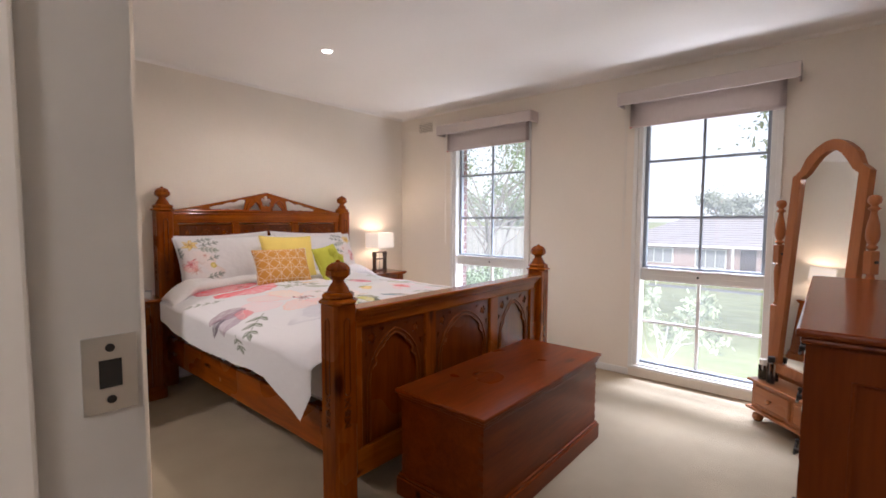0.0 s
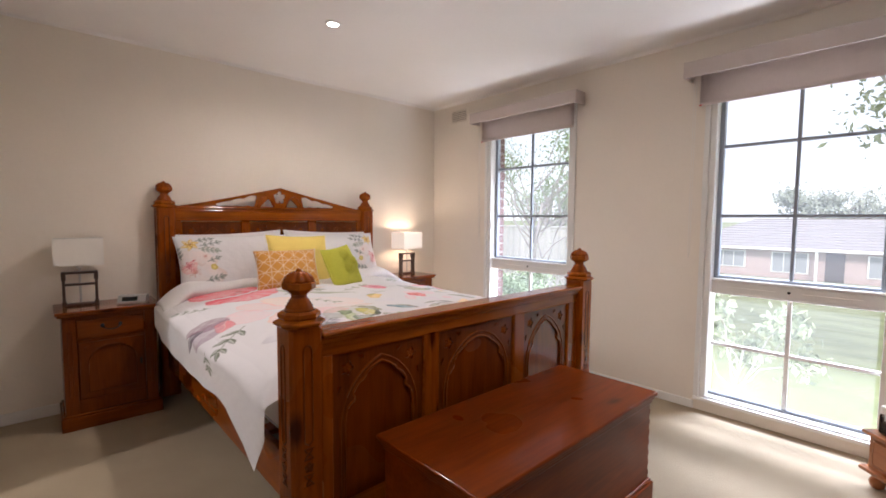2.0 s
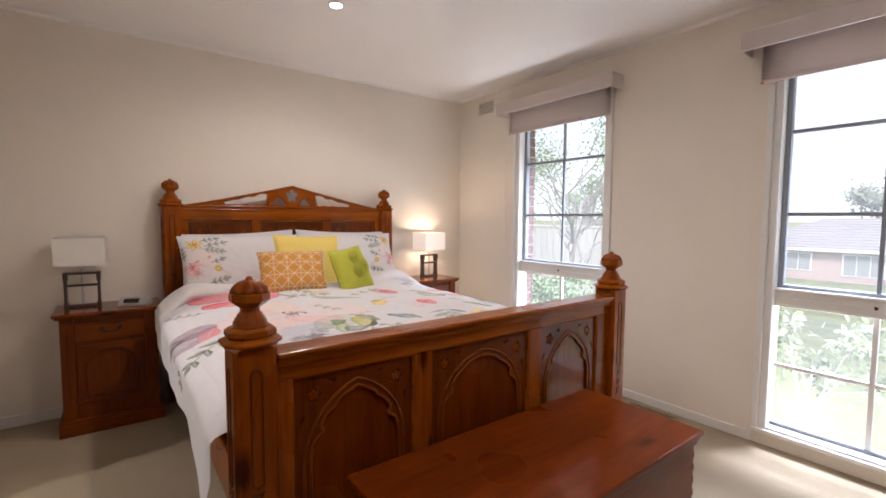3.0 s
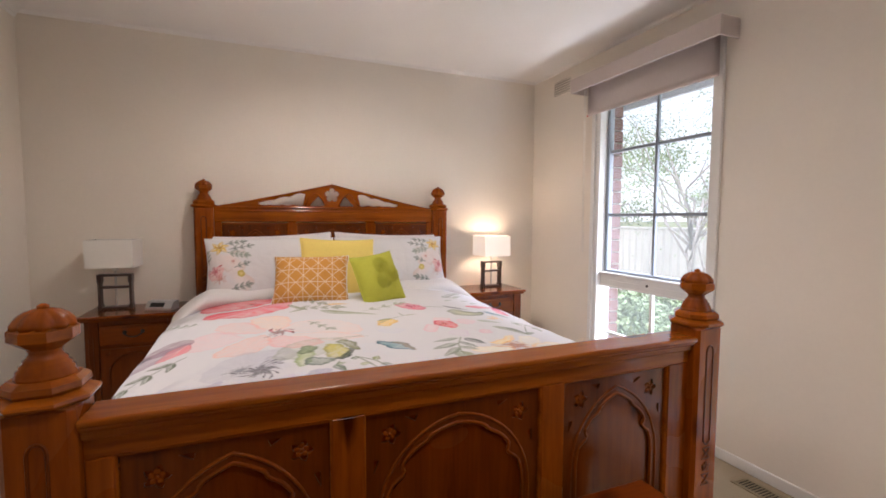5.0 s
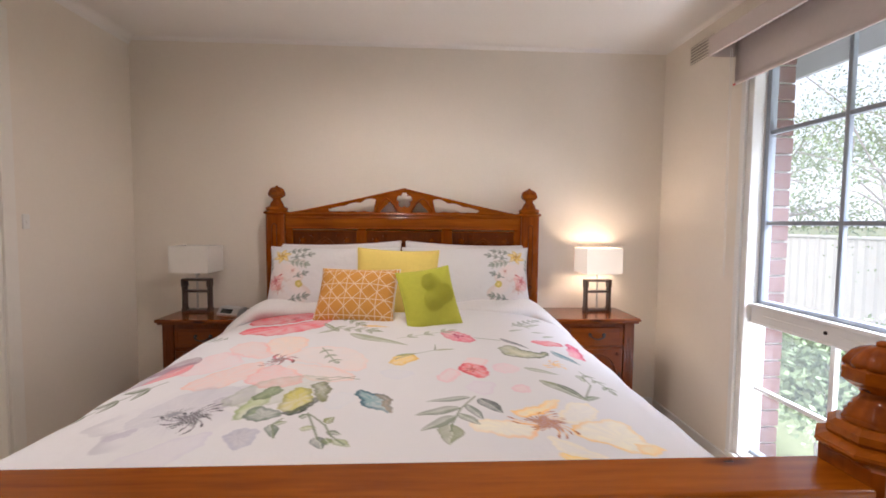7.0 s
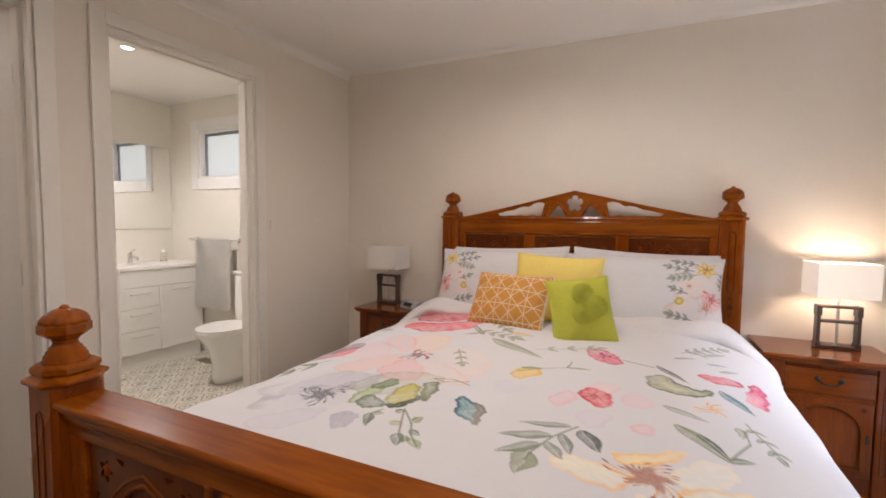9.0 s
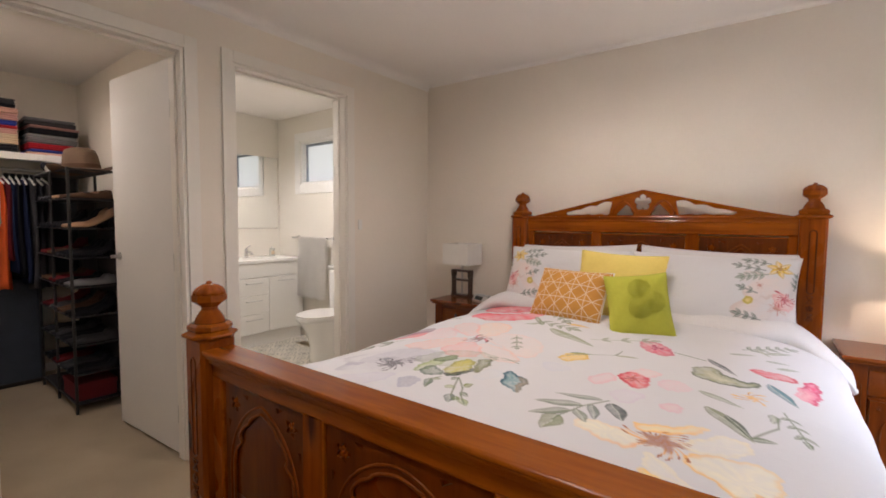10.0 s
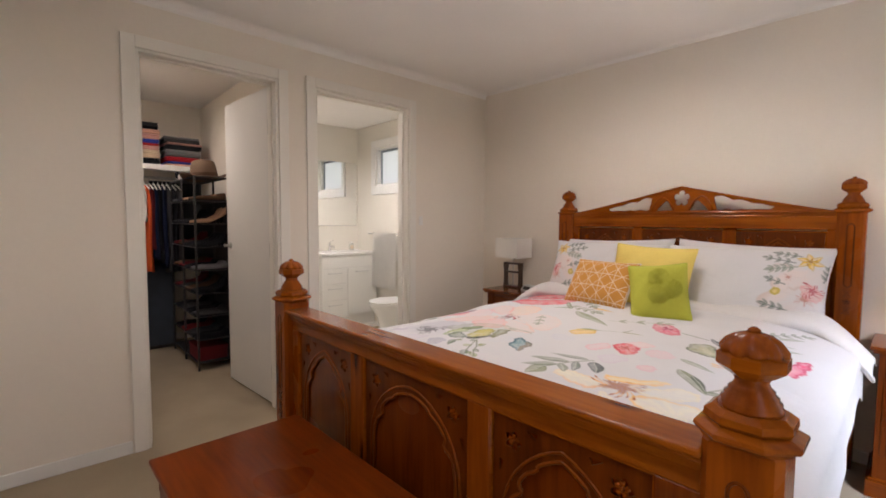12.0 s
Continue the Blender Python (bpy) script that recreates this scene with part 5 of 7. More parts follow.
Y = np.where(V > yr - r, yr - r + orr + np.clip(dr, 0, None) * kr * (0.04 + wave), Y)
Z = np.where(V > yr - r, top - dr * kr * 1.0, Z)
foot = np.clip(U + 1.16, 0, None)
Z = Z - 3.0 * foot ** 2
ob = grid_mesh("cover", np.stack([U, Y, Z], -1), duvet, M_PRINT)
painted(ob, np.clip(duvet_print(U.ravel(), V.ravel()), 0, 1))
# the turned-back top edge, a soft thick roll that hangs over both sides
nf = 40
cs2 = np.linspace(0, 1, 150)
A = np.linspace(-0.25, math.pi * 1.25, nf)
AA, CC = np.meshgrid(A, cs2, indexing="ij")
yy = 1.385 + 1.825 * CC
edge = np.clip((1.56 - yy) / 0.20, 0, 1) + np.clip((yy - 3.00) / 0.21, 0, 1)
zc = 0.742 - 0.150 * edge ** 1.6
rx = 0.135 + 0.02 * np.sin(yy * 6)
rz = 0.052 + 0.006 * np.sin(yy * 9 + 1)
FXX = -2.83 - rx * np.cos(AA) + 0.008 * np.sin(yy * 14) + 0.06 * edge
FZ = zc + 0.012 + rz * np.sin(AA) + 0.004 * np.sin(yy * 23 + AA)
part_fold = grid_mesh("turned_back_edge", np.stack([FXX, yy, FZ], -1), duvet, M_SHEET, "plain white underside folded back", 0.012)


# ---- pillows and cushions ----
def pillow(name, w, h, t, m, mtl, label, paint=None, n=44, pinch=0.06, group="", category="pillow"):
    th = thing(name, m, label, category, group)
    s = np.linspace(-1, 1, n)
    A_, B_ = np.meshgrid(s, s, indexing="ij")
    prof = (np.clip(1 - np.abs(A_) ** 2.4, 0, 1) ** 0.55) * (np.clip(1 - np.abs(B_) ** 2.4, 0, 1) ** 0.55)
    X_ = A_ * w / 2 * (1 - pinch * (1 - B_ ** 2) * np.abs(A_) ** 3)
    Y_ = B_ * h / 2 * (1 - pinch * (1 - A_ ** 2) * np.abs(B_) ** 3)
    wr = 1 + 0.10 * np.sin(A_ * 5 + B_ * 3) * np.abs(A_ * B_) + 0.03 * np.sin(A_ * 9 - B_ * 7)
    for side in (1, -1):
        P = np.stack([X_, Y_, side * t / 2 * prof * wr + side * 0.0005], -1)
        if side < 0:
            P = P[::-1]
        o = grid_mesh("front" if side > 0 else "back", P, th, mtl)
        if paint is not None:
            painted(o, np.clip(paint(P[:, :, 0].ravel(), P[:, :, 1].ravel(), side), 0, 1))
    pts = []
    k = list(range(0, n, 3)) + [n - 1]
    for i in k:
        pts.append((X_[i, 0], Y_[i, 0], 0))
    for i in k[1:]:
        pts.append((X_[-1, i], Y_[-1, i], 0))
    for i in reversed(k[:-1]):
        pts.append((X_[i, -1], Y_[i, -1], 0))
    for i in reversed(k[1:-1]):
        pts.append((X_[0, i], Y_[0, i], 0))
    part("seam", tube(pts, 0.003, 5, closed=True), mtl if paint is None else M_SHEET, th)
    return th


def pillow_print(sgn):
    def f(u, v, side):
        img = np.tile(BASE, (len(u), 1))
        if side < 0:
            return img
        u = u * sgn
        ink = (0.13, 0.17, 0.16)
        img = flower(img, u, v, -0.29, -0.05, 0.17, (0.90, 0.70, 0.62), (0.80, 0.40, 0.34), 5, 0.4, 0.42)
        img = flower(img, u, v, -0.22, 0.05, 0.08, (0.90, 0.72, 0.66), (0.80, 0.45, 0.40), 4, 0.9, 0.5)
        img = blob(img, u, v, [(-0.36, -0.02), (-0.31, 0.03), (-0.26, 0.01), (-0.29, -0.05), (-0.33, -0.07)], (0.86, 0.50, 0.48), (0.76, 0.28, 0.30), 0.55)
        img = stamens(img, u, v, (-0.315, -0.005), 0.045, 15, (0.50, 0.04, 0.08), (0.72, 0.16, 0.20), 0.016)
        for a_ in range(6):
            q = a_ * 1.05 + 0.3
            img = leaf(img, u, v, (-0.295, 0.145), (-0.295 + 0.058 * math.cos(q), 0.145 + 0.050 * math.sin(q)), 0.014, (0.86, 0.58, 0.10))
        img = stamens(img, u, v, (-0.295, 0.145), 0.024, 9, (0.40, 0.16, 0.03), (0.70, 0.36, 0.05), 0.010)
        img = blob(img, u, v, [(-0.20, -0.03), (-0.18, -0.01), (-0.155, -0.02), (-0.16, -0.05), (-0.185, -0.055)], (0.80, 0.64, 0.16), (0.50, 0.40, 0.06), 0.85)
        for a, b_, k_, w in (((-0.26, 0.17), (-0.17, 0.185), 3, 0.034), ((-0.25, 0.11), (-0.15, 0.085), 4, 0.036), ((-0.24, 0.13), (-0.13, 0.15), 3, 0.032), ((-0.23, -0.12), (-0.14, -0.10), 3, 0.036), ((-0.24, -0.17), (-0.13, -0.16), 3, 0.036), ((-0.35, 0.05), (-0.365, 0.12), 3, 0.030), ((-0.21, 0.01), (-0.15, 0.03), 2, 0.030)):
            img = branch(img, u, v, a, b_, k_, w, ink if k_ != 4 else (0.26, 0.32, 0.26))
        return img
    return f


def stand(x, y, z, lean, yaw=0.0, roll=0.0):
    """Upright, its front looking to +x, leaning back by lean degrees."""
    return Matrix.Translation((x, y, z)) @ pose(0, 0, 0, 0, 0, yaw) @ pose(0, 0, 0, 0, -lean, 0) @ pose(0, 0, 0, 90, 0, 90) @ pose(0, 0, 0, 0, 0, roll)


pillow("pillow", 0.74, 0.48, 0.15, stand(-3.045, 1.915, 0.885, 18, 0, 2), M_SHEET, "plain white pillow standing against the carved headboard", group="white pillows")
pillow("pillow", 0.74, 0.48, 0.15, stand(-3.045, 2.665, 0.885, 18, 0, -2), M_SHEET, "plain white pillow standing against the carved headboard", group="white pillows")
pillow("pillow", 0.76, 0.44, 0.18, stand(-2.925, 1.895, 0.890, 24), M_PRINT, "white pillow printed with flowers at its outer end", pillow_print(1), n=170, group="floral pillows")
pillow("pillow", 0.76, 0.44, 0.18, stand(-2.925, 2.665, 0.890, 24), M_PRINT, "white pillow printed with flowers at its outer end", pillow_print(-1), n=170, group="floral pillows")
pillow("cushion", 0.45, 0.42, 0.14, stand(-2.745, 2.268, 0.895, 20, 0, -2), M_YELLOW, "plain yellow square cushion leaning on the pillows", category="cushion")


def lattice(u, v, side):
    img = np.tile(np.array((0.62, 0.29, 0.055)), (len(u), 1))
    s = 0.076
    d = np.abs((u / s) % 1 - 0.5) * s
    d = np.minimum(d, np.abs((v / s) % 1 - 0.5) * s)
    for sg in (1, -1):
        d = np.minimum(d, np.abs(((u + sg * v) / s) % 1 - 0.5) * s * 0.707)
    return wash(img, smoothstep(0.0026, 0.0012, d) * 0.9, (0.80, 0.66, 0.50))


pillow("cushion", 0.405, 0.285, 0.13, stand(-2.535, 2.085, 0.880, 30, -10, 0), M_PRINT, "mustard cushion with a pale geometric line pattern", lattice, n=200, category="cushion")
gc = pillow("cushion", 0.27, 0.30, 0.13, stand(-2.440, 2.440, 0.878, 24, 16, 7), M_GREEN, "lime green square cushion with three ruffled cloth flowers", category="cushion")
def swell(x, y):
    """Height of the green cushion's front above its middle plane."""
    return 0.065 * ((1 - min(1, abs(x / 0.135) ** 2.4)) * (1 - min(1, abs(y / 0.15) ** 2.4))) ** 0.55


for cx, cy, rr_ in ((0.008, 0.066, 0.046), (0.060, 0.006, 0.046), (0.0, -0.024, 0.044)):
    fl = bmesh.new()
    for j in range(6):
        q = rr_ * (1 - j * 0.165)
        ring = [(cx + q * (1 + 0.05 * math.sin(11 * a + j)) * math.cos(a), cy + q * (1 + 0.05 * math.sin(11 * a + j)) * math.sin(a), swell(cx + q * math.cos(a), cy + q * math.sin(a)) + 0.0035 * j + 0.005 + 0.002 * math.sin(13 * a)) for a in [2 * math.pi * k / 36 for k in range(36)]]
        merge(fl, tube(ring, 0.0036, 6, closed=True))
    part("ruffled_flower", fl, M_GREEN, gc, smooth=True)
# ---- nightstands ----
M_NSZ = wood("nightstand_pine", (0.07, 0.011, 0.001), (0.21, 0.045, 0.003), "z", 0.26, 0.2)
M_NSY = wood("nightstand_pine_cross", (0.09, 0.015, 0.001), (0.26, 0.058, 0.004), "y", 0.16, 0.45)


def nightstand(m):
    """0.49 wide along y, 0.36 deep; the front looks to +x; origin at the back foot centre."""
    t = thing("nightstand", m, "red-stained pine nightstand with a drawer over a carved cupboard door", "nightstand", "nightstands by the bed")
    D, W, H = 0.335, 0.225, 0.685
    top = box(0.0, D + 0.028, -W - 0.030, W + 0.030, H - 0.018, H, 0.006, 3)
    box(0.004, D + 0.018, -W - 0.020, W + 0.020, H - 0.032, H - 0.018, 0.005, 2, bm=top)
    part("top", top, M_NSY, t)
    part("body", box(0.004, D - 0.012, -W, W, 0.07, H - 0.032), M_NSZ, t)
    for s in (-1, 1):
        a, c = sorted((s * W, s * (W - 0.062)))
        st = part("corner_post", box(D - 0.05, D + 0.002, a, c, 0.07, H - 0.032, 0.003, 2), M_NSZ, t)
        cy = s * (W - 0.031)
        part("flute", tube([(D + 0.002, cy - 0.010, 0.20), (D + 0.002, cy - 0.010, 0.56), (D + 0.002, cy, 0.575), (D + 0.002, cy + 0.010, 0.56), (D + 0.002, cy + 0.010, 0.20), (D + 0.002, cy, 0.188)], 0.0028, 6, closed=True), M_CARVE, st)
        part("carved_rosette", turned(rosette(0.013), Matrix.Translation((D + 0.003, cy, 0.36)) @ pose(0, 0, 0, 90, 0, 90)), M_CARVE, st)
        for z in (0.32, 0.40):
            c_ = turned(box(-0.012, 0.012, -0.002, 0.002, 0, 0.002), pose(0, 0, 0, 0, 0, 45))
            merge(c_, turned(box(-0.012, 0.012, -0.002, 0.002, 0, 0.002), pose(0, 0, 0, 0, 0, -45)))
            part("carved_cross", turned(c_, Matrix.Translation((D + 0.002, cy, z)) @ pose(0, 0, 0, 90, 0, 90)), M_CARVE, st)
    iw = W - 0.062
    dr = part("drawer", box(D - 0.02, D - 0.002, -iw + 0.002, iw - 0.002, 0.520, 0.628, 0.004, 2), M_NSY, t)
    part("drawer_moulding", prism([(-iw + 0.014, 0.530), (iw - 0.014, 0.530), (iw - 0.014, 0.618), (-iw + 0.014, 0.618)], [[(-iw + 0.022, 0.538), (iw - 0.022, 0.538), (iw - 0.022, 0.610), (-iw + 0.022, 0.610)]], 0.003, lambda u, v, w: (D - 0.002 + w, u, v)), M_NSY, dr)
    hp = tube([(D + 0.002, -0.042, 0.585), (D + 0.016, -0.040, 0.578), (D + 0.020, -0.022, 0.566), (D + 0.020, 0, 0.562), (D + 0.020, 0.022, 0.566), (D + 0.016, 0.040, 0.578), (D + 0.002, 0.042, 0.585)], 0.0038, 8)
    for s in (-1, 1):
        merge(hp, turned(lathe([(0.011, 0), (0.010, 0.003), (0.004, 0.005)], 12), Matrix.Translation((D, 0.042 * s, 0.585)) @ pose(0, 0, 0, 0, 90, 0)))
    part("handle", hp, M_IRON, dr, "black iron swing handle", smooth=True)
    door = part("door", box(D - 0.02, D - 0.006, -iw + 0.002, iw - 0.002, 0.165, 0.508, 0.003), M_NSZ, t)
    w = 2 * iw - 0.02
    head = arch(w - 0.075, 0.36, 0.470, cusp=0.010)
    outer = [(-w / 2, 0.175), (-w / 2, 0.498), (w / 2, 0.498), (w / 2, 0.175), (w / 2 - 0.038, 0.205)] + list(reversed(head)) + [(-w / 2 + 0.038, 0.205)]
    part("arched_frame", prism(outer, [], 0.008, lambda u, v, d: (D - 0.006 + d, u, v)), M_NSZ, door, "carved arch frame")
    line = [(D + 0.003, u, v) for u, v in arch(w - 0.075, 0.36, 0.470)]
    part("arch_moulding", tube([(D + 0.003, -w / 2 + 0.038, 0.205)] + line + [(D + 0.003, w / 2 - 0.038, 0.205)], 0.004, 6, closed=True), M_CARVE, door, smooth=True)
    for s in (-1, 1):
        part("carved_flower", turned(rosette(0.012), Matrix.Translation((D + 0.002, s * (w / 2 - 0.030), 0.468)) @ pose(0, 0, 0, 90, 0, 90)), M_CARVE, door)
    part("keyhole_plate", box(D + 0.002, D + 0.004, iw - 0.030, iw - 0.018, 0.32, 0.36, 0.001), M_IRON, door)
    pl = box(0.004, D + 0.020, -W - 0.020, W + 0.020, 0.0, 0.075, 0.004, 2)
    box(0.004, D + 0.012, -W - 0.012, W + 0.012, 0.075, 0.088, 0.005, 2, bm=pl)
    part("plinth", pl, M_NSY, t)
    return t


ns = nightstand(pose(XW + 0.008, 1.165, 0))
copy_thing(ns, pose(XW + 0.008, 3.445, 0))


def table_lamp(m, lit):
    t = thing("table_lamp", m, ("white rectangular table lamp with a dark open-frame wooden base, switched on" if lit else "white rectangular table lamp with a dark open-frame wooden base, switched off"), "lamp", "bedside lamps")
    bw, bd, h = 0.084, 0.022, 0.205
    b = box(-bd, bd, -bw, -bw + 0.014, 0.012, h, 0.003, 2)
    box(-bd, bd, bw - 0.014, bw, 0.012, h, 0.003, 2, bm=b)
    box(-bd, bd, -bw, bw, 0.0, 0.014, 0.003, 2, bm=b)
    box(-bd, bd, -bw, bw, h - 0.013, h, 0.003, 2, bm=b)
    box(-bd + 0.004, bd - 0.004, -bw + 0.014, bw - 0.014, 0.122, 0.135, 0.002, 2, bm=b)
    for s in (-1, 1):
        part("corner_foot", box(-bd - 0.003, bd + 0.003, *sorted((s * (bw + 0.003), s * (bw - 0.018))), 0.0, 0.030, 0.004, 2), M_LAMPW, t)
        part("corner_block", box(-bd - 0.003, bd + 0.003, *sorted((s * (bw + 0.003), s * (bw - 0.018))), 0.155, h + 0.001, 0.004, 2), M_LAMPW, t)
    part("base_frame", b, M_LAMPW, t)
    part("stem", lathe([(0.006, 0.018), (0.006, 0.275)], 12), M_METAL, t, "steel stem")
    part("bulb_holder", lathe([(0.014, 0.225), (0.016, 0.235), (0.016, 0.270), (0.012, 0.275)], 14), M_WHITEPLASTIC, t)
    sw_, sd, z0, z1 = 0.116, 0.094, 0.248, 0.406
    outer = [(-sd, -sw_), (sd, -sw_), (sd, sw_), (-sd, sw_)]
    inner = [(u * 0.975, v * 0.985) for u, v in outer]
    part("shade", prism(outer, [inner], z1 - z0, lambda u, v, w: (u * (1 - 0.00 * w), v, z0 + w)), M_SHADE_LIT if lit else M_SHADE, t, "white fabric shade, lit warm from inside" if lit else "white fabric shade")
    part("shade_ring", tube([(u, v, z1 - 0.004) for u, v in inner], 0.0015, 5, closed=True), M_METAL, t)
    part("shade_spider", tube([(0, -sw_ * 0.98, z0 + 0.06), (0, 0, z0 + 0.04), (0, sw_ * 0.98, z0 + 0.06)], 0.0015, 5), M_METAL, t)
    return t


table_lamp(pose(-3.10, 1.040, 0.685, 0, 0, -3), False)
table_lamp(pose(-3.10, 3.520, 0.685, 0, 0, 4), True)
# clock radio
cr = thing("clock_radio", pose(-3.00, 1.290, 0.685, 0, 0, -22), "small silver clock radio with a dark display on the nightstand", "clock")
part("body", turned(prism([(-0.035, 0.0), (0.045, 0.0), (0.048, 0.012), (0.020, 0.048), (-0.030, 0.050)], [], 0.15, lambda u, v, w: (u, w - 0.075, v)), Matrix.Identity(4)), material("silver_plastic", (0.5, 0.5, 0.5), 0.3, metal=0.6), cr)
part("display", turned(box(-0.001, 0.002, -0.05, 0.03, -0.014, 0.014), pose(0.036, 0, 0.030, 0, -38, 0)), material("black_glass", (0.012, 0.014, 0.014), 0.08), cr, "dark glass display")
for k in range(4):
    part("button", box(-0.012, -0.002, -0.05 + k * 0.025, -0.035 + k * 0.025, 0.0495, 0.053, 0.001), M_WHITEPLASTIC, cr)

# ---- blanket chest ----
ch = thing("blanket_chest", pose(-0.66, 2.255, 0), "low red-brown pine blanket chest at the foot of the bed", "chest")
tp = box(-0.242, 0.245, -0.562, 0.562, 0.467, 0.485, 0.006, 3)
box(-0.232, 0.236, -0.552, 0.552, 0.450, 0.467, 0.006, 3, bm=tp)
part("lid", tp, M_CHESTY, ch)
part("lid_moulding", box(-0.225, 0.230, -0.545, 0.545, 0.436, 0.450, 0.004, 2), M_CHESTY, ch)
part("body", box(-0.222, 0.222, -0.538, 0.538, 0.02, 0.436, 0.003), M_CHESTY, ch)
pl = box(-0.238, 0.240, -0.556, 0.556, 0.0, 0.085, 0.003)
box(-0.232, 0.233, -0.548, 0.548, 0.085, 0.100, 0.006, 3, bm=pl)
part("plinth", pl, M_CHESTY, ch)
for s in (-1, 1):
    for k in range(7):
        z = 0.115 + 0.045 * k
        part("dovetail", box(0.200, 0.2232, s * 0.538 - 0.0012, s * 0.538 + 0.0012, z, z + 0.022), M_DRESS, ch)

# ---- tallboy dresser ----
dr = thing("dresser", pose(0.735, 2.30, 0), "dark red pine chest of drawers with black iron handles", "chest of drawers")
D2, W2, H2 = 0.25, 0.625, 0.985
tp = box(-D2 - 0.018, D2, -W2 - 0.028, W2 + 0.028, H2 - 0.020, H2, 0.007, 3)
box(-D2 - 0.010, D2, -W2 - 0.018, W2 + 0.018, H2 - 0.036, H2 - 0.020, 0.007, 3, bm=tp)
part("top", tp, M_DRESSY, dr)
part("body", box(-D2 + 0.016, D2, -W2 + 0.012, W2 - 0.012, 0.06, H2 - 0.036), M_DRESS, dr)
for s in (-1, 1):
    ya, yb = sorted((s * W2, s * (W2 - 0.014)))
    part("side_frame", prism([(-D2, 0.06), (D2, 0.06), (D2, H2 - 0.036), (-D2, H2 - 0.036)], [[(-D2 + 0.085, 0.16), (D2 - 0.07, 0.16), (D2 - 0.07, H2 - 0.11), (-D2 + 0.085, H2 - 0.11)]], 0.014, lambda u, v, w: (u, ya + w, v)), M_DRESS, dr)
    part("side_moulding", tube([(-D2 + 0.085, s * W2, 0.16), (D2 - 0.07, s * W2, 0.16), (D2 - 0.07, s * W2, H2 - 0.11), (-D2 + 0.085, s * W2, H2 - 0.11)], 0.005, 6, closed=True), M_DRESS, dr)
zs = [0.10, 0.30, 0.49, 0.655, 0.80]
hs = [0.19, 0.18, 0.155, 0.135, 0.125]
for z, h in zip(zs, hs):
    for y0, y1 in ((-W2 + 0.02, -0.008), (0.008, W2 - 0.02)):
        d = part("drawer", box(-D2 - 0.002, -D2 + 0.02, y0, y1, z + 0.006, z + h - 0.004, 0.005, 2), M_DRESSY, dr)
        cy = (y0 + y1) / 2
        for sy in (0.0,):
            hx = -D2 - 0.002
            zc_ = z + h / 2
            hd = tube([(hx - 0.002, cy + sy - 0.035, zc_ + 0.012), (hx - 0.014, cy + sy - 0.034, zc_ + 0.004), (hx - 0.017, cy + sy, zc_ - 0.014), (hx - 0.014, cy + sy + 0.034, zc_ + 0.004), (hx - 0.002, cy + sy + 0.035, zc_ + 0.012)], 0.004, 7)
            for q in (-1, 1):
                merge(hd, turned(lathe([(0.010, 0), (0.009, 0.004), (0.006, 0.008), (0.007, 0.014), (0.003, 0.018)], 10), Matrix.Translation((hx, cy + sy + 0.035 * q, zc_ + 0.012)) @ pose(0, 0, 0, 0, -90, 0)))
            part("handle", hd, M_IRON, d, "black iron swing handle", smooth=True)
part("plinth", box(-D2 - 0.012, D2, -W2 - 0.014, W2 + 0.014, 0.0, 0.085, 0.006, 2), M_DRESSY, dr)

# ---- cheval mirror ----
mm = pose(0.185, 3.67, 0, 0, 0, -45)   # local x along the front, local y to the back
cm = thing("cheval_mirror", mm, "honey pine cheval mirror with turned posts on a small drawer base", "mirror")
BW, BD = 0.60, 0.27
part("base_top", box(-0.012, BW + 0.012, -0.012, BD + 0.012, 0.245, 0.262, 0.006, 3), M_MIRX, cm)
part("base_body", box(0.010, BW - 0.010, 0.010, BD - 0.01, 0.090, 0.245, 0.002), M_MIRX, cm)
part("base_board", box(-0.014, BW + 0.014, -0.014, BD + 0.012, 0.072, 0.090, 0.006, 3), M_MIRX, cm)
for x0, x1 in ((0.035, 0.290), (0.310, 0.565)):
    d = part("drawer", box(x0, x1, 0.001, 0.012, 0.110, 0.228, 0.003, 2), M_MIRX, cm)
    part("drawer_edge", tube([(x0 + 0.006, 0.001, 0.116), (x1 - 0.006, 0.001, 0.116), (x1 - 0.006, 0.001, 0.222), (x0 + 0.006, 0.001, 0.222)], 0.003, 5, closed=True), M_MIRX, d)
    part("knob", turned(lathe([(0.007, 0), (0.006, 0.010), (0.014, 0.018), (0.014, 0.024), (0.006, 0.029)], 16), pose((x0 + x1) / 2, 0.001, 0.17, 90, 0, 0)), M_MIRX, d, smooth=True)
for x in (0.035, BW - 0.035):
    for y in (0.035, BD - 0.035):
        part("bun_foot", turned(lathe([(0.014, 0), (0.026, 0.010), (0.031, 0.028), (0.027, 0.044), (0.015, 0.052), (0.017, 0.060), (0.024, 0.066), (0.024, 0.073)], 18), pose(x, y, 0)), M_MIRX, cm, smooth=True)
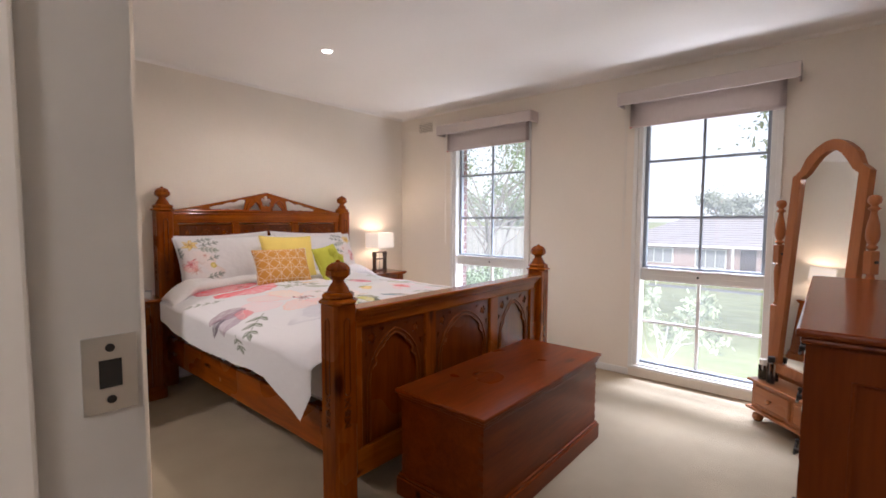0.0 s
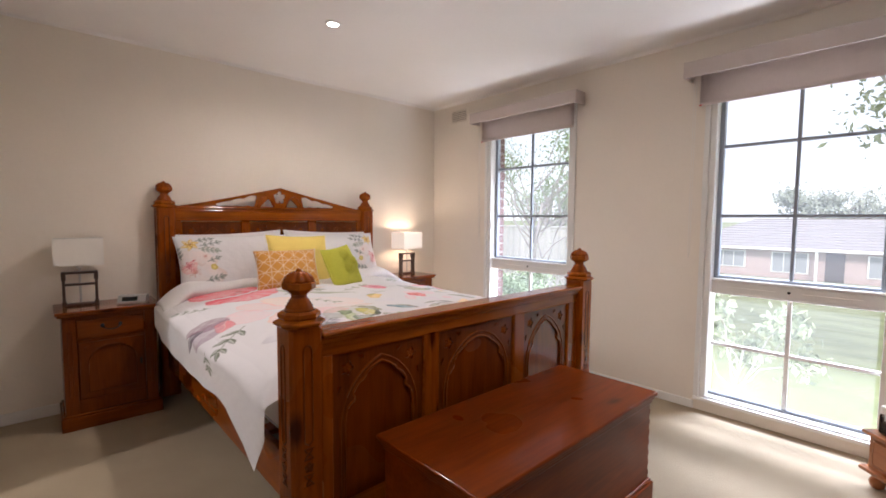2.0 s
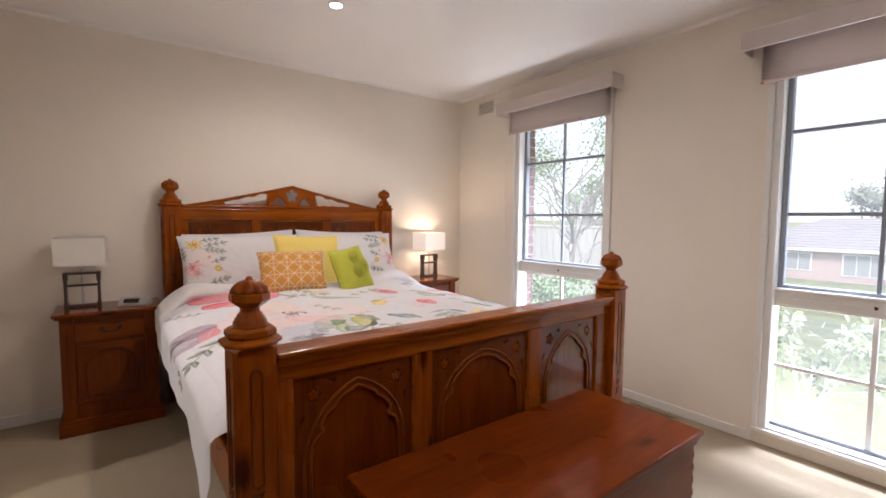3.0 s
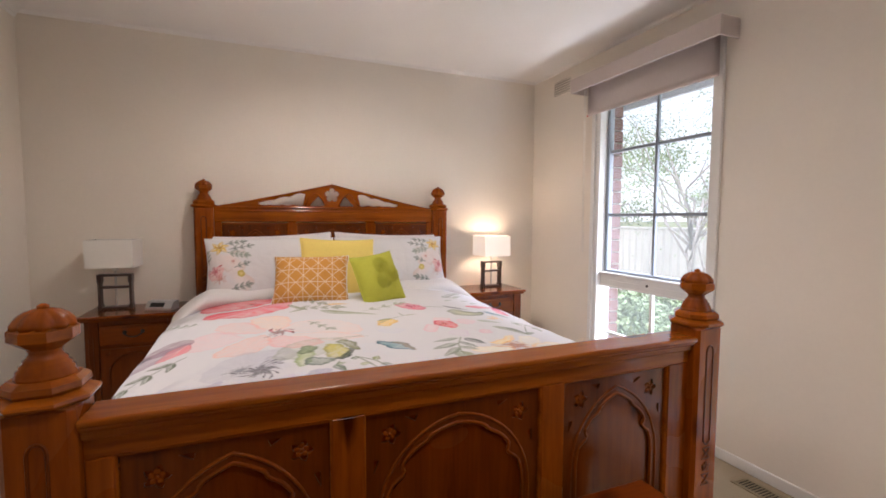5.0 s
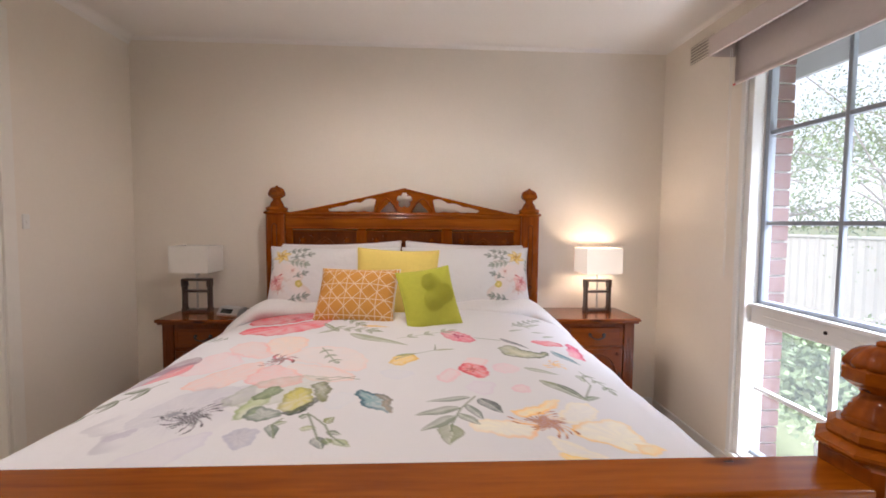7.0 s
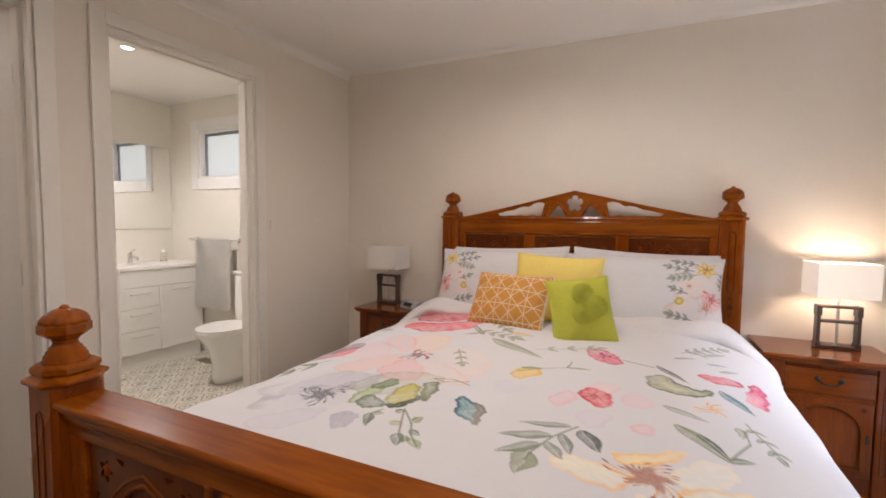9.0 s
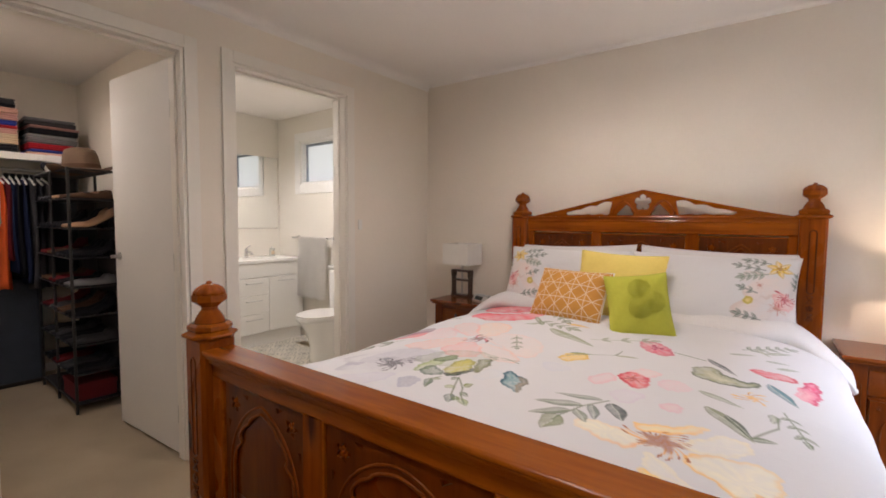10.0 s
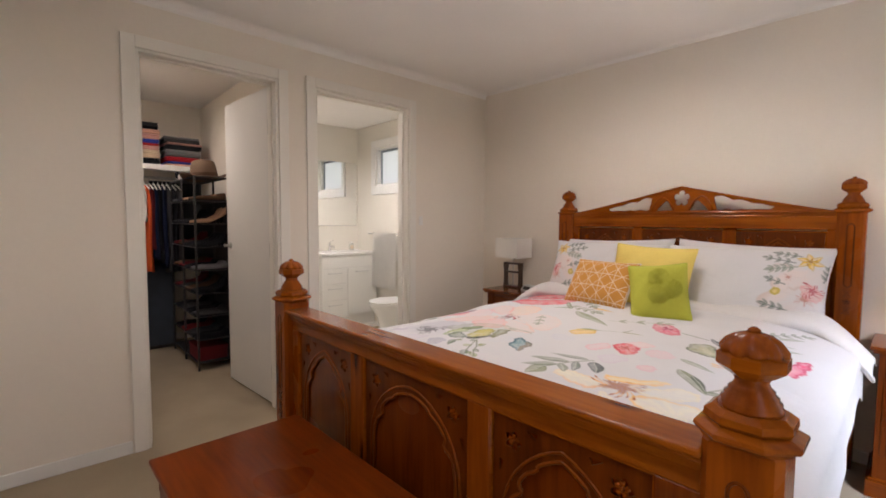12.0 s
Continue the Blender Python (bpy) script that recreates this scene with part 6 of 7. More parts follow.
for x in (0.030, BW - 0.030):
    p = part("post", box(x - 0.022, x + 0.022, 0.10, 0.144, 0.262, 0.72, 0.003), M_MIRW, cm)
    tn = lathe([(0.014, 0.72), (0.019, 0.728), (0.014, 0.736), (0.012, 0.75), (0.015, 0.80), (0.020, 0.87), (0.022, 0.92), (0.018, 0.955), (0.014, 0.963), (0.018, 0.97)], 18)
    part("turning", turned(tn, pose(x, 0.122, 0)), M_MIRW, p, smooth=True)
    part("pivot_block", box(x - 0.022, x + 0.022, 0.10, 0.144, 0.97, 1.085, 0.004), M_MIRW, p)
    tn = lathe([(0.013, 1.085), (0.021, 1.095), (0.023, 1.105), (0.013, 1.112), (0.019, 1.12), (0.026, 1.14), (0.028, 1.17), (0.024, 1.21), (0.016, 1.245), (0.012, 1.27), (0.015, 1.278), (0.026, 1.286), (0.014, 1.296), (0.012, 1.303), (0.024, 1.314), (0.027, 1.330), (0.023, 1.345), (0.010, 1.352)], 20)
    part("finial", turned(tn, pose(x, 0.122, 0)), M_MIRW, p, "turned baluster finial", smooth=True)
    part("pivot_bolt", turned(lathe([(0.008, -0.03), (0.008, 0.03)], 10), pose(x, 0.122, 1.03, 0, 90, 0)), M_IRON, cm)
part("stretcher", box(0.052, BW - 0.052, 0.112, 0.134, 0.285, 0.335, 0.004, 2), M_MIRX, cm)
TILT = pose(BW / 2, 0.122, 1.03, -4.5, 0, 0)
hw, zb, zs_, zt = 0.222, -0.70, 0.45, 0.635
def mirror_outline(inset):
    w = hw - inset
    pts = [(-w, zb + inset), (w, zb + inset), (w, zs_ - inset * 0.2)]
    for k in range(0, 13):
        q = k / 12
        u = w * (0.80 - 1.60 * q)
        v = zs_ + (zt - zs_) * math.sin(math.pi * (0.10 + 0.80 * q)) ** 0.9 - inset
        if k in (0, 12):
            v = zs_ + 0.035 - inset * 0.4
        pts.append((u, v))
    return pts + [(-w, zs_ - inset * 0.2)]
fr = part("mirror_frame", turned(prism(mirror_outline(0.0), [mirror_outline(0.056)], 0.034, lambda u, v, w: (u, -0.017 + w, v)), TILT), M_MIRW, cm)
M_MIRROR = bpy.data.materials.new("mirror_silver")
M_MIRROR.use_nodes = True
bs = M_MIRROR.node_tree.nodes["Principled BSDF"]
bs.inputs["Base Color"].default_value, bs.inputs["Metallic"].default_value, bs.inputs["Roughness"].default_value = (0.88, 0.89, 0.88, 1), 1.0, 0.01
part("mirror_glass", turned(prism(mirror_outline(0.050), [], 0.004, lambda u, v, w: (u, 0.0 + w, v)), TILT), M_MIRROR, cm, "silvered mirror glass")
part("mirror_backing", turned(prism(mirror_outline(0.03), [], 0.006, lambda u, v, w: (u, 0.010 + w, v)), TILT), M_MIRX, cm)

# perfume bottles on the mirror base
M_CLEAR = glass("clear_bottle_glass", (0.93, 0.95, 0.95), 0.02)
M_AMBER = glass("amber_scent", (0.85, 0.68, 0.25), 0.05)
for (x, y, w, h, capm, liq) in ((0.050, 0.040, 0.021, 0.090, M_WHITEPLASTIC, True), (0.115, 0.035, 0.019, 0.125, M_IRON, False), (0.075, 0.090, 0.021, 0.130, M_IRON, False)):
    bt = thing("perfume_bottle", mm @ pose(x, y, 0.262), "small square glass perfume bottle with amber scent" if liq else "clear glass perfume bottle with a black cap", "bottle", "perfume bottles on the mirror base")
    part("bottle", box(-w, w, -w * 0.7, w * 0.7, 0, h, 0.004, 2), M_CLEAR, bt)
    part("liquid", box(-w + 0.004, w - 0.004, -w * 0.7 + 0.004, w * 0.7 - 0.004, 0.006, h * (0.6 if liq else 0.3)), M_AMBER if liq else M_CLEAR, bt)
    part("neck", lathe([(0.007, h), (0.007, h + 0.008)], 12), M_METAL, bt)
    part("cap", turned(lathe([(w * 0.95, 0), (w * 1.0, 0.003), (w * 1.0, 0.030), (w * 0.85, 0.034)], 18), pose(0, 0, h + 0.006)), capm, bt)
# ---- walk-in wardrobe ----
S = SOUTH_TURN
structure("wall_wardrobe_west", box(-1.60, -1.50, -1.80, YS - 0.10, 0, ZC), M_WALL, m=S)
structure("wall_wardrobe_south", box(-1.60, -0.25, -1.90, -1.80, 0, ZC), M_WALL, m=S)
skirting("baseboard_wardrobe", -1.50, -0.35, -1.80, -1.788, m=S)
door = tagged(new("door_1"), kind="structure")
door.matrix_basis = S @ Matrix.Translation((WIR[0] + 0.020, YS - 0.105, 0.015)) @ pose(0, 0, 0, 0, 0, -86)
part("leaf", box(0.0, 0.715, -0.036, 0.0, 0, 2.055, 0.002), M_DOOR, door)
hb_ = lathe([(0.024, 0), (0.024, 0.005), (0.010, 0.008), (0.009, 0.040), (0.012, 0.045)], 18)
merge(hb_, tube([(0, 0, 0.043), (-0.03, 0, 0.046), (-0.115, 0, 0.044)], 0.0075, 8))
part("door_handle", turned(hb_, pose(0.655, 0.0, 1.02, -90, 0, 0)), M_METAL, door, "satin steel lever handle")
part("latch_plate", box(0.7152, 0.7165, -0.030, -0.006, 0.99, 1.05), M_METAL, door)
for z in (0.22, 1.02, 1.80):
    part("hinge", turned(lathe([(0.006, -0.045), (0.006, 0.045)], 10), pose(-0.004, 0.004, z)), M_METAL, door)

SHZ = 1.705
sh = thing("wardrobe_shelf", S @ pose(-0.98, -1.60, SHZ), "white painted wardrobe shelf above a hanging rail", "shelf")
part("board", box(-0.515, 0.60, -0.198, 0.20, 0, 0.020, 0.002), M_TRIM, sh)
part("fascia", box(-0.515, 0.60, 0.200, 0.214, -0.030, 0.020, 0.002), M_TRIM, sh)
part("hanging_rail", turned(lathe([(0.0125, -0.515), (0.0125, 0.6)], 14), pose(0, 0.02, -0.09, 0, 90, 0)), M_METAL, sh)
for x in (-0.45, 0.05, 0.5):
    part("rail_bracket", box(x - 0.003, x + 0.003, 0.008, 0.032, -0.09, 0.0), M_METAL, sh)


def cloth(name, rgb, vary=0.15):
    return material(name, rgb, 0.92, vary=vary, scale=9, grain=160, bump=0.5, bump_scale=90, spec=0.2)


CLOTHS = {k: cloth(k + "_cloth", c) for k, c in dict(
    black=(0.012, 0.012, 0.016), charcoal=(0.05, 0.05, 0.055), grey=(0.20, 0.20, 0.21), silver=(0.34, 0.36, 0.35), peach=(0.66, 0.38, 0.28),
    pink=(0.62, 0.33, 0.29), cream=(0.66, 0.52, 0.36), royal=(0.03, 0.05, 0.30), red=(0.42, 0.02, 0.03), navy=(0.015, 0.022, 0.06),
    orange=(0.75, 0.12, 0.03), white=(0.72, 0.70, 0.66), tan=(0.45, 0.27, 0.17), brown=(0.10, 0.055, 0.035), maroon=(0.13, 0.015, 0.02)).items()}
NICE = dict(black="black", charcoal="dark grey", grey="grey", silver="pale grey", peach="peach", pink="dusty pink", cream="cream", royal="royal blue", red="red", navy="navy blue", orange="orange", white="white", tan="tan", brown="brown", maroon="maroon")


def folded(x, y, z, w, d, h, key, rot):
    """A folded garment: two or three soft layers bent round the front edge."""
    t = thing("folded_garment", S @ pose(x, y, z, 0, 0, rot), NICE[key] + " folded garment lying in a stack on the wardrobe shelf", "clothes", "folded clothes on the shelf")
    layers = 2 if h < 0.03 else 3
    lh = h / layers
    for k in range(layers):
        b = box(-w / 2 + random.uniform(0, 0.006), w / 2 - random.uniform(0, 0.006), -d / 2, d / 2 + random.uniform(-0.008, 0.004), k * lh, (k + 1) * lh - 0.001, lh * 0.42, 3)
        for v in b.verts:
            v.co.z += 0.004 * math.sin(v.co.x * 21 + k + x * 40) * (0.3 + k / layers)
        part("layer", b, CLOTHS[key], t, smooth=True)


random.seed(4)
z = SHZ + 0.021
for key, h in zip("black cream cream pink red royal pink peach black charcoal".split(), (0.055, 0.040, 0.030, 0.034, 0.022, 0.034, 0.045, 0.040, 0.025, 0.030)):
    folded(-0.935 + random.uniform(-0.008, 0.008), -1.56, z, 0.26, 0.30, h, key, random.uniform(-3, 3))
    z += h + 0.002
z = SHZ + 0.021
for key, h in zip("peach royal red grey silver black pink charcoal grey".split(), (0.022, 0.018, 0.045, 0.040, 0.018, 0.045, 0.016, 0.034, 0.018)):
    folded(-1.255 + random.uniform(-0.010, 0.010), -1.56, z, 0.30, 0.30, h, key, random.uniform(-3, 3))
    z += h + 0.002


def garment(x, key, length, label, seed):
    t = thing("hanging_garment", S @ pose(x, -1.58, SHZ - 0.09, 0, 0, 4 * math.sin(seed * 7)), label, "clothes", "clothes on the hanging rail")
    hk = tube([(0.0, 0.0, -0.055), (0, 0, -0.02), (0, 0.010, 0.004), (0, 0.0, 0.0165), (0, -0.014, 0.006)], 0.0022, 6)
    part("hook", hk, M_METAL, t)
    part("hanger", tube([(0, -0.19, -0.115), (0, -0.10, -0.085), (0, 0, -0.055), (0, 0.10, -0.085), (0, 0.19, -0.115)], 0.0065, 7), M_WHITEPLASTIC, t, "white plastic hanger")
    n, mrow = 34, 16
    b = bmesh.new()
    rows = []
    for j in range(mrow + 1):
        q = j / mrow
        half = 0.195 * (0.75 + 0.25 * min(1, q * 4)) * (1 - 0.10 * math.sin(q * 3))
        thick = 0.014 + 0.020 * q
        row = []
        for i in range(n):
            a = 2 * math.pi * i / n
            yy_ = half * math.cos(a)
            drop = 0.30 * (abs(yy_) if j == 0 else 0)
            xx = thick * math.sin(a) * (1 + 0.5 * math.sin(yy_ * 70 + seed)) + 0.006 * math.sin(yy_ * 40 + q * 5 + seed)
            row.append(b.verts.new((xx, yy_, -0.062 - drop - length * q + 0.012 * math.sin(yy_ * 30 + seed) * q)))
        rows.append(row)
    for lo, hi in zip(rows, rows[1:]):
        for i in range(n):
            b.faces.new((lo[i], lo[(i + 1) % n], hi[(i + 1) % n], hi[i]))
    b.faces.new(rows[0])
    b.faces.new(list(reversed(rows[-1])))
    bmesh.ops.recalc_face_normals(b, faces=b.faces)
    part("cloth", b, CLOTHS[key], t, smooth=True)


for i, (key, L) in enumerate((("tan", 0.42), ("white", 0.40), ("orange", 0.88), ("maroon", 0.70), ("navy", 0.80), ("black", 0.84), ("navy", 0.90), ("charcoal", 0.95), ("black", 0.95), ("charcoal", 0.95))):
    garment(-0.885 - 0.036 * i, key, L * (0.86 if key != "orange" else 0.92), NICE[key] + " garment on a white hanger under the wardrobe shelf", i + 1)
# dark zipped suit bag behind the clothes, down to the floor
sb = thing("storage_tower", S @ pose(-0.965, -1.66, 0), "dark blue grey fabric storage tower standing under the hanging clothes", "storage")
part("body", box(-0.20, 0.30, -0.12, 0.12, 0.0, 0.80, 0.012, 2), cloth("slate_fabric", (0.045, 0.055, 0.075)), sb)
part("front_flap", box(-0.18, 0.28, 0.120, 0.126, 0.03, 0.78, 0.002), cloth("slate_flap", (0.055, 0.066, 0.088)), sb)
part("base_board", box(-0.205, 0.305, -0.125, 0.130, 0.0, 0.03, 0.003), M_IRON, sb)
hg = thing("hanging_organiser", S @ pose(-1.30, -1.765, 0), "dark grey garment cover hanging against the wardrobe back wall", "storage")
part("cover", box(-0.17, 0.28, -0.02, 0.02, 0.80, 1.60, 0.01, 2), cloth("dark_cover", (0.035, 0.04, 0.045)), hg)

# shoe rack with its shoes
rk = thing("shoe_rack", S @ pose(-1.265, -1.00, 0), "tall black metal shoe rack full of shoes beside the wardrobe wall", "rack")
RX, RY, RH = 0.125, 0.425, 1.575
M_BLACK = material("black_powder_coat", (0.014, 0.013, 0.014), 0.4, vary=0.2)
M_MESH = material("black_mesh_shelf", (0.016, 0.015, 0.017), 0.75, vary=0.2)
for sx in (-1, 1):
    for sy in (-1, 0, 1):
        part("upright", turned(lathe([(0.009, 0), (0.009, RH)], 10), pose(sx * RX, sy * RY, 0)), M_BLACK, rk)
tiers = [0.06 + k * 0.1885 for k in range(9)]
for k, z in enumerate(tiers):
    part("shelf", box(-RX, RX, -RY, RY, z - 0.004, z + 0.002), M_MESH, rk)
    part("rail", tube([(-RX, -RY, z), (RX, -RY, z), (RX, RY, z), (-RX, RY, z)], 0.006, 6, closed=True), M_BLACK, rk)
part("back_cover", box(-RX - 0.006, -RX - 0.003, -RY, RY, 0.02, RH - 0.20), M_MESH, rk)


def shoe(m, key, heel, sole_key="black"):
    t = thing("shoe", m, NICE[key] + (" high heeled shoe" if heel > 0.03 else " flat shoe") + " on the black shoe rack", "shoe", "shoes on the rack")
    L, Wd = 0.25, 0.040
    nn = 14
    b = bmesh.new()
    rows = []
    for i in range(nn + 1):
        q = i / nn
        wd = Wd * (0.55 + 0.45 * math.sin(math.pi * min(1, q * 1.15 + 0.08)) ** 0.7) * (1 if q < 0.93 else 0.72)
        base = heel * max(0, 1 - q / 0.55) ** 1.2
        up = (0.055 if q < 0.18 else 0.030 if q < 0.60 else 0.036 * (1.35 - q) / 0.75) + 0.004
        row = []
        for j in range(10):
            a = math.pi * j / 9
            row.append(b.verts.new((wd * math.cos(a), -L / 2 + L * q, base + 0.006 + up * math.sin(a) ** 0.8)))
        rows.append(row)
    for lo, hi in zip(rows, rows[1:]):
        for i in range(9):
            b.faces.new((lo[i], lo[i + 1], hi[i + 1], hi[i]))
        b.faces.new((lo[9], lo[0], hi[0], hi[9]))
    b.faces.new(rows[0])
    b.faces.new(list(reversed(rows[-1])))
    bmesh.ops.recalc_face_normals(b, faces=b.faces)
    part("upper", b, CLOTHS[key], t, smooth=True)
    sl = bmesh.new()
    tops, bots = [], []
    for i in range(nn + 1):
        q = i / nn
        wd = Wd * (0.58 + 0.45 * math.sin(math.pi * min(1, q * 1.15 + 0.08)) ** 0.7) * (1 if q < 0.93 else 0.75)
        base = heel * max(0, 1 - q / 0.55) ** 1.2
        tops.append([sl.verts.new((s_ * wd, -L / 2 - 0.003 + (L + 0.006) * q, base + 0.0075)) for s_ in (-1, 1)])
        bots.append([sl.verts.new((s_ * wd, -L / 2 - 0.003 + (L + 0.006) * q, base)) for s_ in (-1, 1)])
    for i in range(nn):
        sl.faces.new((tops[i][0], tops[i][1], tops[i + 1][1], tops[i + 1][0]))
        sl.faces.new((bots[i][1], bots[i][0], bots[i + 1][0], bots[i + 1][1]))
        sl.faces.new((tops[i][0], tops[i + 1][0], bots[i + 1][0], bots[i][0]))
        sl.faces.new((tops[i + 1][1], tops[i][1], bots[i][1], bots[i + 1][1]))
    sl.faces.new((tops[0][1], tops[0][0], bots[0][0], bots[0][1]))
    sl.faces.new((tops[-1][0], tops[-1][1], bots[-1][1], bots[-1][0]))
    part("sole", sl, CLOTHS[sole_key], t)
    if heel > 0.02:
        part("heel", turned(lathe([(0.006, 0), (0.006, heel * 0.4), (0.016, heel), (0.018, heel + 0.006)], 10), pose(0, -L / 2 + 0.03, 0)), CLOTHS[sole_key], t)


plan = ["tan", "brown", "tan", "black", "black", "white", "black", "brown", "black"]
for k, z in enumerate(tiers[1:-1]):
    keys = [("black", "charcoal"), ("charcoal", "black"), ("black", "brown"), ("grey", "black"), ("black", "black"), ("tan", "black"), ("brown", "tan")][k]
    for j, yy_ in enumerate((0.33, 0.14, -0.05, -0.24)):
        key = keys[0] if j == 0 else keys[1] if j == 1 else random.choice(["black", "brown", "charcoal", "maroon", "black"])
        hl = [0.0, 0.0, 0.06, 0.0, 0.05, 0.075, 0.0][k] * (1 if j != 2 else 0)
        for s_ in (-1, 1):
            shoe(S @ pose(-1.255, -1.00 + yy_ + s_ * 0.044, z + 0.003, 0, 0, -90 + random.uniform(-7, 7)), key, hl, "black" if key != "white" else "white")
# red box at the foot of the rack, hat and a patterned bag on top
bx_ = thing("shoe_box", S @ pose(-1.262, -0.78, 0.063), "dark red cardboard shoe box on the lowest rack shelf", "box")
part("body", box(-0.11, 0.11, -0.15, 0.15, 0, 0.10, 0.002), CLOTHS["maroon"], bx_)
part("lid", box(-0.114, 0.114, -0.154, 0.154, 0.085, 0.112, 0.002), CLOTHS["maroon"], bx_)
ht = thing("hat", S @ pose(-1.26, -0.76, tiers[-1] + 0.004, 2, 3, 10) @ Matrix.Scale(1.18, 4), "brown felt hat with a wide brim on the shoe rack", "hat")
part("crown", lathe([(0.088, 0.010), (0.086, 0.04), (0.080, 0.085), (0.070, 0.115), (0.045, 0.128), (0.02, 0.120), (0.004, 0.118)], 28), cloth("brown_felt", (0.16, 0.105, 0.07)), ht, smooth=True)
br = lathe([(0.086, 0.010), (0.11, 0.004), (0.135, 0.002), (0.150, 0.008), (0.151, 0.011), (0.135, 0.006), (0.11, 0.008), (0.085, 0.014)], 36)
for v in br.verts:
    v.co.z += 0.022 * math.cos(2 * math.atan2(v.co.y, v.co.x)) * max(0, v.co.to_2d().length - 0.085) / 0.06
part("brim", br, cloth("brown_felt_brim", (0.14, 0.09, 0.06)), ht, smooth=True)
part("band", lathe([(0.0885, 0.012), (0.0885, 0.034), (0.087, 0.036), (0.087, 0.012)], 28), CLOTHS["brown"], ht)
bg = thing("scarf", S @ pose(-1.20, -1.14, tiers[-1] + 0.003), "rolled patterned scarf in peach, black and white on the shoe rack", "scarf")
for k, key in enumerate(("white", "black", "peach", "black")):
    part("fold", turned(lathe([(0.010, -0.07), (0.026, -0.06), (0.028, 0.0), (0.025, 0.06), (0.010, 0.07)], 12), pose(0.0 + 0.02 * math.sin(k * 2), 0.075 - 0.045 * k, 0.028 + 0.018 * (k % 2), 0, 90, 20 * math.sin(k))), CLOTHS[key], bg, smooth=True)

# ---- ensuite ----
EX0, EX1, EY0 = -3.24, -1.60, -1.58
M_ENS = material("ensuite_wall_paint", (0.74, 0.70, 0.62), 0.6, vary=0.02)
structure("wall_ensuite_south", box(EX0 - 0.12, EX1, EY0 - 0.10, EY0, 0, ZC), M_ENS, m=S)
EW = (-1.17, -0.52, 1.640, 2.095)
b = box(EX0 - 0.12, EX0, EY0, EW[0], 0, ZC)
box(EX0 - 0.12, EX0, EW[1], YS - 0.10, 0, ZC, bm=b)
box(EX0 - 0.12, EX0, EW[0], EW[1], 0, EW[2], bm=b)
box(EX0 - 0.12, EX0, EW[0], EW[1], EW[3], ZC, bm=b)
structure("wall_ensuite_west", b, M_ENS, m=S)
structure("wall_ensuite_east", box(-1.64, -1.601, EY0, YS - 0.10, 0, ZC), M_ENS, m=S)
w3 = tagged(new("window_3"), kind="structure")
w3.matrix_basis = S
b = box(EX0 - 0.002, EX0 + 0.016, EW[0] - 0.085, EW[0], EW[2] - 0.10, EW[3] + 0.085, 0.003)
box(EX0 - 0.002, EX0 + 0.016, EW[1], EW[1] + 0.085, EW[2] - 0.10, EW[3] + 0.085, 0.003, bm=b)
box(EX0 - 0.002, EX0 + 0.016, EW[0], EW[1], EW[3], EW[3] + 0.085, 0.003, bm=b)
box(EX0 - 0.002, EX0 + 0.016, EW[0], EW[1], EW[2] - 0.10, EW[2], 0.003, bm=b)
part("architrave", b, M_TRIM, w3)
b = prism([(EW[0], EW[2]), (EW[1], EW[2]), (EW[1], EW[3]), (EW[0], EW[3])], [[(EW[0] + 0.03, EW[2] + 0.025), (EW[1] - 0.03, EW[2] + 0.025), (EW[1] - 0.03, EW[3] - 0.03), (EW[0] + 0.03, EW[3] - 0.03)]], 0.075, lambda u, v, w: (EX0 - 0.078 + w, u, v))
part("window_frame", b, M_TRIM, w3)
b = prism([(EW[0] + 0.03, EW[2] + 0.025), (EW[1] - 0.03, EW[2] + 0.025), (EW[1] - 0.03, EW[3] - 0.03), (EW[0] + 0.03, EW[3] - 0.03)], [[(EW[0] + 0.055, EW[2] + 0.032), (EW[1] - 0.055, EW[2] + 0.032), (EW[1] - 0.055, EW[3] - 0.055), (EW[0] + 0.055, EW[3] - 0.055)]], 0.02, lambda u, v, w: (EX0 - 0.070 + w, u, v))
part("sash", b, M_SASH, w3)
M_FROST = bpy.data.materials.new("frosted_glass")
M_FROST.use_nodes = True
nn_ = M_FROST.node_tree.nodes
nn_.remove(nn_["Principled BSDF"])
tl = nn_.new("ShaderNodeBsdfTranslucent")
tl.inputs[0].default_value = (0.97, 0.94, 0.93, 1)
M_FROST.node_tree.links.new(tl.outputs[0], nn_["Material Output"].inputs["Surface"])
part("pane", box(EX0 - 0.064, EX0 - 0.060, EW[0] + 0.05, EW[1] - 0.05, EW[2] + 0.03, EW[3] - 0.05), M_FROST, w3)

# patterned floor tiles, each its own piece
M_TILE = bpy.data.materials.new("patterned_tile")
M_TILE.use_nodes = True
n, ln = M_TILE.node_tree.nodes, M_TILE.node_tree.links
bs = n["Principled BSDF"]
bs.inputs["Roughness"].default_value = 0.35
tc, sep = n.new("ShaderNodeTexCoord"), n.new("ShaderNodeSeparateXYZ")
ln.new(tc.outputs["Object"], sep.inputs[0])


def mth(op, a, c=None):
    q = n.new("ShaderNodeMath")
    q.operation = op
    for k, v in enumerate((a, c)):
        if v is None:
            continue
        if isinstance(v, (int, float)):
            q.inputs[k].default_value = v
        else:
            ln.new(v, q.inputs[k])
    return q.outputs[0]


ax_, ay_ = mth("ABSOLUTE", sep.outputs[0]), mth("ABSOLUTE", sep.outputs[1])
rad = mth("SQRT", mth("ADD", mth("MULTIPLY", ax_, ax_), mth("MULTIPLY", ay_, ay_)))
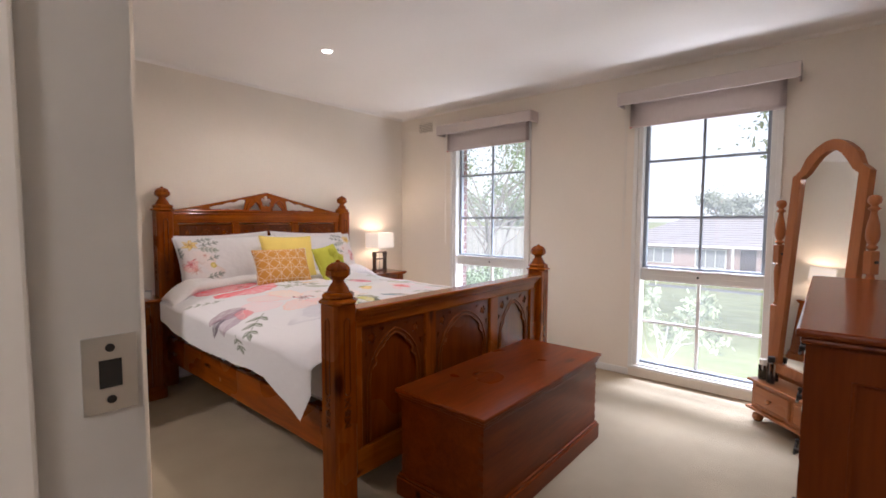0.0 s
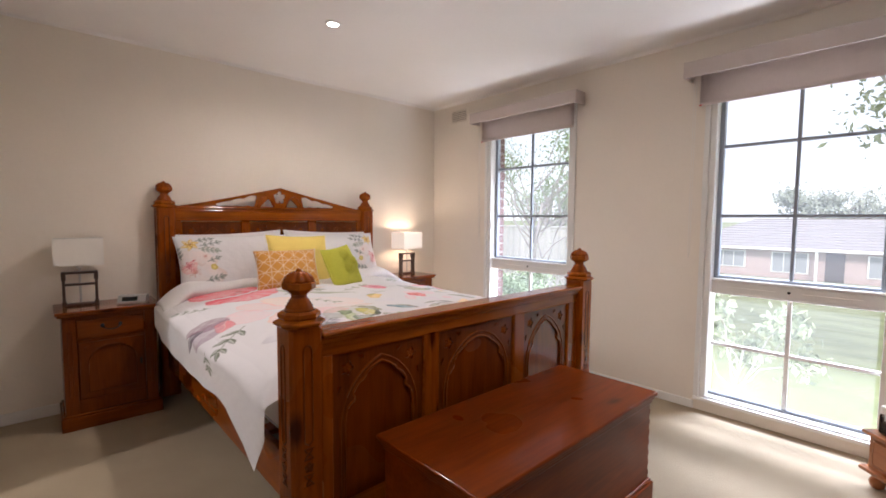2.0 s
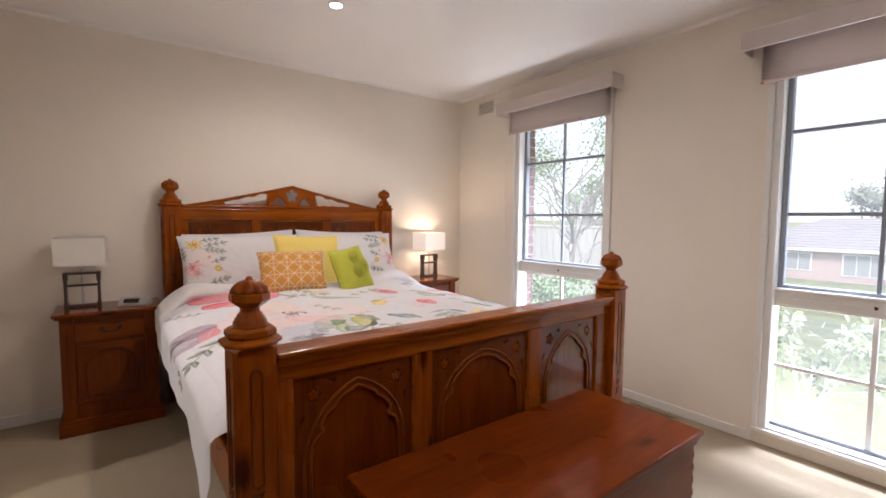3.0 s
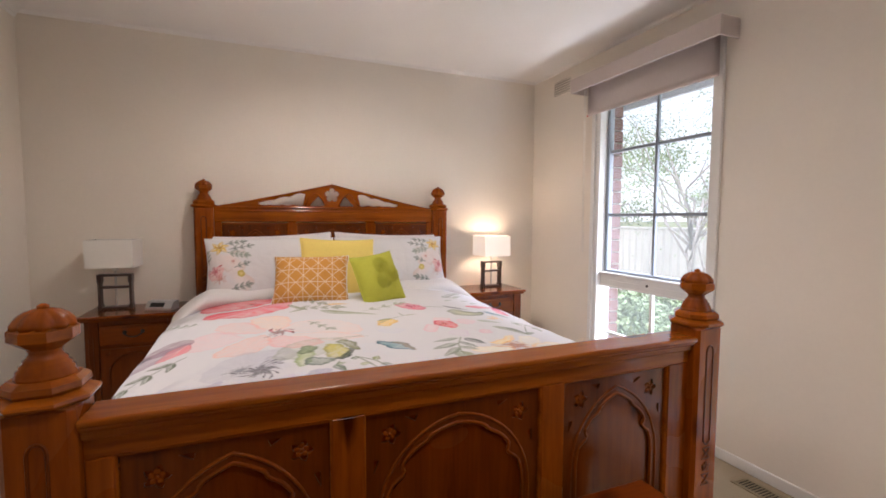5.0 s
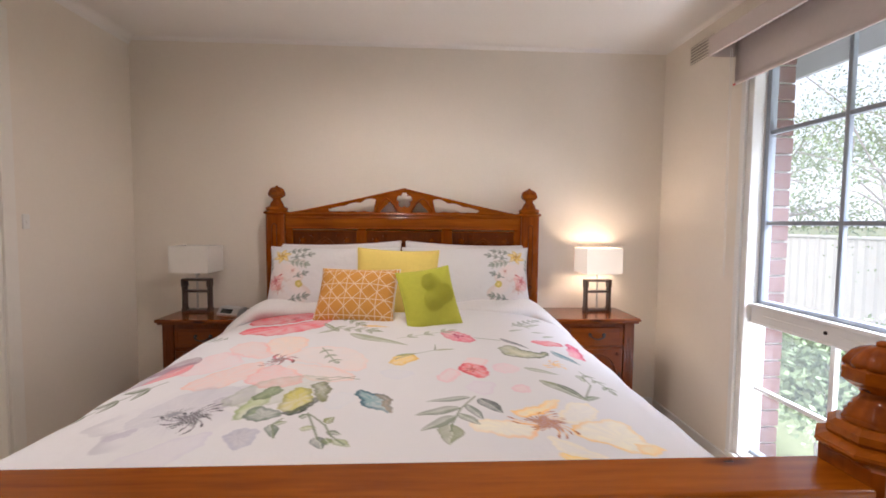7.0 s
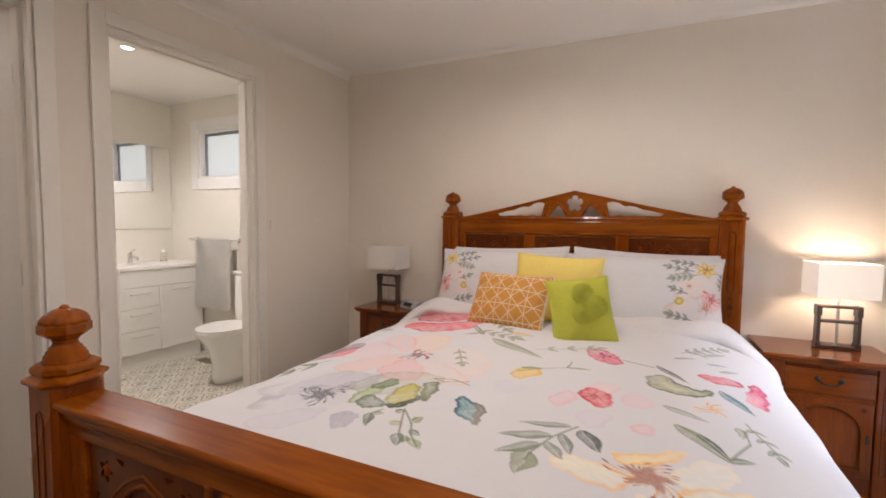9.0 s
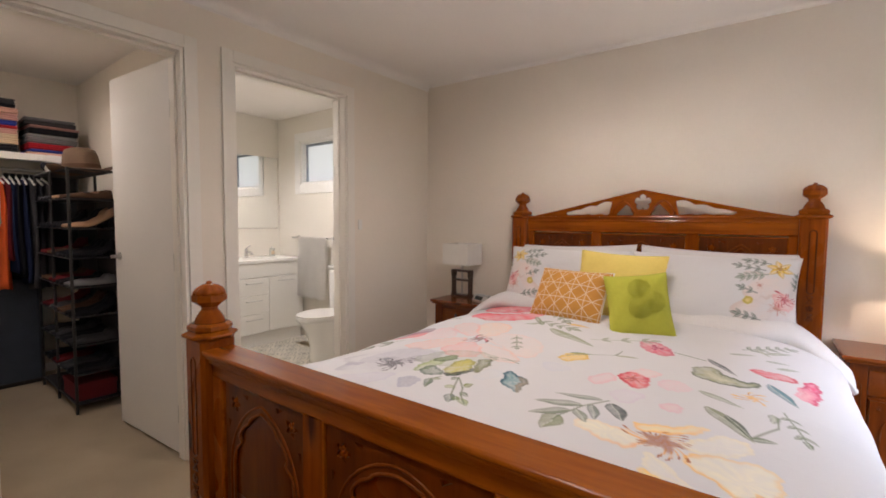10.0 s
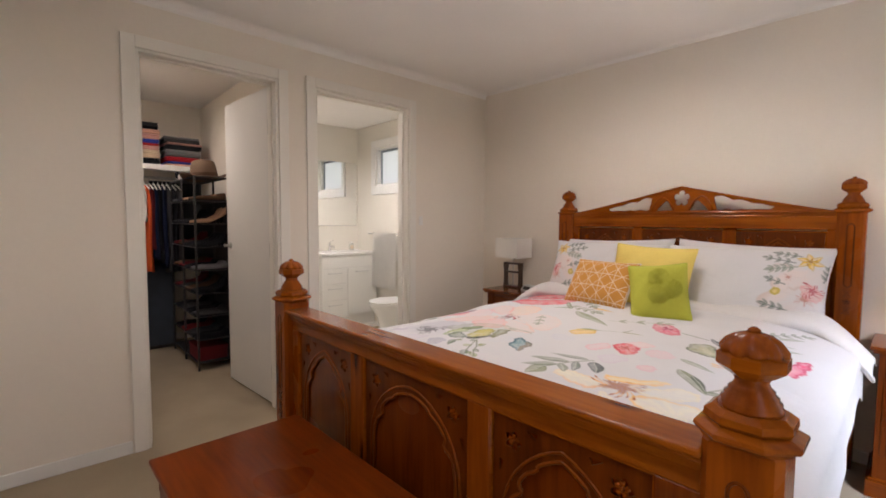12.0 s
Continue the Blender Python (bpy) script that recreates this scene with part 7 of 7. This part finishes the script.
cornr = mth("SQRT", mth("ADD", mth("POWER", mth("SUBTRACT", ax_, 0.1), 2.0), mth("POWER", mth("SUBTRACT", ay_, 0.1), 2.0)))
l1 = mth("LESS_THAN", mth("ABSOLUTE", mth("SUBTRACT", mth("ADD", ax_, ay_), 0.085)), 0.006)
l2 = mth("LESS_THAN", mth("ABSOLUTE", mth("SUBTRACT", rad, 0.035)), 0.005)
l3 = mth("LESS_THAN", mth("ABSOLUTE", mth("SUBTRACT", cornr, 0.045)), 0.006)
l4 = mth("LESS_THAN", rad, 0.012)
l5 = mth("LESS_THAN", cornr, 0.022)
l6 = mth("LESS_THAN", mth("ABSOLUTE", mth("SUBTRACT", ax_, ay_)), 0.004)
pat = mth("MAXIMUM", mth("MAXIMUM", mth("MAXIMUM", l1, l2), mth("MAXIMUM", l3, l4)), mth("MAXIMUM", l5, mth("MULTIPLY", l6, 0.6)))
mx = n.new("ShaderNodeMix")
mx.data_type = "RGBA"
mx.inputs["A"].default_value, mx.inputs["B"].default_value = (0.62, 0.58, 0.49, 1), (0.22, 0.21, 0.18, 1)
ln.new(mth("MULTIPLY", pat, 0.85), mx.inputs["Factor"])
ln.new(mx.outputs["Result"], bs.inputs["Base Color"])
M_GROUT = material("tile_grout", (0.40, 0.37, 0.31), 0.9)
ef = structure("floor_ensuite", box(EX0 - 0.1, EX1, EY0 - 0.1, YS - 0.16, -0.06, -0.004), M_GROUT, m=S)
tile_mesh = bpy.data.meshes.new("tile")
b = box(-0.099, 0.099, -0.099, 0.099, -0.008, 0.0, 0.001)
b.to_mesh(tile_mesh)
b.free()
tile_mesh.materials.append(M_TILE)
for i in range(8):
    for j in range(10):
        t_ = new("tile", tile_mesh)
        t_.parent = ef
        t_.location = (EX0 + 0.10 + 0.2 * i, EY0 + 0.10 + 0.2 * j, random.uniform(-0.0003, 0.0003))
structure("trim_threshold", box(ENS[0], ENS[1], YS - 0.16, YS - 0.09, -0.01, 0.004, 0.002), M_METAL, m=S)
skirting("baseboard_ensuite", EX0, EX0 + 0.012, -1.09, YS - 0.1, 0.07, m=S)
fv2 = copy_thing(fv, S @ pose(-3.05, -0.78, 0.002, 0, 0, 90))
fv2["label"] = "dark tan metal floor register in the patterned tile floor"

# vanity
M_LAM = material("white_laminate", (0.76, 0.74, 0.69), 0.25, vary=0.01)
va = thing("vanity_cabinet", S @ pose(-2.86, EY0, 0), "white gloss vanity cabinet with three drawers and a door", "cabinet")
part("body", box(-0.355, 0.355, 0.005, 0.440, 0.13, 0.835), M_LAM, va)
part("kickboard", box(-0.345, 0.345, 0.01, 0.425, 0.0, 0.13), M_LAM, va)
part("top_panel", box(-0.355, 0.355, 0.4405, 0.456, 0.690, 0.832, 0.002), M_LAM, va)
for z0, z1 in ((0.515, 0.685), (0.330, 0.510), (0.135, 0.325)):
    d = part("drawer", box(0.040, 0.355, 0.4405, 0.457, z0, z1, 0.002), M_LAM, va)
    part("handle", tube([(0.12, 0.457, z1 - 0.05), (0.12, 0.476, z1 - 0.05), (0.28, 0.476, z1 - 0.05), (0.28, 0.457, z1 - 0.05)], 0.0045, 6), M_METAL, d, "brushed bar handle")
d = part("door", box(-0.355, 0.036, 0.4405, 0.457, 0.135, 0.685, 0.002), M_LAM, va)
part("handle", tube([(-0.23, 0.457, 0.64), (-0.23, 0.476, 0.64), (-0.07, 0.476, 0.64), (-0.07, 0.457, 0.64)], 0.0045, 6), M_METAL, d, "brushed bar handle")
bt = thing("basin_unit", S @ pose(-2.86, EY0, 0.835), "white ceramic vanity top with a moulded basin", "basin")
hole = [(0.19 * math.cos(a), 0.235 + 0.135 * math.sin(a)) for a in [2 * math.pi * k / 32 for k in range(32)]]
part("top", prism([(-0.36, 0.003), (0.362, 0.003), (0.362, 0.468), (-0.36, 0.468)], [hole], 0.026, lambda u, v, w: (u, v, w)), M_WHITEPLASTIC, bt)
bw_ = bmesh.new()
rings = [[bw_.verts.new((q * 0.19 * math.cos(a), 0.235 + q * 0.135 * math.sin(a), 0.024 - dz)) for a in [2 * math.pi * k / 32 for k in range(32)]] for q, dz in ((1.0, 0), (0.93, 0.05), (0.7, 0.10), (0.3, 0.118), (0.08, 0.12))]
for lo, hi in zip(rings, rings[1:]):
    for i in range(32):
        bw_.faces.new((lo[i], lo[(i + 1) % 32], hi[(i + 1) % 32], hi[i]))
part("bowl", bw_, M_WHITEPLASTIC, bt, smooth=True)
tp = thing("basin_tap", S @ pose(-2.80, EY0 + 0.065, 0.861), "chrome mixer tap on the vanity", "tap")
M_CHROME = material("chrome", (0.75, 0.75, 0.76), 0.08, metal=1.0, vary=0.0)
part("body", lathe([(0.024, 0), (0.022, 0.01), (0.018, 0.07), (0.020, 0.085), (0.012, 0.092)], 18), M_CHROME, tp, smooth=True)
part("spout", tube([(0, 0, 0.055), (0, 0.06, 0.062), (0, 0.11, 0.050), (0, 0.118, 0.040)], 0.011, 10), M_CHROME, tp, smooth=True)
part("lever", tube([(0, 0, 0.09), (0, 0.035, 0.110), (0, 0.085, 0.128)], 0.006, 8), M_CHROME, tp, smooth=True)
cp = thing("soap_bottle", S @ pose(-3.08, EY0 + 0.10, 0.861), "small clear bottle with a printed label on the vanity", "bottle")
part("bottle", box(-0.026, 0.026, -0.018, 0.018, 0, 0.085, 0.006, 2), M_CLEAR, cp)
part("label_band", box(-0.020, 0.020, 0.0182, 0.0188, 0.02, 0.06), CLOTHS["cream"], cp)
part("cap", lathe([(0.012, 0.085), (0.012, 0.105), (0.008, 0.108)], 14), M_WHITEPLASTIC, cp)
mi = thing("wall_mirror", S @ pose(-2.86, EY0, 0), "large frameless wall mirror over the vanity", "mirror")
part("mirror_glass", box(-0.352, 0.45, 0.003, 0.009, 1.168, 1.945, 0.001), M_MIRROR, mi)
part("edge_strip", box(-0.354, 0.452, 0.001, 0.0085, 1.164, 1.168), M_METAL, mi)
tr_ = thing("towel_rail", S @ pose(EX0, -0.92, 1.075), "chrome towel rail on the ensuite wall", "towel rail")
part("bar", turned(lathe([(0.008, -0.31), (0.008, 0.31)], 12), pose(0.07, 0, 0, 90, 0, 0)), M_CHROME, tr_)
for s_ in (-1, 1):
    part("bracket", turned(lathe([(0.020, 0), (0.020, 0.006), (0.008, 0.010), (0.008, 0.075)], 14), pose(0, s_ * 0.29, 0, 0, 90, 0)), M_CHROME, tr_)
tw = thing("towel", S @ pose(EX0 + 0.07, -0.90, 1.075), "plain white bath towel folded over the towel rail", "towel")
b = bmesh.new()
cols = []
for i in range(31):
    y_ = -0.21 + 0.46 * i / 30
    col = []
    for k in range(26):
        q = k / 25
        wv = 0.006 * math.sin(i * 0.5 + q * 2) * q
        if q < 0.12:
            col.append(b.verts.new((-0.012, y_, -0.30 + q / 0.12 * 0.30)))
        else:
            a = (q - 0.12) / 0.88
            col.append(b.verts.new((0.013 + wv + 0.012 * a, y_, 0.011 - a * 0.635 + 0.006 * math.sin(i * 0.7) * a)))
    cols.append(col)
for a_, c_ in zip(cols, cols[1:]):
    for k in range(25):
        b.faces.new((a_[k], c_[k], c_[k + 1], a_[k + 1]))
bmesh.ops.solidify(b, geom=b.faces[:], thickness=0.007)
part("cloth", b, cloth("white_towelling", (0.80, 0.77, 0.72), 0.03), tw)
to = thing("toilet", S @ pose(EX0 + 0.03, -0.28, 0), "white ceramic toilet with a closed lid", "toilet")
M_CER = material("white_ceramic", (0.80, 0.79, 0.76), 0.12, vary=0.01)
b = bmesh.new()
rings = []
for q, zz in ((0.62, 0), (0.62, 0.05), (0.60, 0.15), (0.72, 0.27), (0.96, 0.37), (1.0, 0.395)):
    ring = []
    for k in range(28):
        a = 2 * math.pi * k / 28
        lx = 0.38 + (0.235 if math.cos(a) > 0 else 0.20) * math.cos(a) * q
        ring.append(b.verts.new((lx - (1 - q) * 0.05, 0.182 * q * math.sin(a), zz)))
    rings.append(ring)
for lo, hi in zip(rings, rings[1:]):
    for i in range(28):
        b.faces.new((lo[i], lo[(i + 1) % 28], hi[(i + 1) % 28], hi[i]))
b.faces.new(list(reversed(rings[0])))
b.faces.new(rings[-1])
part("bowl", b, M_CER, to, smooth=True)
for nm, z0, z1, q in (("seat", 0.397, 0.412, 1.03), ("lid", 0.414, 0.432, 1.02)):
    ol_ = [(0.38 + (0.235 if math.cos(a) > 0 else 0.20) * math.cos(a) * q, 0.186 * q * math.sin(a)) for a in [2 * math.pi * k / 32 for k in range(32)]]
    b = prism(ol_, [], z1 - z0, lambda u, v, w: (u, v, z0 + w))
    part(nm, b, M_CER, to)
part("cistern", box(0.0, 0.165, -0.19, 0.19, 0.40, 0.80, 0.02, 3), M_CER, to)
part("cistern_lid", box(-0.003, 0.172, -0.195, 0.195, 0.802, 0.828, 0.008, 2), M_CER, to)
part("flush_button", turned(lathe([(0.025, 0), (0.024, 0.006)], 18), pose(0.085, 0, 0.828)), M_CHROME, to)
# ---- outside ----
M_GRASS = material("pale_lawn", (0.26, 0.28, 0.14), 0.95, vary=0.3, scale=0.8, grain=30, spec=0.1)
M_ROAD = material("grey_road", (0.20, 0.20, 0.20), 0.9, vary=0.1)
M_LEAF1 = material("olive_foliage", (0.22, 0.25, 0.14), 0.7, vary=0.4, scale=3, grain=20)
M_LEAF2 = material("fresh_foliage", (0.20, 0.26, 0.12), 0.7, vary=0.4, scale=3, grain=20)
# far foliage is paled: the outdoor haze is put into its colour
M_FARLEAF = material("haze_paled_foliage", (0.36, 0.39, 0.30), 0.8, vary=0.25, scale=1.5, grain=10)
M_BARK = material("grey_bark", (0.32, 0.29, 0.26), 0.9, vary=0.3, scale=6)
M_BRICK = material("red_brick", (0.10, 0.048, 0.038), 0.9, vary=0.25, scale=12, bump=0.5, bump_scale=120)
M_MORTAR = material("mortar", (0.42, 0.39, 0.35), 0.95)
M_ROOF = material("grey_roof_tile", (0.30, 0.27, 0.26), 0.85, vary=0.15, scale=2)
M_FENCE = material("pale_fence_steel", (0.50, 0.48, 0.45), 0.6, vary=0.05, scale=2)
b = bmesh.new()
prof = [(-60, -0.55), (4.3, -0.55), (7, -0.65), (14, -1.3), (24, -2.3), (31, -2.9), (60, -3.0), (400, -3.0), (2500, -3.0)]
xs_ = [-1500, -200, -60, -25, -10, -3, 3, 10, 25, 60, 200, 1500]
g = [[b.verts.new((x, y, z)) for x in xs_] for y, z in prof]
for r0, r1 in zip(g, g[1:]):
    for i in range(len(xs_) - 1):
        b.faces.new((r0[i], r0[i + 1], r1[i + 1], r1[i]))
structure("ground", b, M_GRASS)
structure("road", turned(box(-70, 70, 25.0, 31.0, -2.88, -2.80), pose(0, 0, 0)), M_ROAD)
structure("path_kerb", box(-70, 70, 24.7, 25.0, -2.9, -2.70), M_MORTAR)

# outer brick skin beside the windows, eaves
yb0, yb1 = YN + 0.125, YN + 0.235
spans = [(-3.6, WIN_A[0] + 0.0), (WIN_A[1] - 0.0, WIN_B[0] + 0.0), (WIN_B[1], 1.3)]
for i, (x0, x1) in enumerate(spans):
    structure("wall_brick_backing", box(x0 + 0.012, x1 - 0.012, yb0 + 0.010, yb1 - 0.008, -0.55, 2.25), M_MORTAR)
for x0, x1 in (WIN_A, WIN_B):
    structure("wall_brick_sill", box(x0 - 0.012, x1 + 0.012, yb0 - 0.005, yb1 + 0.02, -0.55, 0.05), M_MORTAR)
    structure("wall_brick_head", box(x0 - 0.012, x1 + 0.012, yb0, yb1, 2.13, 2.25), M_TRIM)
brick_mesh = bpy.data.meshes.new("brick")
b = box(-0.115, 0.115, -0.055, 0.055, -0.038, 0.038, 0.003)
b.to_mesh(brick_mesh)
b.free()
brick_mesh.materials.append(M_BRICK)
half_mesh = bpy.data.meshes.new("half_brick")
b = box(-0.0525, 0.0525, -0.055, 0.055, -0.038, 0.038, 0.003)
b.to_mesh(half_mesh)
b.free()
half_mesh.materials.append(M_BRICK)
skin = tagged(new("wall_brick_skin"), kind="structure")
for edge_x, way in ((WIN_A[0], -1), (WIN_A[1], 1), (WIN_B[0], -1), (WIN_B[1], 1)):
    for k in range(31):
        z = -0.43 + 0.086 * k
        o = new("brick", half_mesh if k % 2 else brick_mesh)
        o.parent = skin
        o.location = (edge_x + way * ((0.0525 if k % 2 else 0.115) + random.uniform(-0.002, 0.002)), (yb0 + yb1) / 2 + random.uniform(-0.002, 0.002), z)
        if k % 2:
            o = new("brick", brick_mesh)
            o.parent = skin
            o.location = (edge_x + way * 0.230, (yb0 + yb1) / 2, z)
structure("roof_soffit", box(-4.5, 1.6, YN + 0.12, 4.66, 2.25, 2.27), M_TRIM)
structure("roof_fascia", box(-4.5, 1.6, 4.66, 4.69, 2.13, 2.34), material("grey_fascia", (0.28, 0.28, 0.30), 0.5))
structure("roof_gutter", box(-4.5, 1.6, 4.69, 4.80, 2.22, 2.33, 0.01, 2), material("gutter", (0.55, 0.54, 0.52), 0.4))
structure("roof_cover", box(-3.8, 1.6, -2.4, 4.8, 2.62, 2.70), M_ROOF)


def crown(center, radius, count, size, mtl_seed, squash=0.7, clumps=9):
    """Many small leaf blades in uneven clumps with gaps."""
    rnd = random.Random(mtl_seed)
    cl = []
    for _ in range(clumps):
        a, e = rnd.uniform(0, 2 * math.pi), rnd.uniform(-0.6, 1.0)
        q = rnd.uniform(0.35, 0.95)
        cl.append((Vector((math.cos(a) * radius * q, math.sin(a) * radius * q, e * radius * squash * 0.8)), rnd.uniform(0.25, 0.5) * radius))
    verts, faces = [], []
    c = Vector(center)
    for _ in range(count):
        o, rr = rnd.choice(cl)
        d = Vector((rnd.gauss(0, 1), rnd.gauss(0, 1), rnd.gauss(0, 0.8))) * rr * 0.45
        p = c + o + d
        u = Vector((rnd.gauss(0, 1), rnd.gauss(0, 1), rnd.gauss(-0.4, 1))).normalized()
        w = u.cross(Vector((rnd.gauss(0, 1), rnd.gauss(0, 1), rnd.gauss(0, 1)))).normalized()
        L, Wd = size * rnd.uniform(0.6, 1.4), size * rnd.uniform(0.16, 0.30)
        k = len(verts)
        verts += [tuple(p), tuple(p + u * L * 0.5 + w * Wd), tuple(p + u * L), tuple(p + u * L * 0.5 - w * Wd)]
        faces.append((k, k + 1, k + 2, k + 3))
    return verts, faces, [(c + o) for o, _ in cl]


def tree(x, y, z0, height, radius, leaves, size, seed, label, mtl, thin=0.09, category="tree", clumps=9, crown_z=0.7):
    t = thing("tree" if category == "tree" else "shrub", pose(x, y, z0), label, category)
    vs, fs, hubs = crown((0, 0, height * crown_z), radius, leaves, size, seed, clumps=clumps)
    rnd = random.Random(seed)
    tr = tube([(0, 0, -0.2), (0.05 * height * rnd.uniform(-1, 1), 0.04 * height * rnd.uniform(-1, 1), height * 0.3), (0.06 * height * rnd.uniform(-1, 1), 0, height * 0.62)], lambda q: thin * (1 - 0.6 * q), 8)
    part("trunk", tr, M_BARK, t, smooth=True)
    for hb in hubs:
        base = Vector((0, 0, height * rnd.uniform(0.2, 0.55)))
        mid = base.lerp(hb, 0.5) + Vector((rnd.uniform(-1, 1), rnd.uniform(-1, 1), 0.6)) * radius * 0.12
        jit = lambda: Vector((rnd.uniform(-1, 1), rnd.uniform(-1, 1), rnd.uniform(-0.6, 1))) * radius * 0.10
        part("limb", tube([base, base.lerp(mid, 0.5) + jit(), mid, mid.lerp(hb, 0.5) + jit(), hb, hb + jit() * 2 + (hb - mid) * 0.3, hb + jit() * 3 + (hb - mid) * 0.6], lambda q: thin * 0.42 * (1 - 0.88 * q), 6), M_BARK, t, smooth=True)
    me = bpy.data.meshes.new("crown")
    me.from_pydata(vs, [], fs)
    me.materials.append(mtl)
    o = new("crown", me)
    o.parent = t
    return t


tree(-4.6, 7.6, -0.7, 3.6, 1.9, 13000, 0.034, 11, "small airy garden tree with grey crooked branches and fine leaves", M_LEAF2, 0.045, clumps=18, crown_z=0.72)
tree(-8.5, 13.5, -1.1, 5.0, 2.6, 4200, 0.11, 12, "leafy tree standing behind the pale steel fence", M_LEAF2, 0.12)
tree(-12.5, 12.0, -1.1, 4.6, 2.6, 3800, 0.11, 22, "leafy tree standing behind the pale steel fence", M_LEAF2, 0.12)
tree(0.85, 10.2, -0.9, 5.8, 2.0, 3600, 0.13, 13, "tall gum tree with drooping thin leaves in the front garden", M_LEAF1, 0.11, clumps=12, crown_z=0.72)
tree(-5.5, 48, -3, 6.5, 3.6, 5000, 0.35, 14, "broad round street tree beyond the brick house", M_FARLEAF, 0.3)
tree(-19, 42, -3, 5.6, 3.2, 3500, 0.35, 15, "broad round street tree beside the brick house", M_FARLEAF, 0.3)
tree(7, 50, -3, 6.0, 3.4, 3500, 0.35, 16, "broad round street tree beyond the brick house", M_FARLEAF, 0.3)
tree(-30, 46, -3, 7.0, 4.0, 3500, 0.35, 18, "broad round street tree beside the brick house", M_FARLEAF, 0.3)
for k, (x, y, h, r_, mt_, sd) in enumerate(((-2.75, 4.95, 1.25, 0.42, M_LEAF2, 1), (-2.15, 5.25, 1.05, 0.45, M_LEAF2, 2), (-3.35, 5.3, 1.3, 0.5, M_LEAF2, 3), (-0.75, 5.35, 1.15, 0.50, M_LEAF1, 4), (0.62, 5.25, 1.35, 0.52, M_LEAF1, 5), (-1.45, 5.2, 0.85, 0.42, M_LEAF1, 6))):
    tree(x, y, -0.58, h, r_, 2600 if mt_ is M_LEAF2 else 1500, 0.055 if mt_ is M_LEAF2 else 0.075, 40 + sd, "green leafy shrub growing in the bed under the window" if mt_ is M_LEAF2 else "wispy olive green shrub in the bed under the window", mt_, 0.014, "shrub", clumps=9, crown_z=0.66)

# steel paling fence
fence = thing("fence", pose(-9.0, 10.0, 0), "pale grey ribbed steel boundary fence with a capping rail", "fence")
fence_mesh = bpy.data.meshes.new("sheet")
b = bmesh.new()
row0, row1 = [], []
for k in range(9):
    x = 0.78 * k / 8
    y = 0.018 if k % 2 else -0.018
    row0.append(b.verts.new((x, y, -1.3)))
    row1.append(b.verts.new((x, y, 1.02)))
for i in range(8):
    b.faces.new((row0[i], row0[i + 1], row1[i + 1], row1[i]))
b.to_mesh(fence_mesh)
b.free()
fence_mesh.materials.append(M_FENCE)
for k in range(16):
    o = new("sheet", fence_mesh)
    o.parent = fence
    o.location = (-6.5 + 0.78 * k, 0, 0)
    if k % 3 == 0:
        part("post", box(-6.53 + 0.78 * k, -6.47 + 0.78 * k, -0.03, 0.03, -1.3, 1.06, 0.004), M_FENCE, fence)
part("capping", box(-6.5, 5.98, -0.035, 0.035, 1.02, 1.075, 0.008), M_FENCE, fence)
part("bottom_rail", box(-6.5, 5.98, -0.03, 0.03, -1.25, -1.17), M_FENCE, fence)

# brick and roof of the far house are paled to hold the haze
M_FARBRICK = material("haze_paled_brick", (0.46, 0.35, 0.31), 0.9, vary=0.12, scale=3)
M_FARROOF = material("haze_paled_roof_tile", (0.34, 0.315, 0.31), 0.85, vary=0.12, scale=2)
# brick house over the road
hs = thing("house", pose(-4.0, 41.0, -3.0), "single storey red brick house with a hipped grey tile roof", "house")
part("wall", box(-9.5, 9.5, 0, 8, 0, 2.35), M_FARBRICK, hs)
b = bmesh.new()
e = [b.verts.new(p) for p in ((-10.2, -0.7, 2.3), (10.2, -0.7, 2.3), (10.2, 8.7, 2.3), (-10.2, 8.7, 2.3))]
r_ = [b.verts.new(p) for p in ((-5.6, 4, 4.45), (5.6, 4, 4.45))]
b.faces.new((e[0], e[1], r_[1], r_[0]))
b.faces.new((e[2], e[3], r_[0], r_[1]))
b.faces.new((e[1], e[2], r_[1]))
b.faces.new((e[3], e[0], r_[0]))
b.faces.new(list(reversed(e)))
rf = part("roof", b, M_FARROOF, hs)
for k in range(12):
    q = (k + 0.5) / 12
    part("tile_course", box(-10.2 + 4.6 * q, 10.2 - 4.6 * q, -0.72 + 4.7 * q, -0.60 + 4.7 * q, 2.30 + 2.15 * q, 2.36 + 2.15 * q), M_FARROOF, rf)
part("fascia", box(-10.2, 10.2, -0.74, -0.70, 2.15, 2.34), M_TRIM, hs)
for x0, x1, z0, z1 in ((-7.5, -5.2, 0.7, 2.0), (-3.6, -1.4, 0.5, 2.0), (1.6, 4.4, 0.5, 2.0), (5.8, 8.0, 0.7, 2.0)):
    w = part("window", box(x0, x1, -0.06, -0.005, z0, z1, 0.02), M_TRIM, hs)
    nn2 = 3
    for i in range(nn2):
        a = x0 + 0.08 + (x1 - x0 - 0.16) * i / nn2
        part("pane", box(a + 0.03, a + (x1 - x0 - 0.16) / nn2 - 0.03, -0.08, -0.06, z0 + 0.08, z1 - 0.08), material("far_pane", (0.30, 0.31, 0.31), 0.2), w)
part("door", box(-0.5, 0.5, -0.05, -0.005, 0.05, 2.05), material("dark_front_door", (0.08, 0.06, 0.05), 0.5), hs)
part("porch_post", box(-1.0, -0.85, -0.65, -0.5, 0, 2.3), M_TRIM, hs)
part("chimney", box(3.0, 3.8, 4.6, 5.4, 3.6, 5.0), M_FARBRICK, hs)
